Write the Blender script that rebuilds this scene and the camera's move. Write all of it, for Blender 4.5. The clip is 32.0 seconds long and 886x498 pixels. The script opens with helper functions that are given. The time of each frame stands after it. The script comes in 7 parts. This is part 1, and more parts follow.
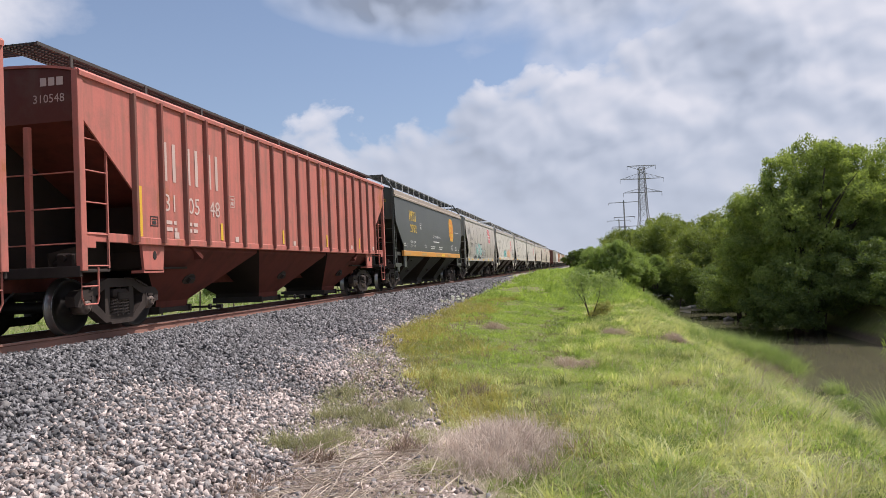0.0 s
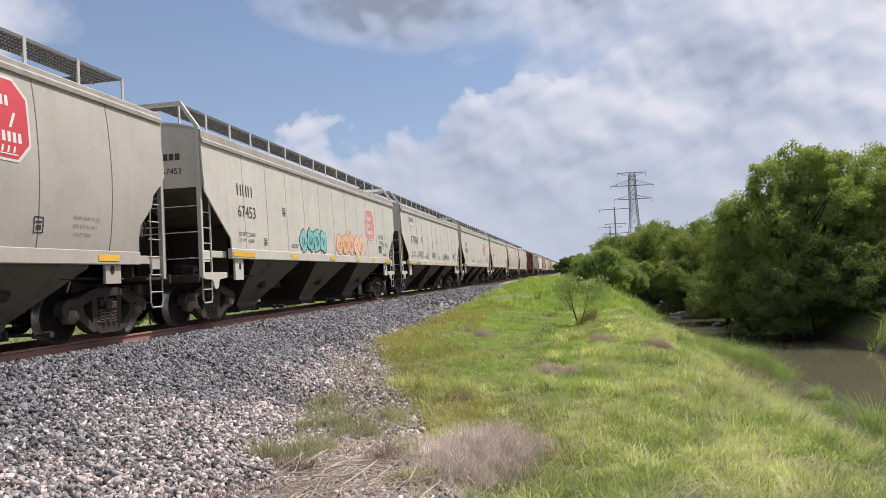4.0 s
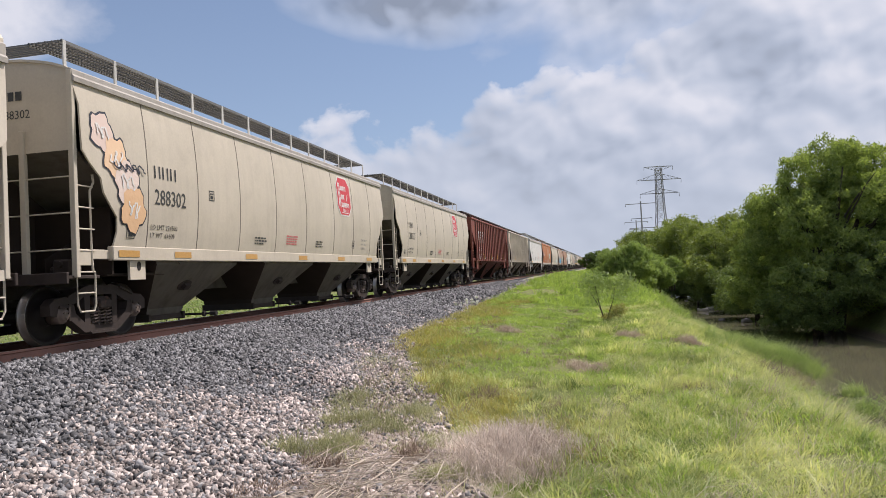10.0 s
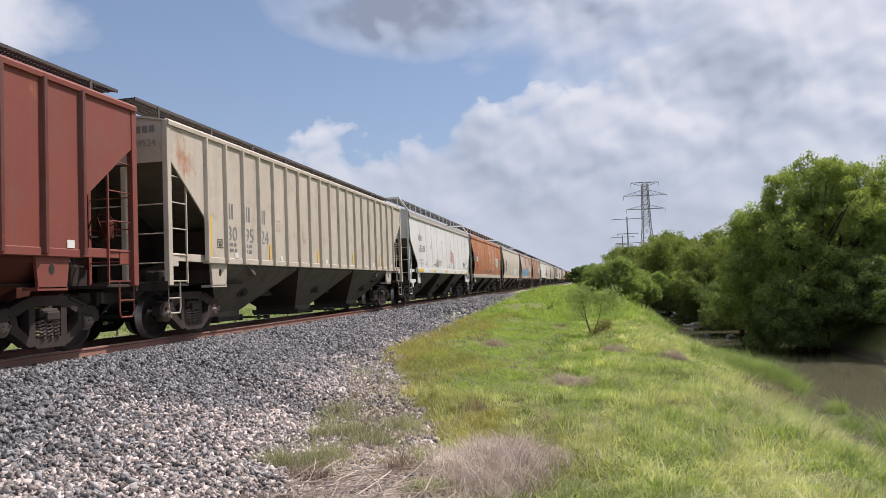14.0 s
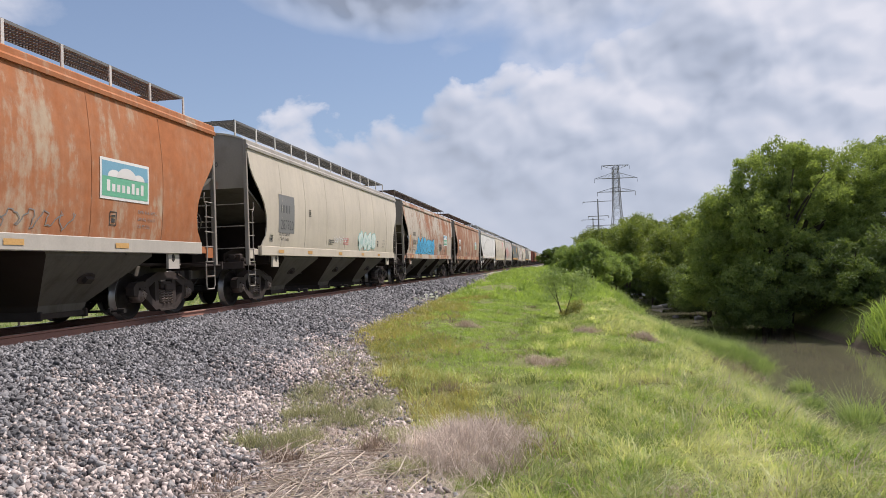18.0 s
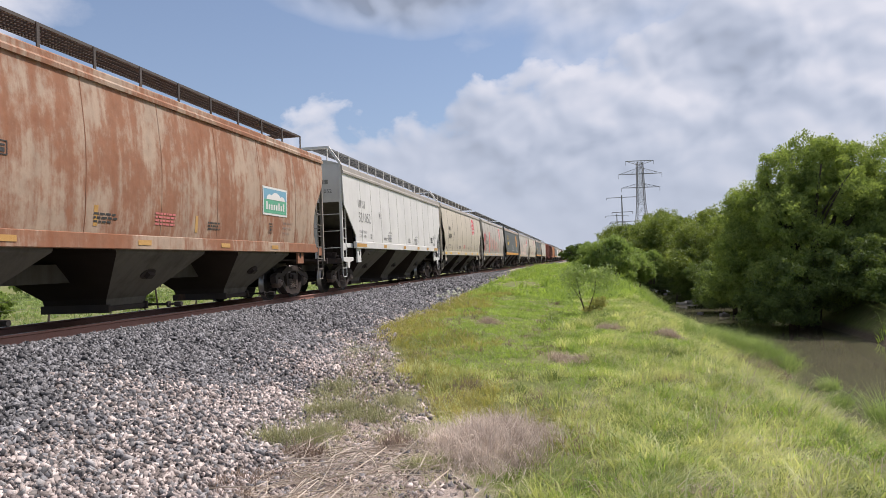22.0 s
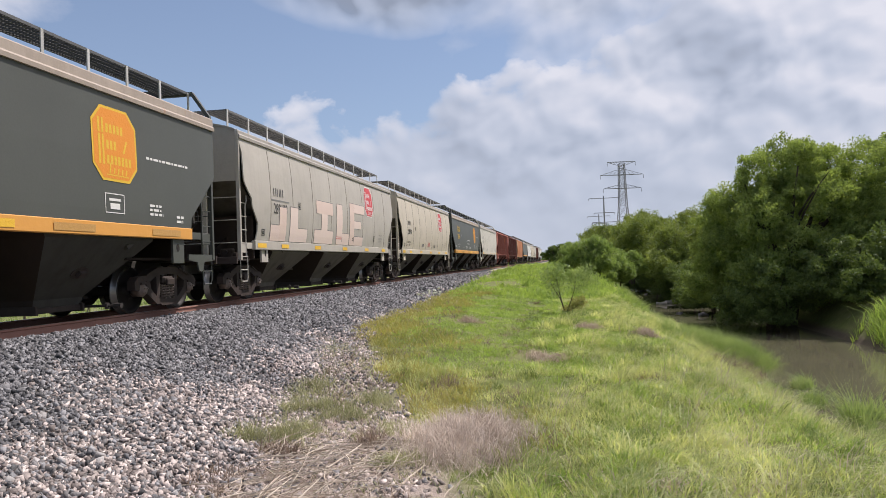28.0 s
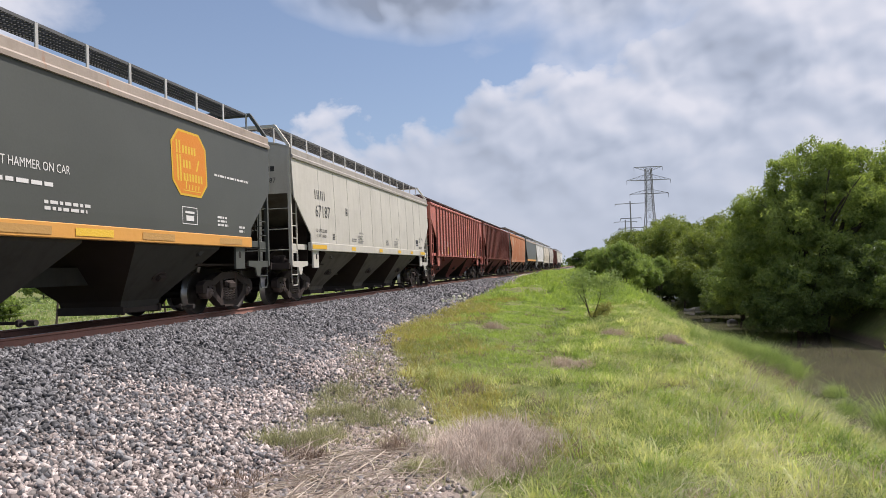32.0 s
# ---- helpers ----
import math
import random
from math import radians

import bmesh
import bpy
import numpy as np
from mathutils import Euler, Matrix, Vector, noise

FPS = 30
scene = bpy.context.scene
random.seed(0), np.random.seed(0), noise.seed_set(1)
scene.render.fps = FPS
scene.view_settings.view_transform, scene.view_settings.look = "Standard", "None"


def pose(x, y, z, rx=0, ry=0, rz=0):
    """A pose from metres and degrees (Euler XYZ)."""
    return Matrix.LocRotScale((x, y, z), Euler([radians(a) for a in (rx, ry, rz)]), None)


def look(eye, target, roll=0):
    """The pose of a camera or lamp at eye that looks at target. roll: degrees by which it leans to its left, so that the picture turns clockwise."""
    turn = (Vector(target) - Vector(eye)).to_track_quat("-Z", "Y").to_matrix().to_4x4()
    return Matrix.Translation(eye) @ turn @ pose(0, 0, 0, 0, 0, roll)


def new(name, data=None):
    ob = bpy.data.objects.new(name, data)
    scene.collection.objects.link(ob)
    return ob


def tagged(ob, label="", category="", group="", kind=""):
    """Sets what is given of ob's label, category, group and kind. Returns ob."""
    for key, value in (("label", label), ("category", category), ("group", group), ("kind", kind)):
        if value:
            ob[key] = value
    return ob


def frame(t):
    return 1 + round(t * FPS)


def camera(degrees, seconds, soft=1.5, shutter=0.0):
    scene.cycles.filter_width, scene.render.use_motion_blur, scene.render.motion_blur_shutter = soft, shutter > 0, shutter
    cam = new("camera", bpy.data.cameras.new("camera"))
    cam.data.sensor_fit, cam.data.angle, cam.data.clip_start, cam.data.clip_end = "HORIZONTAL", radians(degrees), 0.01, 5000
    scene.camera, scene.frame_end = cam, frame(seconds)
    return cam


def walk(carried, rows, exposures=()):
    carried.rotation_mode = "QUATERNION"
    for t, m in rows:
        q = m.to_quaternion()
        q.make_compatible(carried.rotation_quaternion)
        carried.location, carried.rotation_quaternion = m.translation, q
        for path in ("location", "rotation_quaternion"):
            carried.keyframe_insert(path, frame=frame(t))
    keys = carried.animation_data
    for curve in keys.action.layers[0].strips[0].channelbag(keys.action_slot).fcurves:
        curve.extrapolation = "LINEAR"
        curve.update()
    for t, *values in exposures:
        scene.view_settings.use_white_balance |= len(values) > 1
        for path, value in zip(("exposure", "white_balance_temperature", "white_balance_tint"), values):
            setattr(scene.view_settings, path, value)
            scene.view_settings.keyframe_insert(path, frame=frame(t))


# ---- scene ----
cam = camera(62.24, 32.0, 0.6)

PATH = [
    (0.0, -0.094, -0.015, 0.812, 91.561, 2.471, 10.837),
    (0.5, -0.102, -0.019, 0.804, 91.657, 2.482, 11.128),
    (1.0, -0.086, -0.025, 0.801, 91.713, 2.386, 11.620),
    (1.5, -0.038, -0.025, 0.809, 91.848, 2.296, 12.095),
    (2.0, 0.015, -0.023, 0.804, 92.048, 2.265, 12.442),
    (2.5, 0.054, -0.020, 0.799, 92.213, 2.363, 12.408),
    (3.0, 0.062, -0.022, 0.801, 92.309, 2.570, 11.903),
    (3.5, 0.049, -0.026, 0.800, 92.277, 2.766, 10.999),
    (5.5, 0.036, -0.010, 0.800, 91.683, 2.887, 9.262),
    (6.0, 0.032, -0.007, 0.804, 91.632, 2.941, 9.873),
    (6.5, 0.037, -0.006, 0.800, 91.641, 3.042, 10.501),
    (7.0, 0.043, 0.002, 0.803, 91.677, 3.064, 11.084),
    (7.5, 0.048, 0.010, 0.805, 91.767, 3.111, 11.599),
    (8.0, 0.052, 0.011, 0.806, 91.832, 3.111, 11.968),
    (8.5, 0.054, 0.018, 0.809, 91.929, 3.120, 12.201),
    (9.0, 0.045, 0.018, 0.809, 91.946, 3.016, 12.241),
    (9.5, 0.033, 0.014, 0.812, 91.928, 2.992, 12.172),
    (10.0, 0.018, 0.014, 0.817, 91.851, 2.868, 12.145),
    (10.5, 0.011, 0.015, 0.814, 91.826, 2.804, 12.233),
    (11.0, 0.001, 0.018, 0.819, 91.843, 2.634, 12.377),
    (11.5, -0.009, 0.007, 0.821, 91.967, 2.480, 12.428),
    (12.0, -0.020, -0.008, 0.821, 92.137, 2.388, 12.343),
    (12.5, -0.031, -0.016, 0.822, 92.316, 2.321, 12.096),
    (13.0, -0.041, -0.025, 0.818, 92.503, 2.286, 11.749),
    (13.5, -0.035, -0.027, 0.822, 92.688, 2.278, 11.411),
    (14.0, -0.014, -0.022, 0.822, 92.819, 2.276, 11.092),
    (14.5, -0.002, -0.019, 0.819, 92.776, 2.211, 10.712),
    (16.5, -0.045, -0.008, 0.815, 91.701, 2.140, 9.588),
    (17.0, -0.048, -0.000, 0.814, 91.513, 2.146, 9.322),
    (17.5, -0.050, 0.008, 0.815, 91.390, 2.143, 9.029),
    (18.0, -0.044, 0.018, 0.818, 91.304, 2.148, 8.886),
    (18.5, -0.040, 0.020, 0.814, 91.306, 2.220, 8.926),
    (19.0, -0.041, 0.021, 0.812, 91.322, 2.258, 9.141),
    (19.5, -0.044, 0.021, 0.814, 91.364, 2.313, 9.487),
    (20.0, -0.041, 0.016, 0.813, 91.410, 2.299, 9.884),
    (20.5, -0.037, 0.012, 0.814, 91.406, 2.258, 10.194),
    (21.0, -0.030, 0.008, 0.814, 91.361, 2.267, 10.425),
    (21.5, -0.032, 0.006, 0.817, 91.228, 2.223, 10.555),
    (22.0, -0.024, 0.012, 0.818, 91.099, 2.199, 10.668),
    (22.5, -0.025, 0.006, 0.817, 90.939, 2.093, 10.711),
    (23.0, -0.031, 0.005, 0.814, 90.782, 1.960, 10.589),
    (23.5, -0.038, -0.001, 0.813, 90.715, 1.943, 10.244),
    (24.0, -0.035, 0.009, 0.817, 90.731, 2.048, 9.701),
    (24.5, -0.027, 0.015, 0.816, 90.802, 2.203, 9.063),
    (25.0, -0.024, 0.010, 0.814, 90.895, 2.331, 8.517),
    (25.5, -0.012, 0.000, 0.811, 91.070, 2.342, 8.203),
    (27.5, 0.057, -0.021, 0.787, 91.212, 2.061, 8.889),
    (28.0, 0.055, -0.007, 0.792, 91.040, 2.009, 9.326),
    (28.5, 0.049, -0.001, 0.789, 90.961, 1.921, 9.721),
    (29.0, 0.049, 0.004, 0.789, 90.982, 1.866, 10.129),
    (29.5, 0.051, 0.010, 0.788, 91.065, 1.798, 10.493),
    (30.0, 0.052, 0.009, 0.790, 91.194, 1.794, 10.760),
    (30.5, 0.056, 0.006, 0.795, 91.311, 1.803, 10.963),
    (31.0, 0.057, 0.005, 0.797, 91.376, 1.825, 11.096),
    (31.5, 0.058, 0.001, 0.794, 91.467, 1.889, 11.217),
    (32.0, 0.068, 0.004, 0.795, 91.561, 1.984, 11.302),
]
walk(cam, [(r[0], pose(*r[1:])) for r in PATH], [(0.0, 0.0, 6330.0, 18.0), (32.0, 0.0, 6330.0, 18.0)])

# ---- world, sun, exposure ----
SUN_TO = Vector((0.42, 0.40, 0.80)).normalized()
SUN_EL = math.asin(SUN_TO.z)
SUN_AZ = math.atan2(SUN_TO.x, SUN_TO.y)


def link(nt, a, b):
    nt.links.new(a, b)


def node(nt, kind, **kw):
    n = nt.nodes.new(kind)
    for k, v in kw.items():
        if k in n.inputs:
            n.inputs[k].default_value = v
    return n


def ramp(nt, stops, mode="LINEAR"):
    n = nt.nodes.new("ShaderNodeValToRGB")
    n.color_ramp.interpolation = mode
    els = n.color_ramp.elements
    while len(els) < len(stops):
        els.new(0.5)
    for e, (p, c) in zip(els, stops):
        e.position = p
        e.color = (c, c, c, 1) if isinstance(c, (int, float)) else (*c, 1)
    return n


def mth(nt, op, a, b=None, clamp=False):
    n = nt.nodes.new("ShaderNodeMath")
    n.operation, n.use_clamp = op, clamp
    for i, v in enumerate((a, b)):
        if v is None:
            continue
        if isinstance(v, (int, float)):
            n.inputs[i].default_value = v
        else:
            nt.links.new(v, n.inputs[i])
    return n.outputs[0]


def mixc(nt, fac, a, b, blend="MIX"):
    n = nt.nodes.new("ShaderNodeMix")
    n.data_type, n.blend_type = "RGBA", blend
    for sock, v in ((n.inputs[0], fac), (n.inputs[6], a), (n.inputs[7], b)):
        if isinstance(v, (int, float)):
            sock.default_value = v
        elif isinstance(v, tuple):
            sock.default_value = (*v, 1)
        else:
            nt.links.new(v, sock)
    return n.outputs[2]


def noise_tex(nt, vec, scale, detail=4.0, rough=0.55, distortion=0.0):
    n = nt.nodes.new("ShaderNodeTexNoise")
    n.inputs["Scale"].default_value, n.inputs["Detail"].default_value = scale, detail
    n.inputs["Roughness"].default_value, n.inputs["Distortion"].default_value = rough, distortion
    if vec is not None:
        nt.links.new(vec, n.inputs["Vector"])
    return n.outputs["Fac"]


def mapped(nt, vec, scale=(1, 1, 1), loc=(0, 0, 0)):
    n = nt.nodes.new("ShaderNodeMapping")
    n.inputs["Scale"].default_value, n.inputs["Location"].default_value = scale, loc
    nt.links.new(vec, n.inputs["Vector"])
    return n.outputs[0]


def build_world():
    """A hazy summer sky: soft cumulus heaped along the horizon, a grey deck above and a blue gap to one side."""
    w = bpy.data.worlds.new("sky")
    scene.world = w
    w.use_nodes = True
    nt = w.node_tree
    nt.nodes.clear()
    out = nt.nodes.new("ShaderNodeOutputWorld")
    sky = nt.nodes.new("ShaderNodeTexSky")
    sky.sky_type, sky.sun_disc = "NISHITA", False
    sky.sun_elevation, sky.sun_rotation = SUN_EL, SUN_AZ
    sky.air_density, sky.dust_density, sky.ozone_density = 1.0, 0.6, 2.0
    bg = node(nt, "ShaderNodeBackground", Strength=0.10)
    tc = nt.nodes.new("ShaderNodeTexCoord")
    sep = nt.nodes.new("ShaderNodeSeparateXYZ")
    link(nt, tc.outputs["Generated"], sep.inputs[0])
    x, y, z = sep.outputs
    az = mth(nt, "MULTIPLY", mth(nt, "ARCTAN2", x, y), 57.2958)
    el = mth(nt, "MULTIPLY", mth(nt, "ARCSINE", z), 57.2958)
    hazed = mixc(nt, ramp_of(nt, el, [(0.0, 0.5), (0.4, 0.30), (1.0, 0.0)], 0.0, 45.0), sky.outputs[0], (4.1, 5.35, 6.8))
    link(nt, hazed, bg.inputs[0])
    plane = nt.nodes.new("ShaderNodeCombineXYZ")
    link(nt, mth(nt, "MULTIPLY", az, 0.1), plane.inputs[0])
    link(nt, mth(nt, "MULTIPLY", el, 0.125), plane.inputs[1])
    co = plane.outputs[0]

    def cloud_noise(scale, detail, rough, loc=(0, 0, 0), stretch=(1, 1, 1)):
        return mth(nt, "SUBTRACT", noise_tex(nt, mapped(nt, co, stretch, loc), scale, detail, rough, 0.2), 0.5)

    def spot(a, e, ra, re, wobble):
        """One at a place of the sky, falling to nothing round it."""
        d = mth(nt, "ADD", mth(nt, "POWER", mth(nt, "ABSOLUTE", mth(nt, "DIVIDE", mth(nt, "SUBTRACT", az, a), ra)), 2.0),
                mth(nt, "POWER", mth(nt, "ABSOLUTE", mth(nt, "DIVIDE", mth(nt, "SUBTRACT", el, e), re)), 2.0))
        return ramp_of(nt, mth(nt, "ADD", d, mth(nt, "MULTIPLY", wobble, 3.0)), [(0.0, 1.0), (0.45, 0.6), (1.0, 0.0)], 0.0, 1.6)

    def profile(stops):
        r = ramp_of(nt, az, [((a + 180) / 360, v / 40) for a, v in stops], -180, 180)
        return mth(nt, "MULTIPLY", r, 40.0)
    big = cloud_noise(0.8, 3.0, 0.45, (2.3, 0.4, 0))
    body = cloud_noise(2.2, 7.0, 0.52)
    round_low = cloud_noise(2.2, 2.5, 0.45)
    round_up = cloud_noise(2.2, 2.5, 0.45, (0.05, 0.10, 0))
    wisp = cloud_noise(1.1, 5.0, 0.5, (5.1, 3.2, 0), (0.9, 1.1, 1))
    top = profile([(-180, 2), (-90, 3), (-44, 6.0), (-30, 8.6), (-24.5, 11.0), (-20, 10.9), (-15, 10.8), (-9, 12.4), (-4, 14.4), (2, 16.0), (10, 20), (40, 26), (90, 8), (180, 2)])
    deck = profile([(-180, 40), (-60, 36), (-27, 25), (-20, 23), (-12, 20.5), (-6, 18.4), (0, 15.6), (10, 13), (30, 13), (90, 24), (180, 40)])
    rise = mth(nt, "SUBTRACT", mth(nt, "ADD", top, mth(nt, "MULTIPLY", body, 15.0)), el)
    c1 = ramp_of(nt, rise, [(0.0, 0.0), (0.35, 0.6), (0.7, 0.9), (1.0, 1.0)], -0.3, 2.2)
    over = mth(nt, "ADD", mth(nt, "SUBTRACT", el, deck), mth(nt, "MULTIPLY", wisp, 15.0))
    c2 = ramp_of(nt, over, [(0.0, 0.0), (0.5, 0.55), (1.0, 0.95)], -2.0, 4.0)
    c3 = mth(nt, "MULTIPLY", spot(-42.5, 18.8, 5.0, 3.2, body), 0.95)
    roll = spot(-11.5, 21.4, 10.0, 3.3, wisp)
    cover = mth(nt, "MAXIMUM", mth(nt, "MAXIMUM", c1, c2), mth(nt, "MAXIMUM", c3, mth(nt, "MULTIPLY", roll, 0.9)))
    belly = mth(nt, "MAXIMUM", roll, mth(nt, "MULTIPLY", spot(3.0, 18.5, 9.0, 3.6, wisp), 0.4))
    # brightness within the cloud: lit billows, brighter crowns, grey bellies
    lit = mth(nt, "MULTIPLY", mth(nt, "SUBTRACT", round_low, round_up), 2.0)
    crown = ramp_of(nt, rise, [(0.0, 0.40), (0.4, 0.16), (1.0, 0.0)], 0.0, 6.0)
    east = ramp_of(nt, az, [(0.0, 0.0), (0.5, 0.06), (1.0, 0.30)], -12.0, 24.0)
    tone = mth(nt, "ADD", mth(nt, "ADD", lit, mth(nt, "MULTIPLY", big, 1.3)), mth(nt, "ADD", mth(nt, "MULTIPLY", body, 0.75), 0.48))
    tone = mth(nt, "ADD", tone, mth(nt, "ADD", crown, east))
    tone = mth(nt, "ADD", tone, mth(nt, "MULTIPLY", c3, 0.4))
    tone = mth(nt, "SUBTRACT", tone, mth(nt, "MULTIPLY", belly, 0.85))
    col = ramp_of(nt, tone, [(0.0, (0.30, 0.345, 0.405)), (0.32, (0.46, 0.525, 0.61)), (0.60, (0.59, 0.65, 0.725)), (1.0, (0.80, 0.825, 0.855))], -0.1, 1.1)
    haze = ramp_of(nt, el, [(0.0, 0.95), (0.4, 0.66), (1.0, 0.0)], 0.0, 11.0)
    col = mixc(nt, haze, col, (0.535, 0.60, 0.68))
    bgc = node(nt, "ShaderNodeBackground", Strength=0.95)
    link(nt, col, bgc.inputs[0])
    mix = nt.nodes.new("ShaderNodeMixShader")
    link(nt, mth(nt, "MULTIPLY", cover, 0.95), mix.inputs[0])
    link(nt, bg.outputs[0], mix.inputs[1])
    link(nt, bgc.outputs[0], mix.inputs[2])
    link(nt, mix.outputs[0], out.inputs[0])


def ramp_of(nt, v, stops, lo, hi):
    """A ramp over v from lo to hi."""
    n = nt.nodes.new("ShaderNodeMapRange")
    n.inputs["From Min"].default_value, n.inputs["From Max"].default_value = lo, hi
    nt.links.new(v, n.inputs["Value"])
    r = ramp(nt, stops)
    nt.links.new(n.outputs[0], r.inputs[0])
    return r.outputs[0]


build_world()
sun = new("sun", bpy.data.lights.new("sun", "SUN"))
sun.data.energy, sun.data.angle, sun.data.color = 5.0, radians(0.6), (1.0, 0.955, 0.88)
sun.matrix_world = look(SUN_TO * 50, (0, 0, 0))


# ---- materials ----
def surface(name, rough=0.6, metal=0.0):
    m = bpy.data.materials.new(name)
    m.use_nodes = True
    nt = m.node_tree
    b = nt.nodes["Principled BSDF"]
    b.inputs["Roughness"].default_value, b.inputs["Metallic"].default_value = rough, metal
    b.inputs["Specular IOR Level"].default_value = 0.12 if rough >= 0.7 and not metal else 0.3
    tc = nt.nodes.new("ShaderNodeTexCoord")
    return m, nt, b, tc.outputs["Object"]


def bump(nt, b, height, strength=0.3, distance=0.01):
    n = nt.nodes.new("ShaderNodeBump")
    n.inputs["Strength"].default_value, n.inputs["Distance"].default_value = strength, distance
    nt.links.new(height, n.inputs["Height"])
    nt.links.new(n.outputs[0], b.inputs["Normal"])


def rand(nt):
    return nt.nodes.new("ShaderNodeObjectInfo").outputs["Random"]


def paint(name, base, grime=0.35, rust=0.0, rough=0.5, dirt=(0.16, 0.125, 0.095), streak=0.5, rustc=(0.30, 0.105, 0.04)):
    """Weathered car paint: cloudy fading, vertical streaks of dirt, rust in blotches and runs."""
    m, nt, b, co = surface(name, rough)
    shift = nt.nodes.new("ShaderNodeVectorMath")
    shift.operation = "ADD"
    link(nt, co, shift.inputs[0])
    cx = nt.nodes.new("ShaderNodeCombineXYZ")
    r = rand(nt)
    link(nt, mth(nt, "MULTIPLY", r, 91.0), cx.inputs[1])
    link(nt, cx.outputs[0], shift.inputs[1])
    co = shift.outputs[0]
    cloud = noise_tex(nt, co, 0.7, 4.0)
    runs = noise_tex(nt, mapped(nt, co, (2.0, 5.5, 0.35)), 1.0, 5.0, 0.6)
    grain = noise_tex(nt, co, 28.0, 3.0)
    light = tuple(min(1, c * 1.12) for c in base)
    dark = tuple(c * 0.80 for c in base)
    c = mixc(nt, cloud, dark, light)
    g1 = ramp(nt, [(0.46, 0.0), (0.72, 1.0)])
    link(nt, runs, g1.inputs[0])
    c = mixc(nt, mth(nt, "MULTIPLY", g1.outputs[0], grime * streak), c, dirt)
    g2 = ramp(nt, [(0.50, 0.0), (0.80, 1.0)])
    link(nt, noise_tex(nt, co, 1.9, 8.0, 0.65), g2.inputs[0])
    c = mixc(nt, mth(nt, "MULTIPLY", g2.outputs[0], grime), c, dirt)
    if rust > 0:
        k = mth(nt, "ADD", mth(nt, "MULTIPLY", noise_tex(nt, mapped(nt, co, (1, 0.7, 0.6)), 0.9, 9.0, 0.66), 0.74), mth(nt, "MULTIPLY", runs, 0.26))
        k = mth(nt, "ADD", k, mth(nt, "MULTIPLY", mth(nt, "SUBTRACT", noise_tex(nt, mapped(nt, co, (1, 1, 0.5)), 9.0, 7.0, 0.6), 0.5), 0.22))
        lo = 0.66 - 0.34 * rust
        g3 = ramp(nt, [(lo, 0.0), (lo + 0.10, 0.85), (lo + 0.22, 1.0)])
        link(nt, k, g3.inputs[0])
        rc = mixc(nt, noise_tex(nt, co, 6.0, 6.0), rustc, tuple(v * 1.75 for v in rustc))
        c = mixc(nt, g3.outputs[0], c, rc)
        link(nt, mth(nt, "ADD", rough, mth(nt, "MULTIPLY", g3.outputs[0], 0.3)), b.inputs["Roughness"])
    c = mixc(nt, 0.10, c, grain, "OVERLAY")
    link(nt, c, b.inputs["Base Color"])
    bump(nt, b, mth(nt, "ADD", mth(nt, "MULTIPLY", grain, 0.2), cloud), 0.12, 0.02)
    return m


def stony(name, a, bcol, scale=9.0, rough=0.9, island=True, metal=0.0, bumps=0.5):
    m, nt, b, co = surface(name, rough, metal)
    g = nt.nodes.new("ShaderNodeNewGeometry").outputs["Random Per Island"] if island else rand(nt)
    n = noise_tex(nt, co, scale, 5.0)
    f = mth(nt, "ADD", mth(nt, "MULTIPLY", mth(nt, "POWER", g, 1.6 if island else 1.0), 0.8), mth(nt, "MULTIPLY", n, 0.4))
    c = mixc(nt, f, a, bcol)
    link(nt, c, b.inputs["Base Color"])
    bump(nt, b, noise_tex(nt, co, scale * 5, 4.0), bumps, 0.01)
    return m


def leafy(name, a, bcol, trans=0.35, tint=(1.15, 1.25, 0.5), rough=0.55):
    """Leaves and blades: two tones by island, some light let through."""
    m, nt, b, co = surface(name, rough)
    g = nt.nodes.new("ShaderNodeNewGeometry").outputs["Random Per Island"]
    n = ramp(nt, [(0.36, 0.0), (0.64, 1.0)])
    link(nt, noise_tex(nt, co, 0.8, 4.0), n.inputs[0])
    n2 = ramp(nt, [(0.38, 0.0), (0.62, 1.0)])
    link(nt, noise_tex(nt, co, 4.5, 2.0), n2.inputs[0])
    f = mth(nt, "ADD", mth(nt, "MULTIPLY", g, 0.26), mth(nt, "ADD", mth(nt, "MULTIPLY", n.outputs[0], 0.38), mth(nt, "MULTIPLY", n2.outputs[0], 0.34)))
    c = mixc(nt, f, a, bcol)
    link(nt, c, b.inputs["Base Color"])
    t = nt.nodes.new("ShaderNodeBsdfTranslucent")
    link(nt, mixc(nt, 1.0, c, tint, "MULTIPLY"), t.inputs[0])
    mix = nt.nodes.new("ShaderNodeMixShader")
    mix.inputs[0].default_value = trans
    link(nt, b.outputs[0], mix.inputs[1])
    link(nt, t.outputs[0], mix.inputs[2])
    link(nt, mix.outputs[0], nt.nodes["Material Output"].inputs[0])
    return m


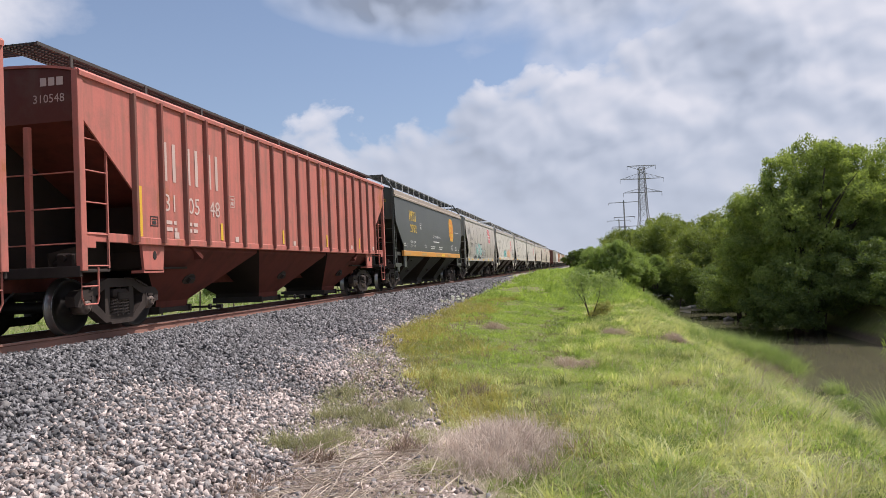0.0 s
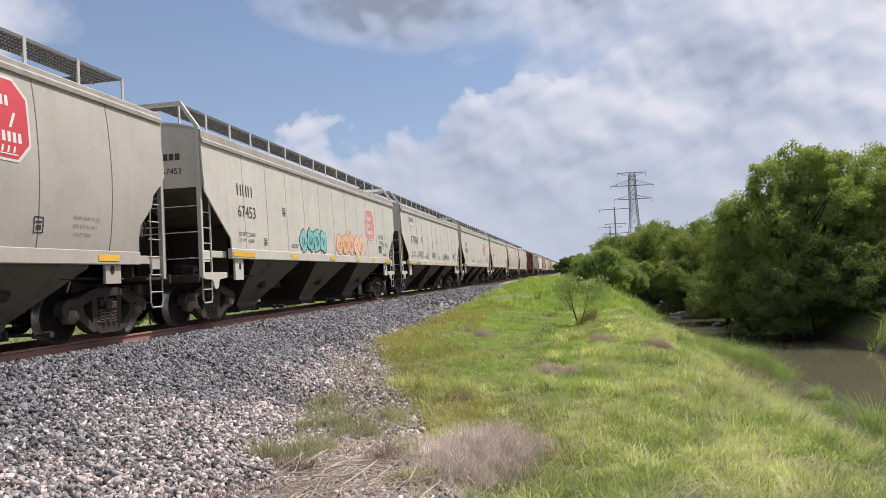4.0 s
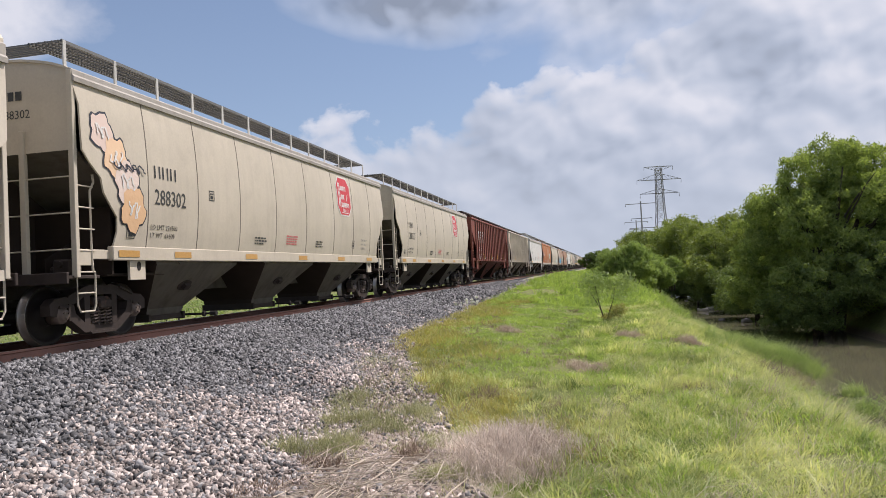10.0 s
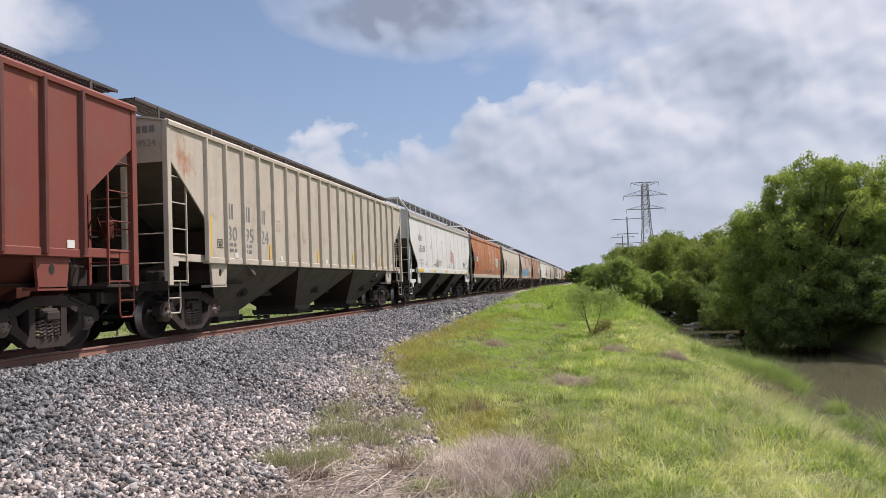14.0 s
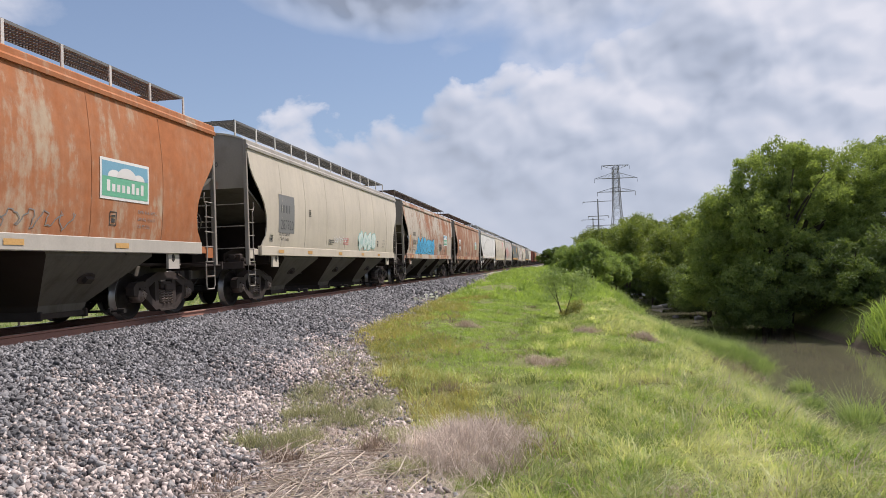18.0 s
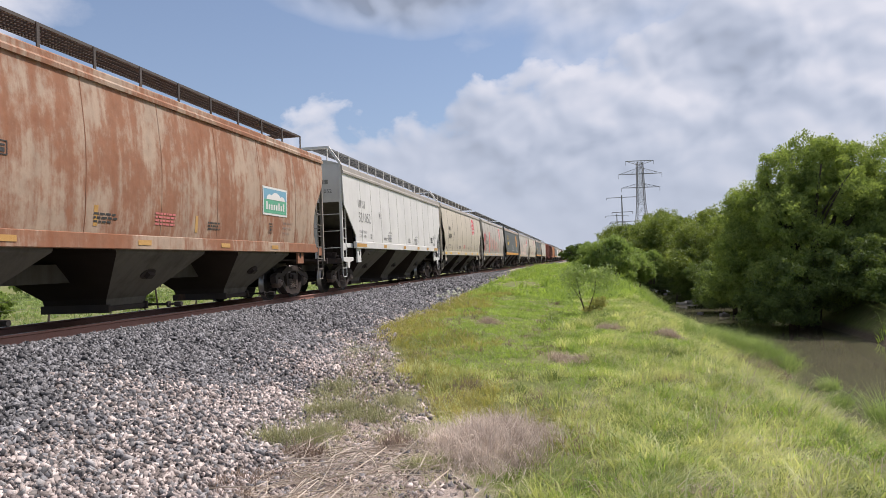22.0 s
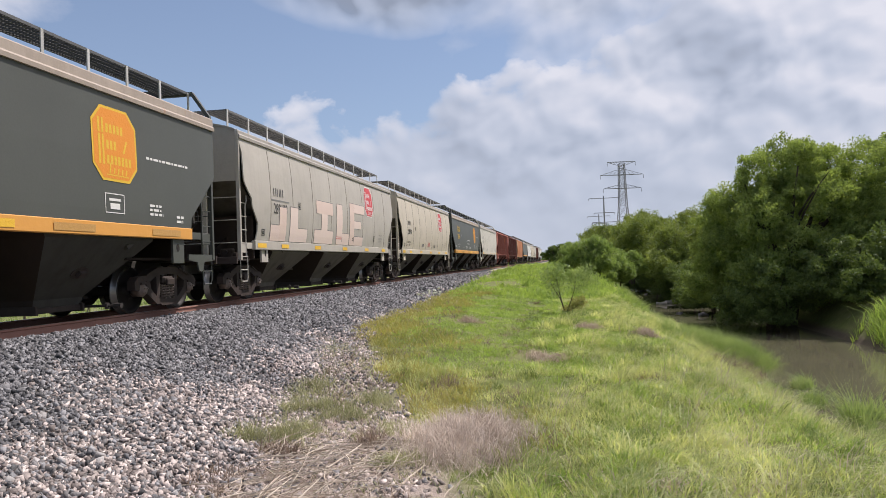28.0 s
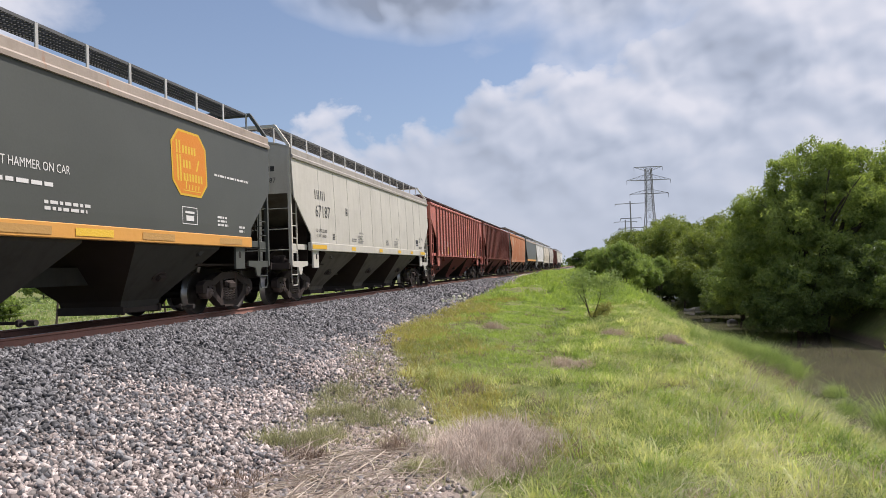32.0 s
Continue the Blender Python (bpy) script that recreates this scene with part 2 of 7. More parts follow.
PAINTS = {
    "red": paint("faded_red_paint", (0.57, 0.178, 0.138), 0.55, 0.22, 0.6, streak=0.9),
    # the posts of the red cars are darker than their side sheets
    "redpost": paint("dark_red_post_paint", (0.25, 0.075, 0.055), 0.5, 0.15, 0.6, streak=0.9),
    "darkredpost": paint("oxide_post_shaded_end_paint", (0.13, 0.036, 0.026), 0.4, 0.12, 0.6, streak=0.8),
    "darkred": paint("oxide_red_paint", (0.23, 0.062, 0.043), 0.3, 0.12, 0.6, streak=0.8),
    "black": paint("dark_green_black_paint", (0.088, 0.092, 0.080), 0.14, 0.0, 0.42, (0.09, 0.085, 0.07)),
    "grey": paint("warm_grey_paint", (0.47, 0.43, 0.37), 0.22, 0.0),
    "tan": paint("pale_tan_paint", (0.57, 0.50, 0.395), 0.20, 0.0),
    "cream": paint("cream_grey_paint", (0.60, 0.565, 0.485), 0.20, 0.0),
    "beige": paint("beige_paint", (0.60, 0.53, 0.43), 0.18, 0.0),
    "white": paint("off_white_paint", (0.69, 0.67, 0.63), 0.14, 0.0),
    "oldtan": paint("streaked_tan_paint", (0.56, 0.485, 0.39), 0.40, 0.08, 0.6),
    "endgrey": paint("dark_grey_end_paint", (0.30, 0.265, 0.225), 0.5, 0.14, 0.6),
    "rust": paint("rusted_tan_paint", (0.46, 0.34, 0.23), 0.40, 0.90, 0.62, rustc=(0.27, 0.095, 0.035)),
    "rust2": paint("half_rusted_grey_paint", (0.50, 0.43, 0.35), 0.40, 0.62, 0.6, rustc=(0.22, 0.095, 0.05)),
    "rust3": paint("brown_rusted_paint", (0.44, 0.32, 0.23), 0.5, 0.70, 0.65, rustc=(0.20, 0.085, 0.045)),
}
# underframe paints darkened for the shade below the body, with grime on top
UNDER = {k: paint("shaded_grimy_" + k + "_underframe", tuple(0.56 * v for v in c), 0.6, 0.0, 0.8, (0.03, 0.024, 0.019)) for k, c in {
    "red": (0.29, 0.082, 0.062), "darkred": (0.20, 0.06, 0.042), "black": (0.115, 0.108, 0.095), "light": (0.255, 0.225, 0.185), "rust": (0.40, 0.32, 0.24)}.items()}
# near black: shade under the cars put into the colour, besides brake dust
M_SHADE_SOOT = stony("shaded_brake_dust_coat", (0.018, 0.013, 0.010), (0.05, 0.037, 0.03), 3.0, 0.9, False)
M_TRUCK = paint("greasy_truck_iron", (0.062, 0.048, 0.042), 0.6, 0.16, 0.7, (0.022, 0.018, 0.015), rustc=(0.15, 0.07, 0.045))
M_WHEEL = stony("worn_wheel_steel", (0.011, 0.009, 0.008), (0.032, 0.024, 0.02), 14.0, 0.6, False, 0.2, 0.2)
M_SPRING = stony("brown_spring_steel", (0.12, 0.09, 0.075), (0.22, 0.17, 0.14), 12.0, 0.55, False, 0.3)
M_TREAD = stony("polished_tread_steel", (0.24, 0.22, 0.205), (0.38, 0.355, 0.33), 30.0, 0.34, False, 0.85, 0.1)
M_CHORD = paint("dusty_tan_chord", (0.40, 0.33, 0.27), 0.4, 0.1, 0.6)
M_DARK = stony("black_equipment_iron", (0.022, 0.02, 0.018), (0.05, 0.044, 0.04), 8.0, 0.75, False)
M_GRATE = stony("galvanised_grating", (0.10, 0.10, 0.10), (0.18, 0.18, 0.175), 12.0, 0.6, False, 0.4)
M_POST = stony("painted_stanchion", (0.40, 0.39, 0.36), (0.56, 0.55, 0.52), 8.0, 0.55, False)
M_POSTD = stony("dark_stanchion", (0.05, 0.043, 0.038), (0.10, 0.085, 0.075), 8.0, 0.6, False)
M_RAIL = stony("rusty_rail_side", (0.20, 0.105, 0.078), (0.32, 0.175, 0.135), 5.0, 0.8, False)
M_RAILTOP = stony("bright_rail_head", (0.30, 0.25, 0.22), (0.44, 0.38, 0.34), 20.0, 0.35, False, 0.8, 0.1)
M_TIE = stony("weathered_tie_wood", (0.075, 0.058, 0.044), (0.15, 0.12, 0.095), 6.0, 0.9, False)
M_YELLOW = stony("yellow_reflective_tape", (0.72, 0.40, 0.035), (0.82, 0.52, 0.06), 6.0, 0.45, False)
M_ORANGE = stony("orange_stripe_paint", (0.62, 0.27, 0.05), (0.72, 0.36, 0.09), 1.2, 0.5, False)
M_DULLOR = stony("dull_orange_tape", (0.46, 0.25, 0.07), (0.56, 0.33, 0.12), 4.0, 0.5, False)
M_LWHITE = stony("white_lettering", (0.62, 0.60, 0.56), (0.74, 0.72, 0.68), 5.0, 0.55, False)
M_LPINK = stony("faded_pink_lettering", (0.55, 0.38, 0.33), (0.66, 0.50, 0.44), 5.0, 0.6, False)
M_LBLACK = stony("black_lettering", (0.035, 0.035, 0.034), (0.07, 0.068, 0.064), 5.0, 0.5, False)
M_LGREY = stony("grey_lettering", (0.17, 0.165, 0.155), (0.24, 0.235, 0.22), 5.0, 0.5, False)
M_LYEL = stony("yellow_lettering", (0.66, 0.40, 0.03), (0.74, 0.48, 0.05), 5.0, 0.5, False)
M_LOGORED = stony("red_emblem", (0.52, 0.045, 0.055), (0.62, 0.075, 0.085), 4.0, 0.5, False)
M_LOGOPINK = stony("faded_red_emblem", (0.60, 0.19, 0.17), (0.68, 0.27, 0.24), 4.0, 0.5, False)
M_LOGOOR = stony("orange_emblem", (0.64, 0.20, 0.02), (0.74, 0.27, 0.035), 4.0, 0.5, False)
M_SEAM = stony("grimy_weld_line", (0.17, 0.145, 0.12), (0.26, 0.225, 0.19), 2.0, 0.8, False)
M_FAINT = stony("faint_weld_line", (0.38, 0.36, 0.32), (0.48, 0.455, 0.41), 2.0, 0.8, False)
M_GRIMCHORD = paint("grimy_top_chord", (0.40, 0.365, 0.32), 0.45, 0.0, 0.6)
M_BLUE = stony("blue_spray_paint", (0.055, 0.33, 0.60), (0.10, 0.45, 0.70), 3.0, 0.5, False)
M_NAVY = stony("dark_spray_outline", (0.03, 0.035, 0.05), (0.06, 0.06, 0.07), 3.0, 0.5, False)
M_TEAL = stony("teal_spray_paint", (0.16, 0.46, 0.42), (0.28, 0.58, 0.52), 3.0, 0.5, False)
M_SILVER = stony("silver_spray_paint", (0.42, 0.42, 0.40), (0.52, 0.52, 0.49), 3.0, 0.45, False)
M_PEACH = stony("peach_spray_paint", (0.70, 0.42, 0.22), (0.78, 0.55, 0.36), 2.5, 0.5, False)
M_PALEPINK = stony("pale_pink_spray_paint", (0.66, 0.50, 0.42), (0.74, 0.60, 0.52), 3.0, 0.5, False)
M_REDTAG = stony("red_spray_paint", (0.55, 0.11, 0.12), (0.66, 0.22, 0.20), 3.0, 0.5, False)
M_GREENSIGN = stony("green_sign_enamel", (0.10, 0.36, 0.22), (0.16, 0.44, 0.28), 5.0, 0.4, False)
M_SIGNBLUE = stony("faded_blue_sign_enamel", (0.16, 0.34, 0.44), (0.22, 0.42, 0.52), 5.0, 0.4, False)
M_MINT = stony("white_green_spray_paint", (0.58, 0.66, 0.60), (0.68, 0.74, 0.68), 3.0, 0.5, False)
M_BALLAST = stony("grey_ballast_stone", (0.013, 0.0135, 0.0145), (0.335, 0.325, 0.327), 16.0, 0.9)
M_BALLASTD = stony("dusty_ballast_stone", (0.050, 0.041, 0.037), (0.72, 0.615, 0.56), 16.0, 0.9)
M_PEBBLE = stony("single_ballast_stone", (0.05, 0.048, 0.048), (0.46, 0.43, 0.41), 16.0, 0.9, False)
M_BARK = stony("grey_brown_bark", (0.05, 0.04, 0.03), (0.11, 0.09, 0.07), 10.0, 0.95, False)
M_STEEL = stony("galvanised_tower_steel", (0.22, 0.21, 0.22), (0.32, 0.31, 0.32), 1.0, 0.6, False, 0.3)
M_DEADWOOD = stony("bleached_dead_stems", (0.42, 0.34, 0.26), (0.74, 0.66, 0.55), 8.0, 0.9)
M_STRAW = leafy("dry_straw", (0.34, 0.26, 0.20), (0.74, 0.64, 0.54), 0.2, (1, 1, 1), 0.8)
M_GRASS = leafy("fresh_green_grass", (0.13, 0.215, 0.045), (0.50, 0.605, 0.185), 0.46, (1.15, 1.2, 0.58))
M_GRASSY = leafy("yellow_green_grass", (0.135, 0.195, 0.045), (0.84, 0.83, 0.48), 0.47, (1.15, 1.15, 0.6))
M_OLIVE = leafy("olive_weeds", (0.22, 0.24, 0.07), (0.56, 0.48, 0.20), 0.4, (1.1, 1.1, 0.6))
M_SAGE = leafy("grey_green_herbs", (0.22, 0.225, 0.11), (0.55, 0.53, 0.31), 0.35, (1, 1.05, 0.8))
M_WILLOW = leafy("willow_leaves", (0.105, 0.15, 0.052), (0.42, 0.49, 0.18), 0.50, (1.2, 1.25, 0.55), 0.8)
M_DARKLEAF = leafy("dark_tree_leaves", (0.045, 0.085, 0.018), (0.14, 0.19, 0.05), 0.38, (1.2, 1.25, 0.45))
M_OLIVETREE = leafy("olive_tree_leaves", (0.065, 0.105, 0.03), (0.34, 0.40, 0.12), 0.42, (1.2, 1.2, 0.5))
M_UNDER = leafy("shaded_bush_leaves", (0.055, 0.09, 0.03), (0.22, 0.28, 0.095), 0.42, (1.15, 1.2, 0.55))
M_SEDGE = leafy("soft_green_sedge", (0.17, 0.25, 0.075), (0.46, 0.53, 0.22), 0.4, (1.05, 1.1, 0.7))
M_BROWN = leafy("brown_dead_grass", (0.16, 0.11, 0.08), (0.40, 0.31, 0.24), 0.2, (1, 1, 1), 0.85)
M_MAUVE = leafy("pinkish_dead_grass", (0.34, 0.26, 0.195), (0.78, 0.65, 0.53), 0.2, (1, 1, 1), 0.85)
M_WEED = leafy("dark_weed_leaves", (0.09, 0.13, 0.04), (0.27, 0.33, 0.11), 0.42)
M_SHRUB = leafy("shrub_leaves", (0.12, 0.19, 0.05), (0.42, 0.51, 0.18), 0.44, (1.1, 1.15, 0.6))
M_TWIG = leafy("grey_brown_twigs", (0.26, 0.20, 0.16), (0.90, 0.78, 0.67), 0.25, (1, 1, 1), 0.85)
M_PETAL = stony("white_petals", (0.75, 0.75, 0.66), (0.85, 0.85, 0.78), 9.0, 0.6)


# ---- mesh tools ----
CACHE = {}


def mesh_of(key, build):
    """The mesh kept under key, or one built by build(bm)."""
    if key not in CACHE:
        bm = bmesh.new()
        build(bm)
        bmesh.ops.recalc_face_normals(bm, faces=bm.faces)
        me = bpy.data.meshes.new(str(key[0]) if isinstance(key, tuple) else key)
        bm.to_mesh(me)
        bm.free()
        me.materials.append(None)
        CACHE[key] = me
    return CACHE[key]


def part(name, me, material, parent, m=None, label=""):
    ob = new(name, me)
    ob.material_slots[0].link = "OBJECT"
    ob.material_slots[0].material = material
    ob.parent = parent
    if m is not None:
        ob.matrix_basis = m
    return tagged(ob, label)


def raw_mesh(name, verts, faces, material, smooth=False):
    me = bpy.data.meshes.new(name)
    verts = np.asarray(verts, dtype=np.float32)
    faces = np.asarray(faces, dtype=np.int32)
    k = faces.shape[1]
    me.vertices.add(len(verts))
    me.vertices.foreach_set("co", verts.ravel())
    me.loops.add(faces.size)
    me.loops.foreach_set("vertex_index", faces.ravel())
    me.polygons.add(len(faces))
    me.polygons.foreach_set("loop_start", np.arange(0, faces.size, k, dtype=np.int32))
    if smooth:
        me.polygons.foreach_set("use_smooth", np.ones(len(faces), dtype=bool))
    me.update(calc_edges=True)
    me.validate()
    me.materials.append(material)
    return me


def box(bm, x0, x1, y0, y1, z0, z1):
    v = [bm.verts.new(c) for c in ((x0, y0, z0), (x1, y0, z0), (x1, y1, z0), (x0, y1, z0), (x0, y0, z1), (x1, y0, z1), (x1, y1, z1), (x0, y1, z1))]
    for f in ((0, 3, 2, 1), (4, 5, 6, 7), (0, 1, 5, 4), (1, 2, 6, 5), (2, 3, 7, 6), (3, 0, 4, 7)):
        bm.faces.new([v[i] for i in f])


def soft_box(bm, x0, x1, y0, y1, z0, z1, r=0.008):
    b2 = bmesh.new()
    box(b2, x0, x1, y0, y1, z0, z1)
    bmesh.ops.bevel(b2, geom=list(b2.edges), offset=r, segments=1, affect="EDGES")
    me = bpy.data.meshes.new("tmp")
    b2.to_mesh(me)
    b2.free()
    bm.from_mesh(me)
    bpy.data.meshes.remove(me)


def slab(bm, outline, x0, x1):
    """A plate: outline of (y, z), from x0 to x1."""
    a = [bm.verts.new((x0, y, z)) for y, z in outline]
    b = [bm.verts.new((x1, y, z)) for y, z in outline]
    n = len(a)
    bm.faces.new(a[::-1])
    bm.faces.new(b)
    for i in range(n):
        bm.faces.new((a[i], a[(i + 1) % n], b[(i + 1) % n], b[i]))


def tube(bm, pts, r, n=6):
    rings = []
    pts = [Vector(p) for p in pts]
    for i, p in enumerate(pts):
        d = (pts[min(i + 1, len(pts) - 1)] - pts[max(i - 1, 0)]).normalized()
        u = d.orthogonal().normalized()
        w = d.cross(u)
        rr = r[i] if isinstance(r, (list, tuple)) else r
        rings.append([bm.verts.new(p + (u * math.cos(t) + w * math.sin(t)) * rr) for t in (k * 2 * math.pi / n for k in range(n))])
    for a, b in zip(rings, rings[1:]):
        # match the rings so that they don't twist
        j0 = min(range(n), key=lambda j: (b[j].co - a[0].co).length)
        flip = (b[(j0 + 1) % n].co - a[1].co).length > (b[(j0 - 1) % n].co - a[1].co).length
        s = -1 if flip else 1
        for k in range(n):
            bm.faces.new((a[k], a[(k + 1) % n], b[(j0 + s * (k + 1)) % n], b[(j0 + s * k) % n]))
    bm.faces.new(rings[0][::-1])
    bm.faces.new(rings[-1])


def lathe_x(bm, profile, n=28):
    """Turns a profile of (x, radius) round the x axis."""
    rings = []
    for x, r in profile:
        rings.append([bm.verts.new((x, r * math.cos(k * 2 * math.pi / n), r * math.sin(k * 2 * math.pi / n))) for k in range(n)])
    for a, b in zip(rings, rings[1:]):
        for k in range(n):
            f = bm.faces.new((a[k], a[(k + 1) % n], b[(k + 1) % n], b[k]))
            f.smooth = True
    bm.faces.new(rings[0])
    bm.faces.new(rings[-1][::-1])


def empty_thing(name, m, label, category, group=""):
    ob = new(name)
    ob.empty_display_size = 0.2
    ob.matrix_basis = m
    return tagged(ob, label, category, group)


# ---- ground ----
TRACK_X = -9.15
WATER_Z = -2.75


def smooth(a, b, x):
    t = np.clip((x - a) / (b - a), 0, 1)
    return t * t * (3 - 2 * t)


LATTICE = np.random.default_rng(1).uniform(-1, 1, (128, 128))


def wob(x, y, s, seed=0.0):
    """Smooth noise from -1 to 1 over the plan, two octaves."""
    x, y = np.broadcast_arrays(np.asarray(x, float), np.asarray(y, float))
    out = 0.0
    for k, w in ((1.0, 0.85), (2.3, 0.5)):
        u, v = x * s * k + seed * 17.3 + 500, y * s * k * 0.8 + seed * 7.7 + 500
        i, j = np.floor(u).astype(int), np.floor(v).astype(int)
        f, g = u - i, v - j
        f, g = f * f * (3 - 2 * f), g * g * (3 - 2 * g)
        L = lambda a, b: LATTICE[a % 128, b % 128]
        out = out + w * ((L(i, j) * (1 - f) + L(i + 1, j) * f) * (1 - g) + (L(i, j + 1) * (1 - f) + L(i + 1, j + 1) * f) * g)
    return out


def toe(y):
    y = np.asarray(y, float)
    return wob(y * 0.0, y, 0.9, 3.0) * 0.28 * (y < 60) + np.interp(y, [0, 5, 6.5, 8.5, 10.8, 13.6, 17, 23, 45, 400], [-3.0, -3.1, -3.3, -3.85, -4.15, -4.6, -5.25, -5.6, -5.8, -6.1])


EDGE_Y = (3.0, 6.5, 9.9, 11.5, 13.6, 16.0, 19.0)
EDGE_X = (-0.9, -1.1, -2.1, -2.75, -3.5, -4.5, -5.3)


def turf_edge(x, y):
    """Where the turf begins beyond the bare strip at the toe of the ballast."""
    return np.interp(y, EDGE_Y, EDGE_X) + wob(x, y, 1.3, 4.0) * 0.3


def crest(y):
    return np.interp(y, [0, 8, 14, 20, 30, 60, 120], [3.4, 2.9, 2.1, 1.9, 1.9, 2.6, 3.2])


def ground_z(x, y):
    """The height of the ground: field, track bed, grassy strip, bank, creek bed and far bank."""
    x, y = np.asarray(x, float), np.asarray(y, float)
    strip = np.interp(y, [0, 4, 9, 14.6, 20, 26, 32, 40, 50, 60, 75, 130], [-1.0, -1.12, -1.3, -1.22, -1.14, -1.16, -1.05, -0.85, -0.45, -0.1, 0.0, -0.3])
    field = np.full_like(x, -0.95)
    z = field + (strip - field) * smooth(-10.5, -6.0, x)
    z = z + 0.38 * smooth(0.5, -4.0, x) * smooth(-7, -5, x) * smooth(8, 20, y) * (1 - smooth(40, 60, y))
    near = 1 - smooth(140, 220, y)
    b = crest(y)
    z = z + near * (WATER_Z - 0.5 - strip) * np.clip((x - b) / (np.interp(y, [9, 20, 26, 30, 35, 42, 52, 72, 100], [5.75, 5.95, 7.2, 6.8, 5.9, 5.5, 5.8, 7.0, 8.2]) - b), 0, 1) ** 1.1
    z = z + near * (WATER_Z * -1 - 0.3) * smooth(9.6, 13.2, x)
    z = z + wob(x, y, 0.9) * 0.05 + wob(x, y, 2.3, 2.0) * 0.035 * smooth(-3.5, -1.0, x)
    return z


def build_ground():
    xs = np.unique(np.concatenate([-np.geomspace(30, 2600, 26), np.arange(-30, -12, 1.0), np.arange(-12, 16, 0.3), np.arange(16, 40, 1.5), np.geomspace(40, 2600, 24)]))
    ys = np.unique(np.concatenate([-np.geomspace(4, 900, 16), np.arange(-4, 40, 0.35), np.arange(40, 110, 1.0), np.geomspace(110, 3800, 40)]))
    X, Y = np.meshgrid(xs, ys)
    Z = ground_z(X, Y)
    n, w = X.size, len(xs)
    i = np.arange(n).reshape(X.shape)
    F = np.stack([i[:-1, :-1], i[:-1, 1:], i[1:, 1:], i[1:, :-1]], -1).reshape(-1, 4)
    m, nt, b, co = surface("grassy_earth", 0.95)
    sep = nt.nodes.new("ShaderNodeSeparateXYZ")
    link(nt, co, sep.inputs[0])
    n1 = noise_tex(nt, co, 0.55, 6.0, 0.6)
    n2 = noise_tex(nt, co, 5.0, 6.0, 0.65)
    n3 = noise_tex(nt, co, 40.0, 4.0, 0.6)
    n5 = noise_tex(nt, co, 1.4, 6.0, 0.62)
    green = mixc(nt, n2, mixc(nt, n5, (0.045, 0.065, 0.015), (0.13, 0.12, 0.055)), mixc(nt, n5, (0.17, 0.24, 0.05), (0.34, 0.31, 0.15)))
    soil = mixc(nt, mth(nt, "ADD", mth(nt, "MULTIPLY", n3, 0.6), mth(nt, "MULTIPLY", n2, 0.4)), (0.13, 0.10, 0.085), (0.60, 0.50, 0.43))
    patch = ramp(nt, [(0.60, 0.0), (0.68, 1.0)])
    link(nt, n1, patch.inputs[0])
    # bare earth and litter between ballast and grass near the camera
    lo, hi = EDGE_X[-1], EDGE_X[0]
    edge = ramp_of(nt, sep.outputs[1], [((yy - 3) / 16, (xx - lo) / (hi - lo)) for yy, xx in zip(EDGE_Y, EDGE_X)], 3.0, 19.0)
    over = mth(nt, "SUBTRACT", mth(nt, "ADD", mth(nt, "MULTIPLY", edge, hi - lo), lo), sep.outputs[0])
    bare = ramp(nt, [(0.40, 0.0), (0.62, 1.0)])
    link(nt, mth(nt, "ADD", mth(nt, "MULTIPLY", over, 0.4), mth(nt, "ADD", mth(nt, "MULTIPLY", n5, 0.8), 0.1)), bare.inputs[0])
    mud = ramp_of(nt, sep.outputs[2], [(0.0, 1.0), (0.8, 1.0), (1.0, 0.0)], WATER_Z - 0.6, WATER_Z + 0.35)
    c = mixc(nt, mth(nt, "MULTIPLY", patch.outputs[0], 0.5), green, soil)
    # the field beyond the track is meadow again
    meadow = ramp_of(nt, sep.outputs[0], [(0.0, 0.0), (1.0, 1.0)], -13.5, -12.0)
    c = mixc(nt, mth(nt, "MULTIPLY", bare.outputs[0], meadow), c, soil)
    c = mixc(nt, mud, c, mixc(nt, n2, (0.07, 0.055, 0.04), (0.16, 0.13, 0.095)))
    link(nt, c, b.inputs["Base Color"])
    bump(nt, b, mth(nt, "ADD", n3, mth(nt, "MULTIPLY", n2, 2.0)), 0.6, 0.04)
    ob = new("ground", raw_mesh("ground", np.stack([X, Y, Z], -1).reshape(-1, 3), F, m, True))
    tagged(ob, "uneven grassy ground with bare soil patches and a creek bank", "ground", kind="structure")


def build_water():
    m, nt, b, co = surface("murky_creek_water", 0.06)
    c = mixc(nt, noise_tex(nt, co, 0.5, 4.0), (0.095, 0.09, 0.055), (0.135, 0.125, 0.08))
    link(nt, c, b.inputs["Base Color"])
    b.inputs["IOR"].default_value, b.inputs["Specular IOR Level"].default_value = 1.33, 0.5
    bump(nt, b, noise_tex(nt, mapped(nt, co, (1, 0.7, 1)), 5.0, 3.0), 0.05, 0.02)
    bm = bmesh.new()
    box(bm, 4.0, 14.5, -40, 170, WATER_Z - 0.6, WATER_Z)
    me = bpy.data.meshes.new("water")
    bm.to_mesh(me)
    me.materials.append(m)
    tagged(new("water", me), "still murky brown green creek water", "water", kind="structure")


def ballast_z(x, y):
    """The top of the ballast: a crown heaped to the foot of the near rail and a shoulder down to its toe."""
    t = toe(y) + 0.35
    z0 = ground_z(t, y) - 0.06
    f = np.clip((x + 7.45) / (t + 7.45), 0, 1)
    top = -0.205 + 0.040 * smooth(-8.40, -8.28, x)
    z = top + (z0 - top) * (f ** 1.08)
    left = np.clip((-10.85 - x) / 2.6, 0, 1)
    return np.where(x < -10.85, -0.205 - 0.80 * left, z)


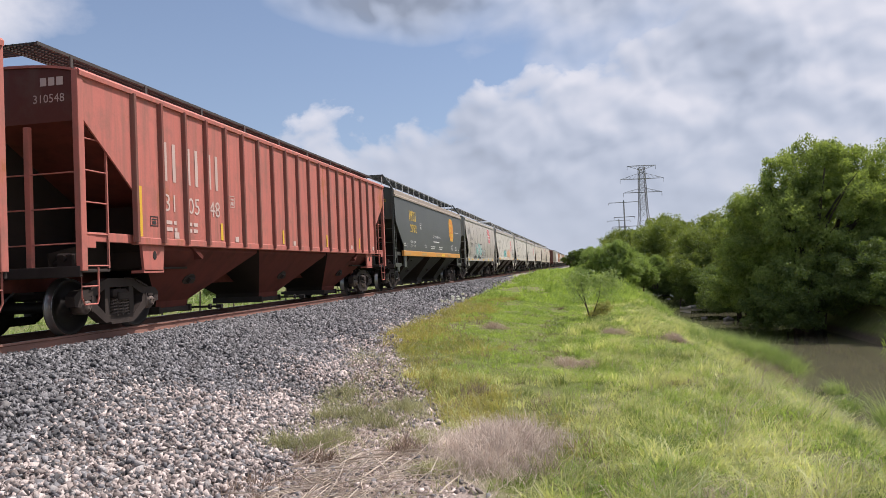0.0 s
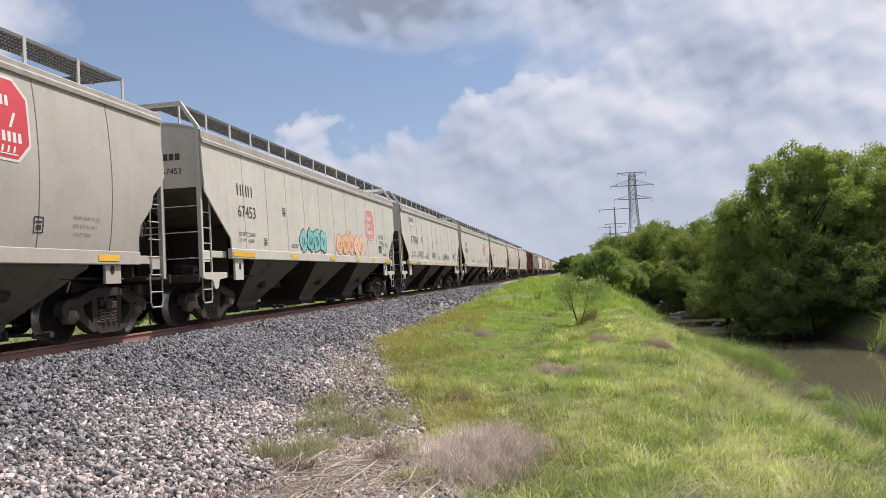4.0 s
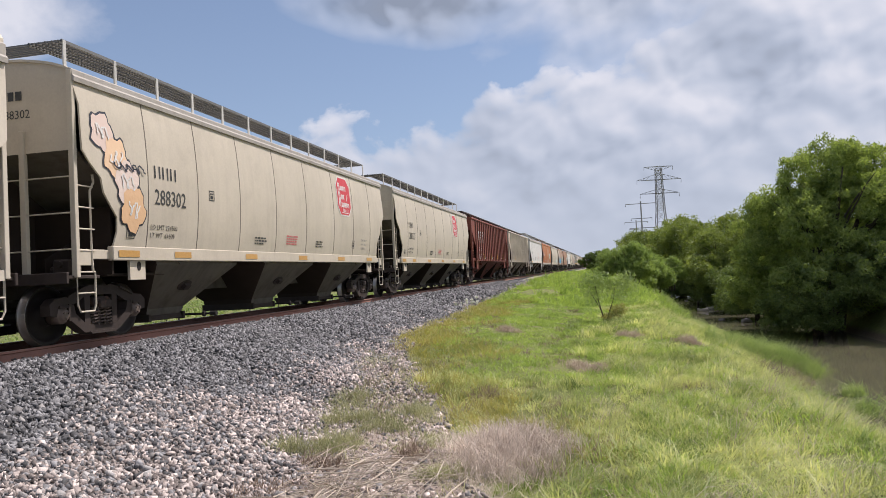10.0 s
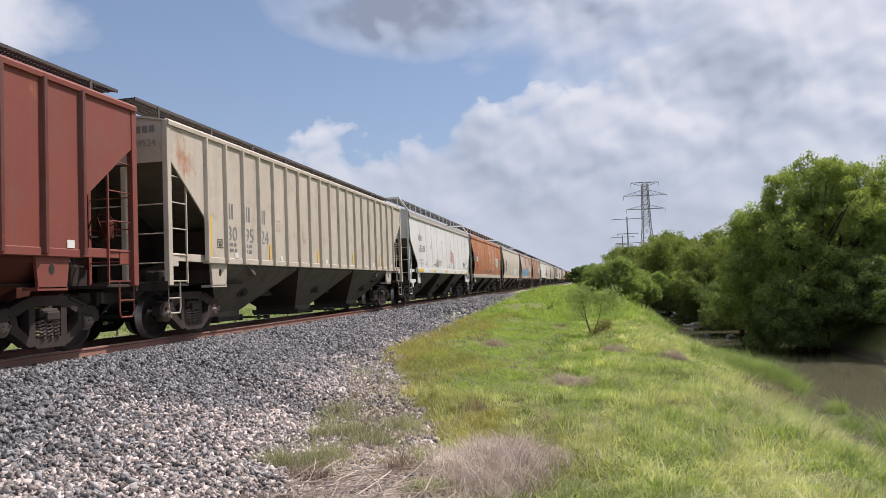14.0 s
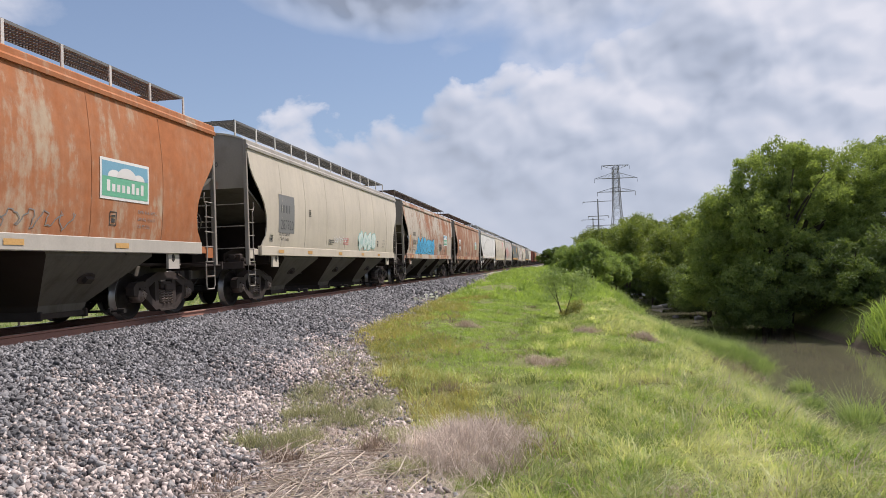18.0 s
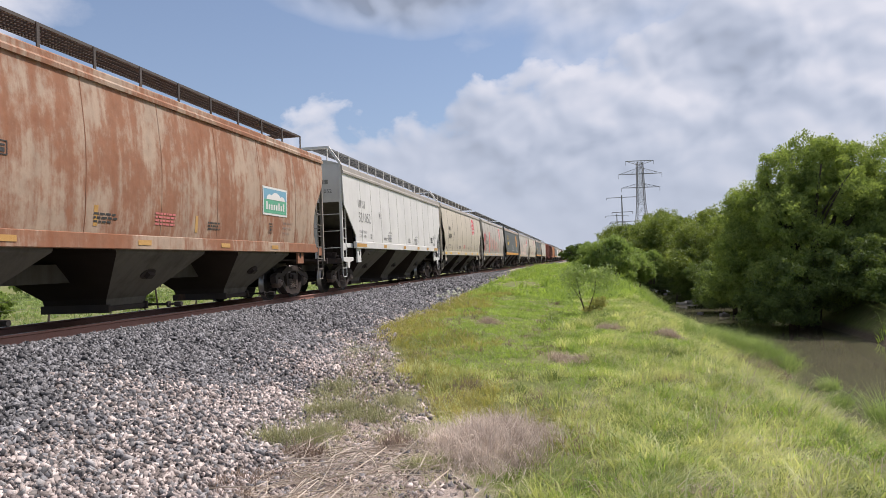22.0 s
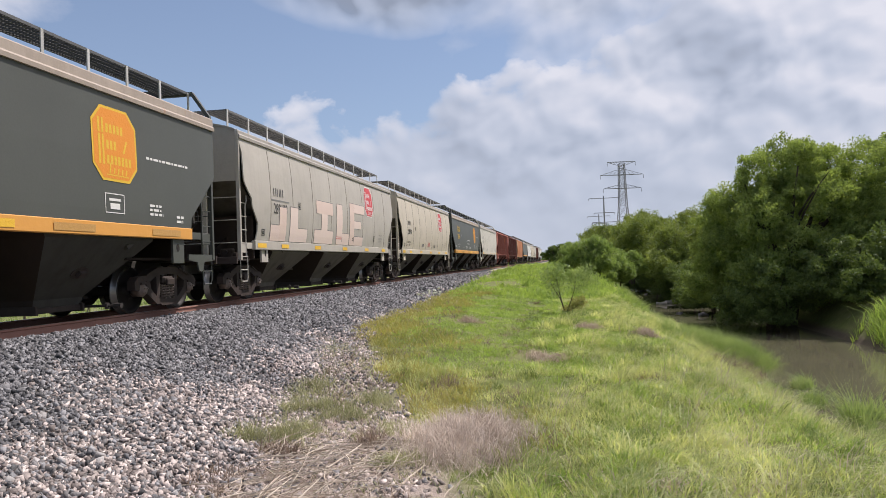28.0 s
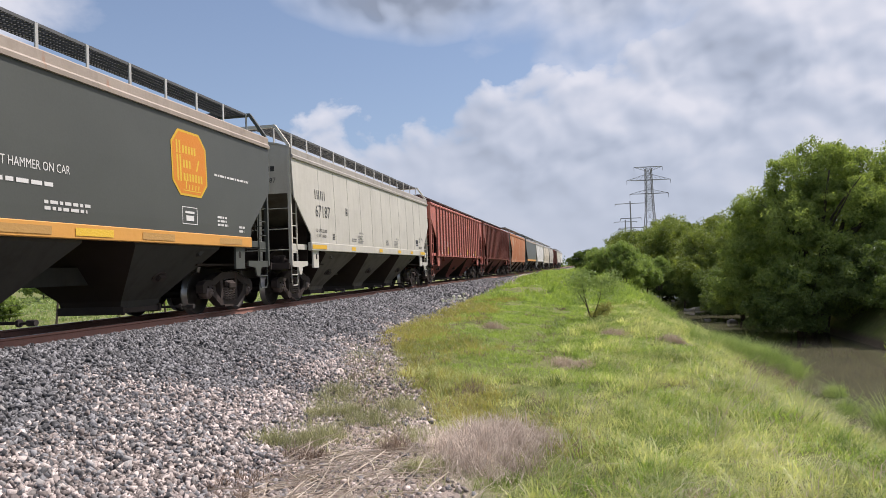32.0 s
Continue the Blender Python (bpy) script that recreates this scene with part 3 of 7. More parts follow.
def build_ballast():
    ys = np.unique(np.concatenate([np.geomspace(6, 900, 14) * -1, np.arange(-6, 45, 0.3), np.arange(45, 120, 1.5), np.geomspace(120, 2600, 30)]))
    us = np.concatenate([np.linspace(-13.5, -10.85, 6), np.linspace(-10.6, -8.5, 6), np.linspace(-8.4, -8.26, 3), np.linspace(-8.0, -7.6, 3)])
    k = 22
    rows = []
    for y in ys:
        t = float(toe(y)) + 0.35
        rows.append(np.concatenate([us, np.linspace(-7.45, t, k)]))
    X = np.array(rows)
    Y = np.repeat(ys[:, None], X.shape[1], 1)
    Z = ballast_z(X, Y) + wob(X, Y, 3.3) * 0.015
    i = np.arange(X.size).reshape(X.shape)
    F = np.stack([i[:-1, :-1], i[:-1, 1:], i[1:, 1:], i[1:, :-1]], -1).reshape(-1, 4)
    m, nt, b, co = surface("crushed_stone_bed", 0.95)
    vor = nt.nodes.new("ShaderNodeTexVoronoi")
    vor.inputs["Scale"].default_value = 17.0
    link(nt, co, vor.inputs["Vector"])
    sepc = nt.nodes.new("ShaderNodeSeparateColor")
    link(nt, vor.outputs["Color"], sepc.inputs[0])
    sep = nt.nodes.new("ShaderNodeSeparateXYZ")
    link(nt, co, sep.inputs[0])
    grey = mixc(nt, sepc.outputs[0], (0.02, 0.022, 0.025), (0.15, 0.155, 0.16))
    dust = mixc(nt, sepc.outputs[0], (0.10, 0.09, 0.082), (0.40, 0.365, 0.34))
    lower = ramp_of(nt, mth(nt, "ADD", sep.outputs[0], mth(nt, "MULTIPLY", noise_tex(nt, co, 0.7, 5.0), 2.0)), [(0.0, 0.0), (1.0, 1.0)], -6.0, -4.0)
    c = mixc(nt, lower, grey, dust)
    gap = ramp(nt, [(0.0, 1.0), (0.6, 0.25)])
    link(nt, vor.outputs["Distance"], gap.inputs[0])
    c = mixc(nt, 0.55, c, gap.outputs[0], "MULTIPLY")
    link(nt, c, b.inputs["Base Color"])
    inv = mth(nt, "SUBTRACT", 1.0, vor.outputs["Distance"])
    bump(nt, b, inv, 0.9, 0.05)
    ob = new("ballast_bed", raw_mesh("ballast_bed", np.stack([X, Y, Z], -1).reshape(-1, 3), F, m, True))
    return tagged(ob, "grey crushed stone ballast shoulder beside the rails", "ballast", kind="structure")


def stone_variants(n=16):
    """Sharp-edged broken stones: skewed boxes with a corner or two knocked in."""
    out = []
    rng = np.random.default_rng(5)
    cube = np.array([(x, y, z) for x in (-1, 1) for y in (-1, 1) for z in (-1, 1)], float) * 0.72
    F = np.array([(0, 1, 3), (0, 3, 2), (4, 6, 7), (4, 7, 5), (0, 4, 5), (0, 5, 1), (2, 3, 7), (2, 7, 6), (0, 2, 6), (0, 6, 4), (1, 5, 7), (1, 7, 3)])
    for _ in range(n):
        v = cube * rng.uniform((0.85, 0.6, 0.4), (1.3, 1.0, 0.75)) + rng.uniform(-0.27, 0.27, (8, 3))
        k = rng.permutation(8)[:2]
        v[k] *= rng.uniform(0.35, 0.65, (2, 1))
        out.append(v)
    return out, F


def spin(rng, n):
    q = rng.normal(size=(n, 4))
    q /= np.linalg.norm(q, axis=1)[:, None]
    w, x, y, z = q.T
    return np.stack([np.stack([1 - 2 * (y * y + z * z), 2 * (x * y - z * w), 2 * (x * z + y * w)], -1),
                     np.stack([2 * (x * y + z * w), 1 - 2 * (x * x + z * z), 2 * (y * z - x * w)], -1),
                     np.stack([2 * (x * z - y * w), 2 * (y * z + x * w), 1 - 2 * (x * x + y * y)], -1)], 1)


def build_stones(bed):
    """Loose ballast: single stones nearest the path, the rest joined."""
    rng = np.random.default_rng(11)
    shapes, F = stone_variants()

    def scatter(n, y0, y1, x_lo, size, dusty):
        y = y0 + (y1 - y0) * rng.random(n) ** 1.25
        t = toe(y) + 0.55
        u = rng.random(n)
        x = x_lo + (t - x_lo) * u
        x = np.where((rng.random(n) < 0.09) & (y < 17), t + (np.maximum(turf_edge(x, y), t) - t) * rng.random(n), x)
        lower = 0.9 * smooth(-6.2, -4.1, x + wob(x, y, 1.1) * 0.8)
        keep = (rng.random(n) < lower * 0.8) if dusty else (rng.random(n) >= lower * 0.8)
        x, y = x[keep], y[keep]
        z = np.maximum(ballast_z(x, y), ground_z(x, y) - 0.01)
        s = size * rng.uniform(0.6, 1.35, len(x))
        R = spin(rng, len(x))
        k = rng.integers(0, len(shapes), len(x))
        base = np.array(shapes)[k]
        v = np.einsum("nij,nkj->nki", R, base) * s[:, None, None] + np.stack([x, y, z + s * rng.uniform(-0.1, 0.55, len(x))], -1)[:, None, :]
        f = F[None] + (np.arange(len(x)) * 8)[:, None, None]
        return v.reshape(-1, 3), f.reshape(-1, 3)

    for name, dusty, mat in (("loose_ballast", False, M_BALLAST), ("dusty_ballast", True, M_BALLASTD)):
        V, G, off = [], [], 0
        for n, y0, y1, size in ((6000, -9, 3.4, 0.05), (62000, 3.2, 16, 0.033), (27000, 14, 30, 0.042), (9000, 28, 60, 0.065)):
            v, f = scatter(n, y0, y1, -8.27, size, dusty)
            V.append(v)
            G.append(f + off)
            off += len(v)
        ob = new(name, raw_mesh(name, np.concatenate(V), np.concatenate(G), mat))
        ob.parent = bed
        tagged(ob, "dark grey broken stones" if not dusty else "pale dusty broken stones", kind="stuff")
    meshes = [raw_mesh("stone", s * 0.042, F, M_PEBBLE) for s in shapes[:8]]
    for i in range(260):
        y = rng.uniform(3.6, 8.5)
        x = rng.uniform(-6.2, float(toe(y)) + 0.5)
        z = float(max(ballast_z(np.array(x), np.array(y)), ground_z(x, y)))
        o = new("stone", meshes[i % 8])
        o.parent = bed
        o.matrix_basis = pose(x, y, z + 0.02, *rng.uniform(0, 360, 3)) @ Matrix.Scale(rng.uniform(0.7, 1.3), 4)


def rail_outline():
    return [(-0.076, -0.171), (0.076, -0.171), (0.076, -0.160), (0.012, -0.140), (0.0085, -0.045), (0.036, -0.032), (0.037, -0.008), (0.026, -0.0005), (-0.026, -0.0005), (-0.037, -0.008), (-0.036, -0.032), (-0.0085, -0.045), (-0.012, -0.140), (-0.076, -0.160)]


def build_track():
    track = empty_thing("railway_track", pose(0, 0, 0), "rusty steel rails spiked to wooden ties on ballast", "track")
    track["kind"] = "structure"

    def rail(bm):
        o = rail_outline()
        a = [bm.verts.new((x, -700, z)) for x, z in o]
        b = [bm.verts.new((x, 2400, z)) for x, z in o]
        for i in range(len(o)):
            bm.faces.new((a[i], a[(i + 1) % len(o)], b[(i + 1) % len(o)], b[i]))

    def head(bm):
        box(bm, -0.024, 0.024, -700, 2400, -0.002, 0.0005)

    def tie(bm):
        soft_box(bm, -1.30, 1.30, -0.115, 0.115, -0.345, -0.185, 0.012)

    def plate(bm):
        soft_box(bm, -0.10, 0.10, -0.09, 0.09, -0.186, -0.172, 0.003)
        for sx in (-1, 1):
            for sy in (-0.06, 0.06):
                soft_box(bm, sx * 0.088 - 0.014, sx * 0.088 + 0.014, sy - 0.012, sy + 0.012, -0.174, -0.150, 0.004)

    def anchor(bm):
        soft_box(bm, -0.085, 0.085, -0.014, 0.014, -0.19, -0.158, 0.004)

    for x in (TRACK_X - 0.755, TRACK_X + 0.755):
        r = part("rail", mesh_of("rail", rail), M_RAIL, track, pose(x, 0, 0))
        part("rail_head", mesh_of("rail_head", head), M_RAILTOP, r, None, "bright worn running surface")
    rng = random.Random(3)
    y = -1.5
    for i in range(150):
        t = part("tie", mesh_of("tie", tie), M_TIE, track, pose(TRACK_X + rng.uniform(-0.04, 0.04), y, rng.uniform(-0.012, 0.004), 0, 0, rng.uniform(-1.0, 1.0)))
        if i < 80:
            for sx in (0.755, -0.755)[: 2 if i < 40 else 1]:
                part("tie_plate", mesh_of("tie_plate", plate), M_RAIL, t, pose(sx, 0, 0))
            part("rail_anchor", mesh_of("rail_anchor", anchor), M_RAIL, t, pose(0.755, 0.14, 0))
        y += 0.535


# ---- the train ----
SPEED = 12.6
HALF = 1.62

KINDS = {
    # half length, truck spacing, eave, walkway height, side outline from sill up: (z, end y, half width)
    "flat": dict(half=8.90, tc=14.10, end=8.23, eave=4.16, walk=4.74, sill=(1.44, 1.66), side=[(1.66, 7.08, 1.64), (1.88, 7.10, 1.64), (2.36, 7.66, 1.63), (2.84, 8.19, 1.62), (3.4, 8.22, 1.60), (3.90, 8.23, 1.585)]),
    "round": dict(half=8.60, tc=13.55, end=7.88, eave=4.18, walk=4.76, sill=(1.28, 1.50), side=[(1.50, 7.06, 1.55), (1.74, 7.00, 1.59), (1.97, 7.02, 1.615), (2.18, 7.22, 1.63), (2.34, 7.36, 1.64), (2.56, 7.42, 1.645), (2.76, 7.66, 1.645), (2.94, 7.82, 1.64), (3.3, 7.82, 1.62), (3.64, 7.80, 1.59), (3.86, 7.86, 1.56), (4.00, 7.88, 1.54)]),
    "long": dict(half=9.29, tc=14.15, end=8.47, eave=4.16, walk=4.72, sill=(1.26, 1.50), side=[(1.50, 7.72, 1.56), (1.78, 7.50, 1.60), (2.05, 7.46, 1.62), (2.32, 7.50, 1.635), (2.59, 7.63, 1.645), (2.80, 7.80, 1.645), (2.98, 7.99, 1.64), (3.22, 8.22, 1.625), (3.44, 8.37, 1.605), (3.70, 8.42, 1.58), (3.96, 8.46, 1.55)]),
    "ribbed": dict(half=9.27, tc=14.35, end=8.74, eave=4.15, walk=4.50, sill=(1.46, 1.58), side=[(1.58, 7.34, 1.55), (2.34, 7.34, 1.55), (2.88, 8.01, 1.55), (3.41, 8.68, 1.55), (3.6, 8.74, 1.55), (4.06, 8.74, 1.55)]),
}


def width_at(kind, z):
    s = KINDS[kind]["side"]
    return float(np.interp(z, [r[0] for r in s], [r[2] for r in s]))


def make_side(kind):
    k = KINDS[kind]

    def build(bm):
        n = 16
        levels = k["side"]
        outer, inner = [], []
        for z, e, w in levels:
            outer.append([bm.verts.new((w, -e + 2 * e * j / n, z)) for j in range(n + 1)])
            inner.append([bm.verts.new((w - 0.03, -e + 2 * e * j / n, z)) for j in range(n + 1)])
        for g, flip in ((outer, 1), (inner, -1)):
            for a, b in zip(g, g[1:]):
                for j in range(n):
                    f = bm.faces.new((a[j], a[j + 1], b[j + 1], b[j])[::flip])
                    f.smooth = kind in ("round", "long")
        for j in range(n):
            bm.faces.new((inner[0][j], inner[0][j + 1], outer[0][j + 1], outer[0][j]))
            bm.faces.new((outer[-1][j], outer[-1][j + 1], inner[-1][j + 1], inner[-1][j]))
        for i in range(len(levels) - 1):
            bm.faces.new((outer[i][0], outer[i + 1][0], inner[i + 1][0], inner[i][0]))
            bm.faces.new((inner[i][n], inner[i + 1][n], outer[i + 1][n], outer[i][n]))
        for ed in bm.edges:
            ed.smooth = all(f.smooth for f in ed.link_faces)
    return mesh_of(("side_panel", kind), build)


def make_seam(kind, w=0.011):
    def build(bm):
        rows = []
        for z, e, x in KINDS[kind]["side"]:
            rows.append([bm.verts.new((x - 0.004, -w, z)), bm.verts.new((x + 0.006, -w * 0.4, z)), bm.verts.new((x + 0.006, w * 0.4, z)), bm.verts.new((x - 0.004, w, z))])
        for a, b in zip(rows, rows[1:]):
            for j in range(3):
                bm.faces.new((a[j], a[j + 1], b[j + 1], b[j]))
        bm.faces.new(rows[0])
        bm.faces.new(rows[-1][::-1])
    return mesh_of(("weld_seam", kind), build)


def rib_mesh(bm):
    # a pressed post, hat shaped, proud of the sheet
    o = [(1.548, -0.075), (1.60, -0.045), (1.615, -0.03), (1.615, 0.03), (1.60, 0.045), (1.548, 0.075)]
    a = [bm.verts.new((x, y, 1.50)) for x, y in o]
    b = [bm.verts.new((x, y, 4.06)) for x, y in o]
    for i in range(len(o)):
        bm.faces.new((a[i], a[(i + 1) % len(o)], b[(i + 1) % len(o)], b[i]))
    bm.faces.new(a)
    bm.faces.new(b[::-1])


def roof_curve(kind):
    k = KINDS[kind]
    w = k["side"][-1][2]
    h = 0.28 if kind != "ribbed" else 0.16
    return [(w * math.sin(a), k["eave"] - 0.02 + h * (math.cos(a) - math.cos(1.25)) / (1 - math.cos(1.25))) for a in [1.25 * t / 6 for t in range(-6, 7)]], h


def make_roof(kind):
    k = KINDS[kind]
    pts, h = roof_curve(kind)
    w = k["side"][-1][2]
    pts = [(x * w / max(p[0] for p in pts), z) for x, z in pts]

    def build(bm):
        a = [bm.verts.new((x, -k["end"], z)) for x, z in pts]
        b = [bm.verts.new((x, k["end"], z)) for x, z in pts]
        c = [bm.verts.new((x, -k["end"], z - 0.04)) for x, z in pts]
        d = [bm.verts.new((x, k["end"], z - 0.04)) for x, z in pts]
        for i in range(len(pts) - 1):
            f = bm.faces.new((a[i], a[i + 1], b[i + 1], b[i]))
            f.smooth = True
            bm.faces.new((c[i], d[i], d[i + 1], c[i + 1]))
            bm.faces.new((a[i], c[i], c[i + 1], a[i + 1]))
            bm.faces.new((b[i], b[i + 1], d[i + 1], d[i]))
        bm.faces.new((a[0], b[0], d[0], c[0]))
        bm.faces.new((a[-1], c[-1], d[-1], b[-1]))
        for ed in bm.edges:
            ed.smooth = all(f.smooth for f in ed.link_faces)
    return mesh_of(("roof", kind), build)


def make_chord(kind):
    k = KINDS[kind]
    z0, w = k["side"][-1][0], k["side"][-1][2]
    z1 = k["eave"]

    def build(bm):
        o = [(w - 0.05, z0 - 0.02), (w + 0.045, z0 - 0.02), (w + 0.05, z0 + 0.05), (w + 0.015, z0 + 0.09), (w + 0.012, z1 - 0.02), (w - 0.03, z1 + 0.012), (w - 0.05, z1)]
        a = [bm.verts.new((x, -k["end"] - 0.01, z)) for x, z in o]
        b = [bm.verts.new((x, k["end"] + 0.01, z)) for x, z in o]
        for i in range(len(o)):
            bm.faces.new((a[i], a[(i + 1) % len(o)], b[(i + 1) % len(o)], b[i]))
        bm.faces.new(a)
        bm.faces.new(b[::-1])
    return mesh_of(("top_chord", kind), build)


def make_sill(kind):
    k = KINDS[kind]
    (z0, z1), e, w = k["sill"], k["side"][0][1], k["side"][0][2]

    def build(bm):
        soft_box(bm, w - 0.10, w + 0.012, -e - 0.02, e + 0.02, z0, z1 + 0.01, 0.012)
    return mesh_of(("side_sill", kind), build)


def make_end(kind):
    """The upright end sheet under the roof's arc."""
    k = KINDS[kind]
    pts, h = roof_curve(kind)
    w = k["side"][-1][2] - 0.02
    top = [(x * w / max(p[0] for p in pts), z - 0.03) for x, z in pts]
    zb = 2.95 if kind != "ribbed" else 3.35

    def build(bm):
        o = [(-w, zb)] + top + [(w, zb)]
        a = [bm.verts.new((x, -k["end"] + 0.03, z)) for x, z in o]
        b = [bm.verts.new((x, -k["end"] + 0.07, z)) for x, z in o]
        bm.faces.new(a)
        bm.faces.new(b[::-1])
        for i in range(len(o)):
            bm.faces.new((a[i], a[(i + 1) % len(o)], b[(i + 1) % len(o)], b[i]))
    return mesh_of(("end_sheet", kind), build)


def make_slope(kind):
    k = KINDS[kind]
    zb = 2.95 if kind != "ribbed" else 3.35
    e = k["end"] - 0.03

    def build(bm):
        slab(bm, [(-e, zb), (-e + 0.05, zb + 0.04), (-5.0, 1.28), (-5.06, 1.22)], -1.5, 1.5)
    return mesh_of(("slope_sheet", kind), build)


def make_web(kind):
    """The upright plate along the middle, between the end slope and the sill over the truck."""
    e = KINDS[kind]["end"] - 0.12
    zb = 2.80 if kind != "ribbed" else 3.2

    def build(bm):
        slab(bm, [(-e, 1.04), (-e, zb), (-5.1, 1.26), (-5.1, 1.04)], -0.05, 0.05)
    return mesh_of(("end_web", kind), build)


def end_gusset(kind):
    """A low plate that stiffens the end platform, running back to the cross plate."""
    e = KINDS[kind]["end"] - 0.25
    return mesh_of(("sill_gusset", kind), lambda bm: slab(bm, [(-e, 1.05), (-e, 1.32), (-7.02, 1.62), (-7.02, 1.05)], -0.012, 0.012))


def make_hopper(kind):
    """One discharge bay: four sloped sheets down to the outlet."""
    w = KINDS[kind]["side"][0][2] - 0.09
    z1 = KINDS[kind]["sill"][0] + 0.02

    def build(bm):
        levels = [(2.36, w, z1), (2.30, w, z1 - 0.10), (0.60, 0.62, 0.40), (0.60, 0.60, 0.24)] if kind == "ribbed" else [(2.2, w - 0.14, z1 + 0.72), (1.50, w, z1), (1.46, w, z1 - 0.08), (0.62, 0.66, 0.40), (0.60, 0.62, 0.24)]
        rings = [[bm.verts.new(c) for c in ((x, -y, z), (x, y, z), (-x, y, z), (-x, -y, z))] for y, x, z in levels]
        for a, b in zip(rings, rings[1:]):
            for i in range(4):
                f = bm.faces.new((a[i], a[(i + 1) % 4], b[(i + 1) % 4], b[i]))
                # end faces take the second, darker material, which carries their shade
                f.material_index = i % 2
        bm.faces.new(rings[0])
        bm.faces.new(rings[-1][::-1])
    return mesh_of(("hopper", kind), build)


def shaker_mesh(bm):
    # the oval socket for a shaker, low on a bay's side sheet
    ring = [(0.21 * math.cos(i * math.pi / 7), 0.13 * math.sin(i * math.pi / 7)) for i in range(14)]
    slab(bm, ring, -0.03, 0.025)
    slab(bm, [(-0.09, -0.05), (0.09, -0.05), (0.09, 0.06), (-0.09, 0.06)], 0.02, 0.10)


def gate_mesh(bm):
    soft_box(bm, -0.66, 0.66, -0.56, 0.56, 0.17, 0.27, 0.01)
    soft_box(bm, -0.70, 0.70, -0.62, -0.56, 0.15, 0.30, 0.006)
    soft_box(bm, -0.70, 0.70, 0.56, 0.62, 0.15, 0.30, 0.006)


def shaft_mesh(bm):
    tube(bm, [(-1.30, 0, 0), (1.30, 0, 0)], 0.025, 6)
    for s in (-1, 1):
        tube(bm, [(s * 1.22, 0, 0), (s * 1.36, 0, 0)], 0.05, 8)
        tube(bm, [(s * 1.05, 0, 0), (s * 1.10, 0, 0)], 0.06, 8)


def walkway_mesh(kind):
    k = KINDS[kind]
    e = k["end"] + {"flat": 0.02, "ribbed": 0.25}.get(kind, -0.40)

    def build(bm):
        for s in (-1, 1):
            for x in (0.52, 0.64, 0.76, 0.88, 1.0):
                box(bm, s * x - 0.006, s * x + 0.006, -e, e, 0.0, 0.035)
            box(bm, s * 1.06 - 0.012, s * 1.06 + 0.012, -e, e, -0.012, 0.04)
            box(bm, s * 0.46 - 0.012, s * 0.46 + 0.012, -e, e, -0.012, 0.04)
            y = -e
            while y < e:
                box(bm, *sorted((s * 0.46, s * 1.06)), y, y + 0.022, 0.004, 0.03)
                y += 0.075
        for s in (-1, 1):
            for i in range(7):
                y = s * (e - 0.02 - 0.075 * i)
                box(bm, -0.46, 0.46, y - 0.011, y + 0.011, 0.004, 0.03)
    return mesh_of(("running_board", kind), build)


def hatch_mesh(bm):
    soft_box(bm, -0.30, 0.30, -7.0, 7.0, 0.0, 0.13, 0.03)


def stanchion_mesh(bm):
    soft_box(bm, -0.012, 0.012, -0.035, 0.035, -0.44, 0.03, 0.004)


def end_frame_mesh(bm):
    """The portal over a car's end: chamfered shoulders up to the walkway and a bar across."""
    z0, z1 = KINDS["flat"]["eave"] - 0.03, KINDS["flat"]["walk"] + 0.05
    o = [(1.53, z0), (1.53, z0 + 0.10), (1.14, z1), (-1.14, z1), (-1.53, z0 + 0.10), (-1.53, z0)]
    i = [(1.46, z0), (1.46, z0 + 0.07), (1.11, z1 - 0.08), (-1.11, z1 - 0.08), (-1.46, z0 + 0.07), (-1.46, z0)]
    rows = [[bm.verts.new((x, y, z)) for x, z in o] + [bm.verts.new((x, y, z)) for x, z in i] for y in (-0.03, 0.06)]
    a, b = rows
    for k in range(5):
        bm.faces.new((a[k], a[k + 1], a[k + 7], a[k + 6]))
        bm.faces.new((b[k], b[k + 6], b[k + 7], b[k + 1]))
        bm.faces.new((a[k], b[k], b[k + 1], a[k + 1]))
        bm.faces.new((a[k + 6], a[k + 7], b[k + 7], b[k + 6]))
    for k in (0, 5):
        bm.faces.new((a[k], a[k + 6], b[k + 6], b[k]))


def corner_post(kind):
    k = KINDS[kind]
    w = 0.14 if kind == "ribbed" else 0.085

    def build(bm):
        soft_box(bm, 1.44, 1.545 if kind == "ribbed" else 1.53, -0.03, -0.03 + w, 1.02, k["eave"] - 0.02, 0.008)
    return mesh_of(("corner_post", kind), build)


def ladder_stile(kind):
    def build(bm):
        if kind in ("round", "long"):
            tube(bm, [(0, 0, 2.62), (0, 0.02, 2.5), (0, -0.07, 2.36), (0, -0.07, 1.3), (0, -0.05, 1.1)], 0.019, 6)
        else:
            box(bm, -0.016, 0.016, -0.014, 0.014, 1.06, 3.2 if kind == "ribbed" else 2.78)
    return mesh_of(("ladder_stile", kind), build)


def sill_extension(kind):
    """The light channel that carries the side sill on to the corner post, with a small plate behind the ladder."""
    k = KINDS[kind]
    z = k["sill"][0] + 0.02

    def build(bm):
        soft_box(bm, 1.44, 1.49, -k["end"] + 0.05, -k["side"][0][1] + 0.03, z, z + 0.15, 0.008)
        soft_box(bm, 1.475, 1.50, -k["end"] + 0.07, -k["end"] + 0.40, z - 0.10, z + 0.12, 0.006)
    return mesh_of(("sill_extension", kind), build)


def rung_mesh(bm):
    tube(bm, [(0, 0, 0), (0, 0.40, 0)], 0.013, 6)


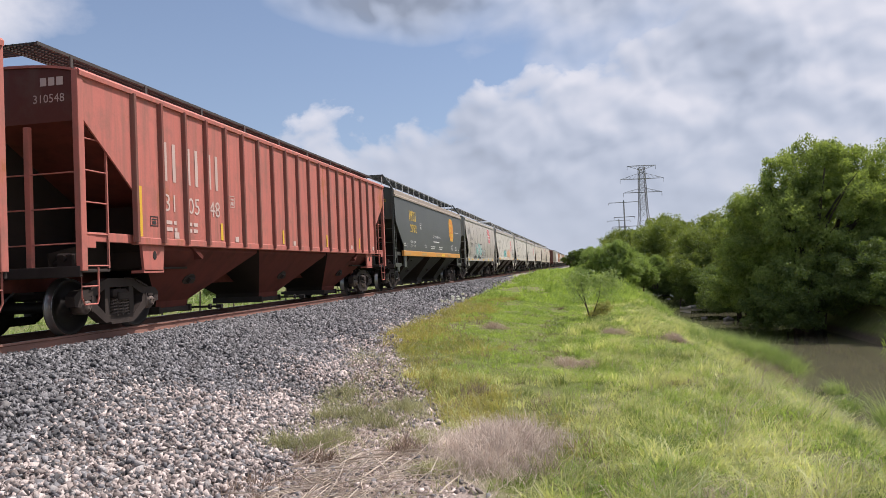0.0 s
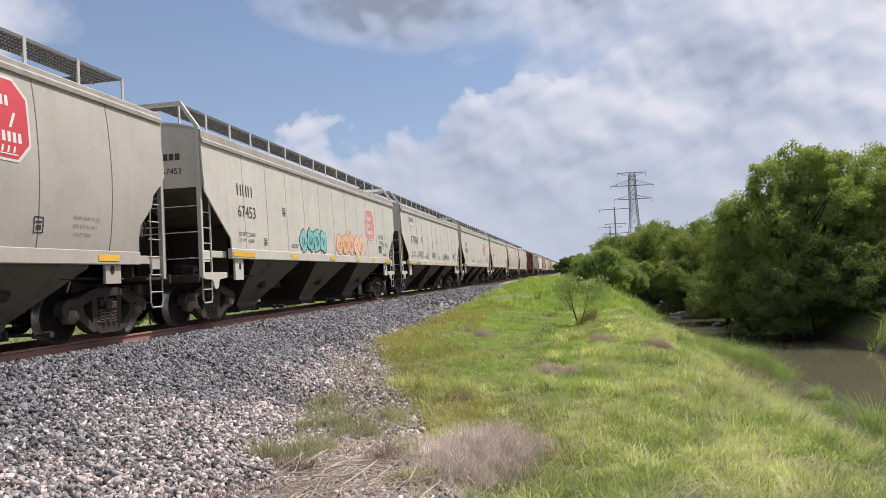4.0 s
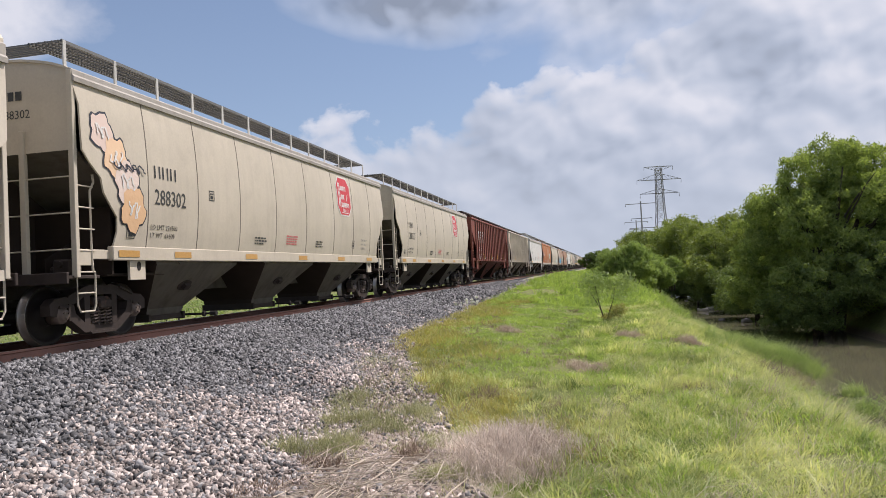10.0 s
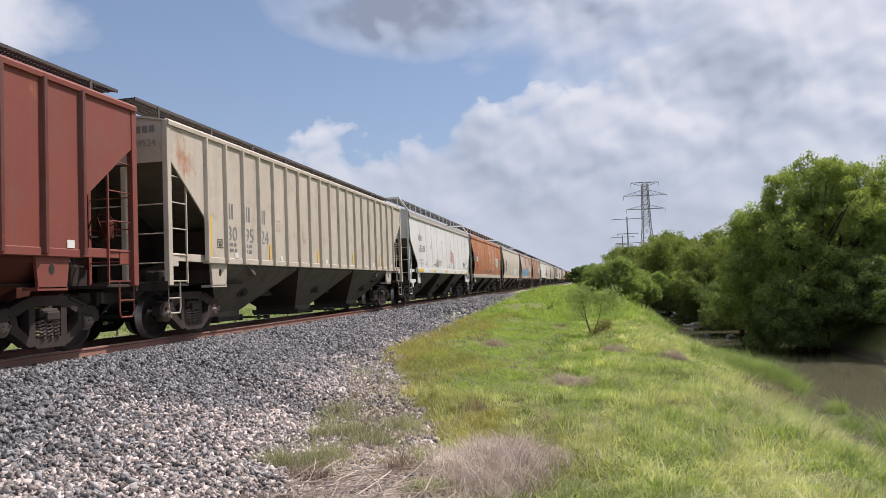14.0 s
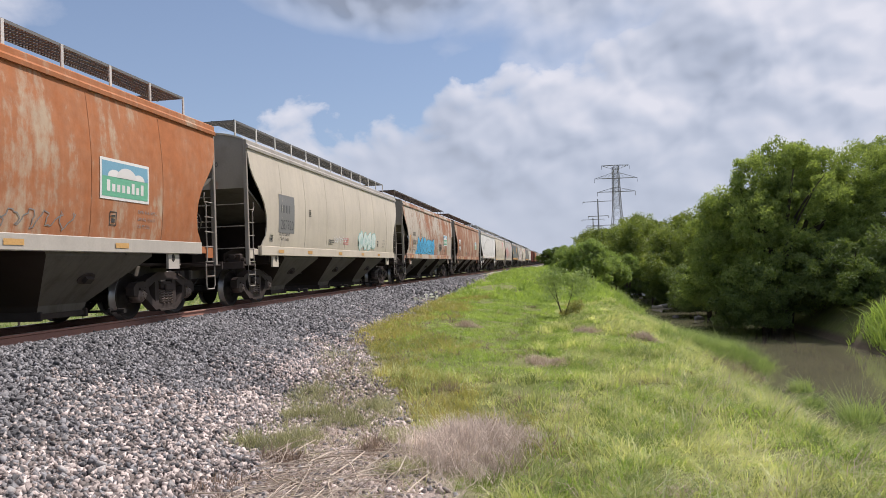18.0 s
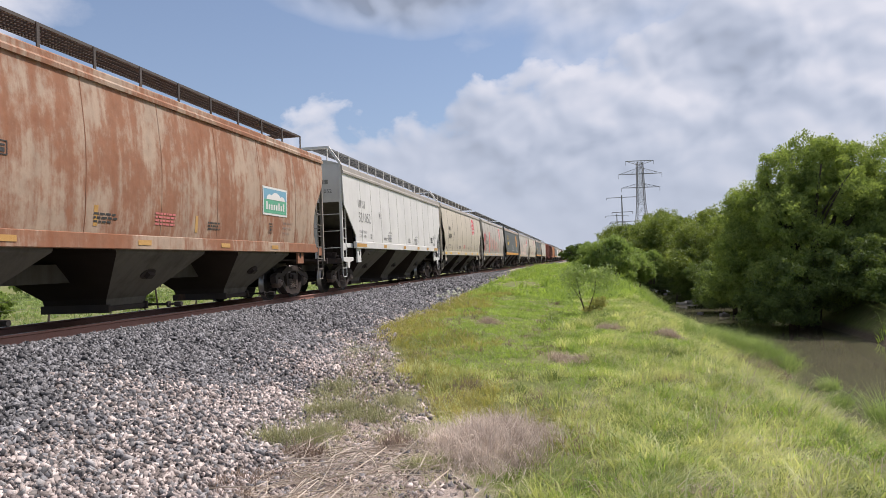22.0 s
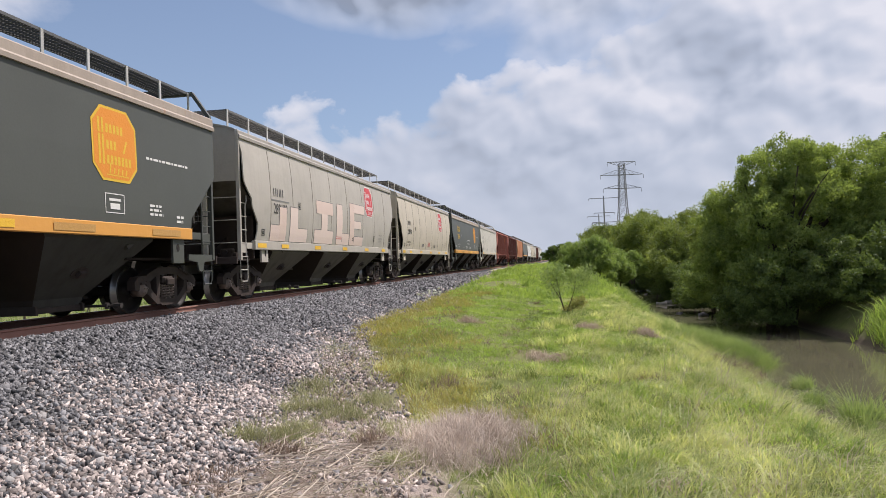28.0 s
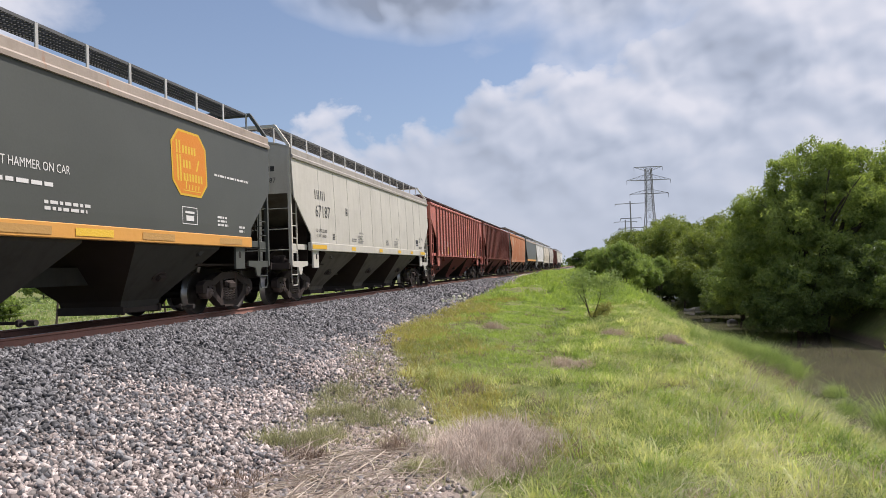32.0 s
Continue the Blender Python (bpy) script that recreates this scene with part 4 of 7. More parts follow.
def grab_mesh(bm):
    tube(bm, [(-1.45, 0.03, 0), (-1.45, -0.04, 0), (1.45, -0.04, 0), (1.45, 0.03, 0)], 0.012, 6)


def stirrup_mesh(bm):
    tube(bm, [(0, 0.0, 1.08), (0, 0.0, 0.60), (0, 0.06, 0.50), (0, 0.36, 0.50), (0, 0.40, 0.60), (0, 0.40, 1.08)], 0.016, 6)
    tube(bm, [(0, 0.0, 0.78), (0, 0.40, 0.78)], 0.013, 6)


def platform_mesh(bm):
    soft_box(bm, -1.50, 1.50, 0, 0.75, 1.0, 1.05, 0.008)
    soft_box(bm, -1.53, 1.53, -0.03, 0.03, 0.93, 1.10, 0.008)


def push_plate_mesh(bm):
    # the white towing bracket at a corner
    slab(bm, [(0.0, 1.14), (1.02, 1.14), (1.02, 1.02), (0.66, 0.98), (0.60, 0.80), (0.52, 0.77), (0.44, 0.80), (0.36, 0.98), (0.0, 1.0)], 1.50, 1.535)


def centre_sill(kind):
    h = KINDS[kind]["half"]

    def build(bm):
        soft_box(bm, -0.19, 0.19, -h + 0.45, h - 0.45, 0.72, 1.05, 0.01)
    return mesh_of(("centre_sill", kind), build)


def coupler_mesh(bm):
    soft_box(bm, -0.07, 0.07, -0.5, 0.45, 0.79, 0.95, 0.02)
    soft_box(bm, -0.15, 0.15, -0.56, -0.28, 0.73, 1.01, 0.04)
    soft_box(bm, -0.24, 0.24, -0.26, -0.18, 0.68, 1.06, 0.01)


def hose_mesh(bm):
    tube(bm, [(0.3, 0.1, 0.72), (0.32, -0.1, 0.6), (0.24, -0.3, 0.40), (0.08, -0.5, 0.34)], 0.022, 6)


def bolster_web(kind):
    """The side plate over the truck, solid; a dark disc stands in for its hole."""
    k = KINDS[kind]
    w = k["side"][0][2]

    def build(bm):
        z0, z1 = (1.0, k["sill"][0] + 0.0)
        o = [(-0.36, z1), (0.34, z1), (0.28, z0), (-0.30, z0)] if kind == "ribbed" else [(-0.22, z1), (0.20, z1), (0.20, z0 - 0.04), (-0.22, z0 - 0.04)]
        slab(bm, o, w - 0.10, w - 0.05)
        if kind == "ribbed":
            box(bm, w - 0.3, w - 0.05, -0.32, 0.30, z0 - 0.03, z0 + 0.02)
    return mesh_of(("bolster_web", kind), build)


def hole_disc_mesh(bm):
    # a thin disc, coloured dark in place of the shade inside a hole
    slab(bm, [(0.055 * math.cos(i * math.pi / 6), 0.08 * math.sin(i * math.pi / 6)) for i in range(12)], -0.003, 0.004)


def side_frame_mesh(bm):
    """A cast frame: bowed top member, window columns, a spring basket and jaws over the axles."""
    x0, x1 = -0.085, 0.085
    top = [(-1.16, 0.46), (-1.17, 0.62), (-1.06, 0.71), (-0.80, 0.735), (-0.46, 0.86), (-0.30, 0.90), (0.30, 0.90), (0.46, 0.86), (0.80, 0.735), (1.06, 0.71), (1.17, 0.62), (1.16, 0.46), (1.02, 0.44), (0.98, 0.60), (0.80, 0.605),
           (0.62, 0.62), (0.36, 0.745), (-0.36, 0.745), (-0.62, 0.62), (-0.80, 0.605), (-0.98, 0.60), (-1.02, 0.44)]
    slab(bm, top, x0, x1)
    # diagonals down to the basket and the basket's floor
    slab(bm, [(-0.80, 0.61), (-0.76, 0.38), (-0.42, 0.15), (0.42, 0.15), (0.76, 0.38), (0.80, 0.61), (0.66, 0.61), (0.62, 0.46), (0.38, 0.27), (-0.38, 0.27), (-0.62, 0.46), (-0.66, 0.61)], x0 - 0.004, x1 + 0.012)
    slab(bm, [(-0.30, 0.12), (0.30, 0.12), (0.34, 0.16), (-0.34, 0.16)], x0 - 0.03, x1 + 0.05)
    for s in (-1, 1):
        slab(bm, [(s * 0.27, 0.26), (s * 0.40, 0.28), (s * 0.40, 0.75), (s * 0.27, 0.75)][:: s], x0 + 0.012, x1 - 0.006)
        # flanges along the top member and the jaw
        slab(bm, [(s * 0.44, 0.845), (s * 0.80, 0.72), (s * 0.80, 0.745), (s * 0.45, 0.875)][:: s], x0 - 0.02, x1 + 0.03)
        slab(bm, [(s * 0.78, 0.36), (s * 0.745, 0.36), (s * 0.745, 0.62), (s * 0.78, 0.62)][::-s], x0 - 0.01, x1 + 0.02)
        slab(bm, [(s * 0.80, 0.56), (s * 0.98, 0.56), (s * 0.98, 0.605), (s * 0.80, 0.605)][:: s], x0 - 0.015, x1 + 0.03)


def spring_mesh(bm):
    n = 56
    tube(bm, [(0.066 * math.cos(5.5 * 2 * math.pi * i / n), 0.066 * math.sin(5.5 * 2 * math.pi * i / n), 0.26 + 0.29 * i / n) for i in range(n + 1)], 0.017, 4)


def bolster_mesh(bm):
    soft_box(bm, -1.13, 1.13, -0.20, 0.20, 0.55, 0.71, 0.04)
    soft_box(bm, -0.5, 0.5, -0.2, 0.2, 0.70, 0.84, 0.03)
    for s in (-1, 1):
        soft_box(bm, s * 1.15 - 0.03, s * 1.15 + 0.03, -0.15, 0.15, 0.52, 0.66, 0.02)


def cap_mesh(bm):
    lathe_x(bm, [(-0.14, 0.135), (0.05, 0.135), (0.065, 0.12), (0.075, 0.095), (0.10, 0.09), (0.115, 0.075), (0.12, 0.03)], 16)
    for i in range(3):
        a = i * 2 * math.pi / 3 + 0.5
        tube(bm, [(0.10, 0.055 * math.cos(a), 0.055 * math.sin(a)), (0.14, 0.055 * math.cos(a), 0.055 * math.sin(a))], 0.018, 6)


def wheelset_mesh(bm):
    lathe_x(bm, [(-1.02, 0.07), (-0.9, 0.075), (-0.85, 0.095), (0.85, 0.095), (0.9, 0.075), (1.02, 0.07)], 12)
    for s in (-1, 1):
        p = [(0.66, 0.40), (0.665, 0.475), (0.68, 0.484), (0.695, 0.478), (0.705, 0.459), (0.80, 0.456), (0.805, 0.452), (0.803, 0.405), (0.76, 0.385), (0.735, 0.33), (0.725, 0.20), (0.79, 0.145), (0.835, 0.14), (0.84, 0.09), (0.66, 0.09), (0.67, 0.14), (0.685, 0.2), (0.69, 0.34)]
        lathe_x(bm, [(s * x, r) for x, r in p][::s], 36)
    for f in bm.faces:
        rad = [math.hypot(v.co.y, v.co.z) for v in f.verts]
        if min(rad) > 0.44:
            f.material_index = 1


def tank_mesh(bm):
    lathe_x(bm, [(-0.62, 0.05), (-0.58, 0.17), (-0.5, 0.2), (0.5, 0.2), (0.58, 0.17), (0.62, 0.05)], 16)


def valve_mesh(bm):
    soft_box(bm, -0.16, 0.16, -0.1, 0.1, 0, 0.26, 0.03)
    tube(bm, [(-0.25, 0, 0.10), (0.25, 0, 0.10)], 0.055, 8)
    tube(bm, [(0.0, -0.15, 0.18), (0.0, 0.15, 0.18)], 0.05, 8)


def brake_wheel_mesh(bm):
    n = 20
    tube(bm, [(0.27 * math.cos(i * 2 * math.pi / n), 0, 0.27 * math.sin(i * 2 * math.pi / n)) for i in range(n + 1)], 0.014, 5)
    for i in range(4):
        a = i * math.pi / 2 + 0.4
        tube(bm, [(0, -0.02, 0), (0.27 * math.cos(a), 0, 0.27 * math.sin(a))], 0.01, 4)
    soft_box(bm, -0.12, 0.12, 0.02, 0.16, -0.16, 0.16, 0.02)


# ---- lettering and painted marks on a side ----
TEXTS = {}


def text_shape(word, fat=0.0):
    """The outline of a line of text, one unit high, as vertices and faces."""
    body, key = word, (word, fat)
    if key not in TEXTS:
        cu = bpy.data.curves.new("t", "FONT")
        cu.body, cu.size, cu.resolution_u, cu.offset = body, 1.0, 2, fat
        ob = bpy.data.objects.new("t", cu)
        scene.collection.objects.link(ob)
        bpy.context.view_layer.update()
        me = bpy.data.meshes.new_from_object(ob.evaluated_get(bpy.context.evaluated_depsgraph_get()))
        v = np.array([x.co[:2] for x in me.vertices])
        f = [tuple(p.vertices) for p in me.polygons]
        bpy.data.objects.remove(ob)
        bpy.data.meshes.remove(me)
        TEXTS[key] = (v - [v[:, 0].min() + fat, 0], f)
    return TEXTS[key]


class Marks:
    """Collects flat marks for one side of a car, each laid on its curve."""

    def __init__(self, kind, car, proud=0.0):
        self.kind, self.car, self.proud, self.layer = kind, car, proud, 0

    def put(self, name, pts, faces, mat, label="", lift=0):
        off = 0.007 + 0.0025 * lift + self.proud
        if max(z for y, z in pts) <= KINDS[self.kind]["side"][0][0] + 0.005:
            off += 0.012
        me = bpy.data.meshes.new(name)
        me.from_pydata([(width_at(self.kind, z) + off, y, z) for y, z in pts], [], faces)
        me.materials.append(None)
        return part(name, me, mat, self.car, None, label)

    def text(self, body, y, z, h, mat, width=None, squeeze=1.0):
        v, f = text_shape(body)
        s = h / 0.69
        sx = (width / (v[:, 0].max())) if width else s * squeeze
        self.put("lettering", [(y + p[0] * sx, z + p[1] * s) for p in v], f, mat)

    def tag(self, word, y, z, w, h, fill, line, fat=0.07, rim=0.05, lift=2, slant=0.0):
        """Fat sprayed letters with an outline round them."""
        w0 = text_shape(word)[0][:, 0].max()
        for grow, mat, up in ((fat + rim, line, 0), (fat, fill, 1)):
            if mat is None:
                continue
            v, f = text_shape(word, grow)
            s = h / 0.69
            self.put("spray_paint", [(y + (p[0] + slant * p[1]) * w / w0, z + p[1] * s) for p in v], f, mat, "", lift + up)

    def block(self, name, y0, y1, z0, z1, mat, lift=0, label="", n=5):
        pts, faces = [], []
        for i in range(n + 1):
            z = z0 + (z1 - z0) * i / n
            pts += [(y0, z), (y1, z)]
        faces = [(2 * i, 2 * i + 1, 2 * i + 3, 2 * i + 2) for i in range(n)]
        self.put(name, pts, faces, mat, label, lift)

    def bars(self, y0, z0, w, lines, h, mat, seed=1, gap=1.8):
        """Unreadable small print: short bars, line by line."""
        rng = random.Random(seed)
        pts, faces = [], []
        for i in range(lines):
            z, y = z0 - i * h * gap, y0
            end = y0 + w * rng.uniform(0.75, 1.0)
            while y < end:
                l = min(rng.uniform(1.2, 4.0) * h, end - y)
                k = len(pts)
                pts += [(y, z), (y + l, z), (y + l, z + h), (y, z + h)]
                faces.append((k, k + 1, k + 2, k + 3))
                y += l + h * 0.8
        self.put("small_print", pts, faces, mat)

    def initials(self, y, z, h, mat, pitch, stroke):
        """The owner's mark as plain upright bars, a pair for each character."""
        w = pitch * 0.74 if pitch < 0.5 * h + 0.3 else h * 0.55
        for i in range(3):
            for a, b in ((0.0, stroke), (w - stroke, w)):
                y0 = y + i * pitch
                self.block("owner_mark_bar", y0 + a, y0 + b, z, z + h, mat, 0, "", 2)

    def emblem(self, yc, zc, h, ground, bars):
        """An eight-sided badge with plain bars and a slanted stroke."""
        w = h * 1.0
        n = 8
        for s, mat, lift in ((1.0, bars, 0), (0.93, ground, 1)):
            pts, faces = [], []
            for v in (-1, -0.79, -0.58, -0.29, 0, 0.29, 0.58, 0.79, 1):
                half = min(1.0, 0.60 + (1 - abs(v)) * 0.95) * w / 2 * s
                pts += [(yc - half, zc + v * h / 2 * s), (yc + half, zc + v * h / 2 * s)]
            faces = [(2 * i, 2 * i + 1, 2 * i + 3, 2 * i + 2) for i in range(n)]
            self.put("emblem", pts, faces, mat, "eight-sided painted emblem" if lift else "", lift)
        # plain bars: a column of three tall ones, rows of thin ones beside it, a slanting stroke below
        pts, faces = [], []

        def stroke(y0, y1, z0, z1, lean=0.0):
            k = len(pts)
            for y, z in ((y0, z0), (y1, z0), (y1 + lean, z1), (y0 + lean, z1)):
                pts.append((yc + y * w, zc + z * h))
            faces.append((k, k + 1, k + 2, k + 3))
        for z, n in ((0.22, 5), (0.0, 3), (-0.20, 7)):
            stroke(-0.37, -0.33, z - 0.09, z + 0.11)
            stroke(-0.29, -0.25, z - 0.09, z + 0.11)
            for i in range(n):
                stroke(-0.20 + 0.082 * i, -0.15 + 0.082 * i, z - 0.075, z + 0.045)
        for i in range(5):
            stroke(-0.16 + 0.09 * i, -0.13 + 0.09 * i, -0.40, -0.32 + (0.06 if i == 0 else 0), 0.02)
        stroke(-0.22, 0.28, -0.425, -0.41)
        stroke(0.16, 0.20, -0.10, 0.08, 0.08)
        self.put("emblem_bars", pts, faces, bars, "", 2)

    def placard(self, y, z, h, mat, w=None, fill=False):
        """A small outlined box of stencilled data."""
        w = w or h
        t = 0.016
        pts, faces = [], []
        for a, b, c, d in ((0, w, 0, t), (0, w, h - t, h), (0, t, 0, h), (w - t, w, 0, h), (w * 0.25, w * 0.75, h * 0.2, h * 0.5), (w * 0.2, w * 0.8, h * 0.62, h * 0.75)):
            k = len(pts)
            pts += [(y + a, z + c), (y + b, z + c), (y + b, z + d), (y + a, z + d)]
            faces.append((k, k + 1, k + 2, k + 3))
        self.put("data_box", pts, faces, mat)

    def blob(self, yc, zc, ry, rz, mat, seed, lift=0, lobes=5, name="spray_paint"):
        """A soft-edged sprayed shape."""
        rng = random.Random(seed)
        ph = [rng.uniform(0, 6.28) for _ in range(3)]
        pts, faces, n, rings = [(yc, zc)], [], 28, 3
        for r in range(1, rings + 1):
            for i in range(n):
                a = i * 2 * math.pi / n
                k = (0.86 + 0.10 * math.sin(lobes * a + ph[0]) + 0.05 * math.sin(2 * lobes * a + ph[1])) * r / rings
                pts.append((yc + ry * k * math.cos(a), zc + rz * k * math.sin(a)))
        faces += [(0, 1 + i, 1 + (i + 1) % n) for i in range(n)]
        for r in range(rings - 1):
            o, q = 1 + r * n, 1 + (r + 1) * n
            faces += [(o + i, q + i, q + (i + 1) % n, o + (i + 1) % n) for i in range(n)]
        self.put(name, pts, faces, mat, "", lift)

    def scrawl(self, y, z, w, h, mat, seed, t=0.022, turns=9, lift=0):
        """A looping sprayed line."""
        rng = random.Random(seed)
        n = turns * 10
        line = []
        ph = [rng.uniform(0, 6.28) for _ in range(4)]
        for i in range(n + 1):
            u = i / n
            a = u * turns * 2 * math.pi
            line.append((y + w * (0.06 + 0.88 * u) + 0.09 * w / turns * 4 * math.sin(a + ph[0]) * (0.6 + 0.4 * math.sin(3.1 * a + ph[1])), z + h * (0.5 + 0.46 * math.sin(a * 0.93 + ph[2]) * (0.75 + 0.25 * math.sin(2.3 * a + ph[3])))))
        pts, faces = [], []
        for i, (a, b) in enumerate(line):
            c, d = line[min(i + 1, n)], line[max(i - 1, 0)]
            dx, dz = c[0] - d[0], c[1] - d[1]
            l = math.hypot(dx, dz) or 1
            nx, nz = -dz / l * t / 2, dx / l * t / 2
            pts += [(a + nx, b + nz), (a - nx, b - nz)]
        faces = [(2 * i, 2 * i + 1, 2 * i + 3, 2 * i + 2) for i in range(n)]
        self.put("spray_line", pts, faces, mat, "", lift)

    def bubbles(self, y, z, w, h, n, fill, line, seed, glow=None):
        """A row of swollen sprayed shapes with dark outlines."""
        rng = random.Random(seed)
        step = w / n
        if glow:
            self.blob(y + w / 2, z + h * 0.45, w * 0.60, h * 0.62, glow, seed + 50, 0, 9)
        for i in range(n):
            yc, zc = y + step * (i + 0.5), z + h / 2 + rng.uniform(-0.05, 0.05) * h
            ry, rz = step * rng.uniform(0.56, 0.68), h * rng.uniform(0.48, 0.58)
            self.blob(yc, zc, ry + 0.03, rz + 0.03, line, seed + i, 1 + 2 * (i % 2), 4)
            self.blob(yc, zc, ry - 0.008, rz - 0.008, fill, seed + i, 2 + 2 * (i % 2), 4)
            self.scrawl(yc - ry * 0.45, zc - rz * 0.5, ry * 0.9, rz * 0.9, line, seed + 9 * i, 0.02, 2, 6)


def end_text(kind, car, body, x, z, h, mat):
    v, f = text_shape(body)
    s = h / 0.69
    y = -KINDS[kind]["end"] + 0.022
    me = bpy.data.meshes.new("end_lettering")
    me.from_pydata([(x + p[0] * s, y, z + p[1] * s) for p in v], [], f)
    me.materials.append(None)
    part("end_lettering", me, mat, car)


def end_bars(kind, car, x, z, w, lines, h, mat):
    me = bpy.data.meshes.new("end_print")
    y = -KINDS[kind]["end"] + 0.022
    pts, faces = [], []
    for i in range(lines):
        for a, b in ((0, 0.26), (0.34, 0.6), (0.68, 0.96)):
            k = len(pts)
            zz = z - i * h * 1.9
            pts += [(x + a * w, y, zz), (x + b * w, y, zz), (x + b * w, y, zz + h), (x + a * w, y, zz + h)]
            faces.append((k, k + 1, k + 2, k + 3))
    me.from_pydata(pts, [], faces)
    me.materials.append(None)
    part("end_print", me, mat, car)


TRUCKS = []


def add_truck(car, y, detail, name="truck"):
    t = part(name, mesh_of("bolster", bolster_mesh), M_TRUCK, car, pose(0, y, 0))
    for s in (1, -1):
        part("side_frame", mesh_of("side_frame", side_frame_mesh), M_TRUCK, t, pose(s * 1.0, 0, 0))
        if detail or s > 0:
            for q in ((-0.15, 0.0, 0.15) if s > 0 else ()):
                part("spring", mesh_of("spring", spring_mesh), M_SPRING, t, pose(1.06, q, 0))
        for a in (-0.89, 0.89):
            if s > 0:
                part("bearing_cap", mesh_of("bearing_cap", cap_mesh), M_SPRING, t, pose(s * 1.02, a, 0.457) @ Matrix.Rotation(0 if s > 0 else math.pi, 4, "Z"))
    for a in (-0.89, 0.89):
        w = part("wheelset", mesh_of("wheelset", wheelset_mesh), M_WHEEL, t, pose(0, a, 0.457))
        if len(w.data.materials) < 2:
            w.data.materials.append(M_TREAD)
        TRUCKS.append((w, car, a))


def hopper_car(kind, body, under, label, y_axle, marks=None, stanchions="light", stripe=None, post=None, detail=True, chord=None, end=None):
    """A covered hopper car, its front axle at y_axle on the track at the start."""
    k = KINDS[kind]
    yc = y_axle + k["tc"] / 2 + 0.89
    car = empty_thing("hopper_car", pose(TRACK_X, yc, 0), label, "freight car", "cars of the freight train")
    P, U = PAINTS[body], UNDER[under]
    post = post or P
    turn = Matrix.Rotation(math.pi, 4, "Z")
    one = Matrix.Identity(4)
    for m in (one, turn):
        part("side_panel", make_side(kind), P, car, m)
        part("top_chord", make_chord(kind), chord or (P if kind == "ribbed" or body[:4] == "rust" else M_GRIMCHORD), car, m)
        part("side_sill", make_sill(kind), stripe or P, car, m)
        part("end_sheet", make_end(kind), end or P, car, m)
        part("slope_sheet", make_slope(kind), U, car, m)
        # dark for the recess's shade; the cross plate is added to block see-through
        part("end_web", make_web(kind), M_SHADE_SOOT, car, m)
        part("shear_plate", mesh_of("shear_plate", lambda bm: box(bm, -1.30, 1.30, -6.9, -5.3, 1.04, 1.08)), M_SHADE_SOOT, car, m)
        part("bulkhead", mesh_of("bulkhead", lambda bm: box(bm, -1.47, 1.47, -7.0, -6.95, 1.06, 2.15)), M_SHADE_SOOT, car, m)
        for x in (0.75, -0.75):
            part("sill_gusset", end_gusset(kind), M_SHADE_SOOT, car, m @ pose(x, 0, 0))
        part("end_platform", mesh_of("end_platform", platform_mesh), M_TRUCK, car, m @ pose(0, -k["half"] + 0.52, 0))
        part("coupler", mesh_of("coupler", coupler_mesh), M_DARK, car, m @ pose(0, -k["half"] + 0.50, 0))
        part("air_hose", mesh_of("air_hose", hose_mesh), M_DARK, car, m @ pose(0, -k["half"] + 0.45, 0))
    part("roof", make_roof(kind), P, car)
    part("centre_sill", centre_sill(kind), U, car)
    wz = k["walk"]
    part("running_board", walkway_mesh(kind), M_GRATE if stanchions == "light" else M_POSTD, car, pose(0, 0, wz), "steel grating roof walkway")
    part("hatch", mesh_of("hatch", hatch_mesh), P, car, pose(0, 0, k["eave"] + 0.26 - (0.12 if kind == "ribbed" else 0)))
    n = 15 if kind == "flat" else 13
    if kind != "ribbed":
        e = k["end"] + (0.22 if kind == "flat" else -0.14)
        for i in range(n):
            part("stanchion", mesh_of("stanchion", stanchion_mesh), M_POST if stanchions == "light" else M_POSTD, car, pose(1.075, -e + 0.30 + (2 * e - 0.6) * i / (n - 1), wz))
    else:
        for i in range(9):
            part("stanchion", mesh_of("stanchion", stanchion_mesh), M_POSTD, car, pose(1.075, -k["end"] + 0.5 + (2 * k["end"] - 1.0) * i / 8, wz - 0.02))
    # bays
    bays = {"ribbed": (-4.75, 0.0, 4.75), "long": (-4.45, 0.0, 4.45)}.get(kind, (-4.3, 0.0, 4.3))
    for i, b in enumerate(bays):
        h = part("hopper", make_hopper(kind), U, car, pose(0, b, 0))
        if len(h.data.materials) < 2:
            h.data.materials.append(M_SHADE_SOOT)
        wt = k["side"][0][2] - 0.09
        zt = k["sill"][0] - 0.06
        part("shaker_pocket", mesh_of("shaker_pocket", shaker_mesh), M_TRUCK, h, pose(0.64 + (0.84 - 0.40) / (zt - 0.40) * (wt - 0.64), 0, 0.84) @ Matrix.Rotation(math.atan2(wt - 0.64, zt - 0.40), 4, "Y"))
        part("outlet_gate", mesh_of("outlet_gate", gate_mesh), M_TRUCK, h)
        part("gate_shaft", mesh_of("gate_shaft", shaft_mesh), M_DARK, h, pose(0, 0.72, 0.22))
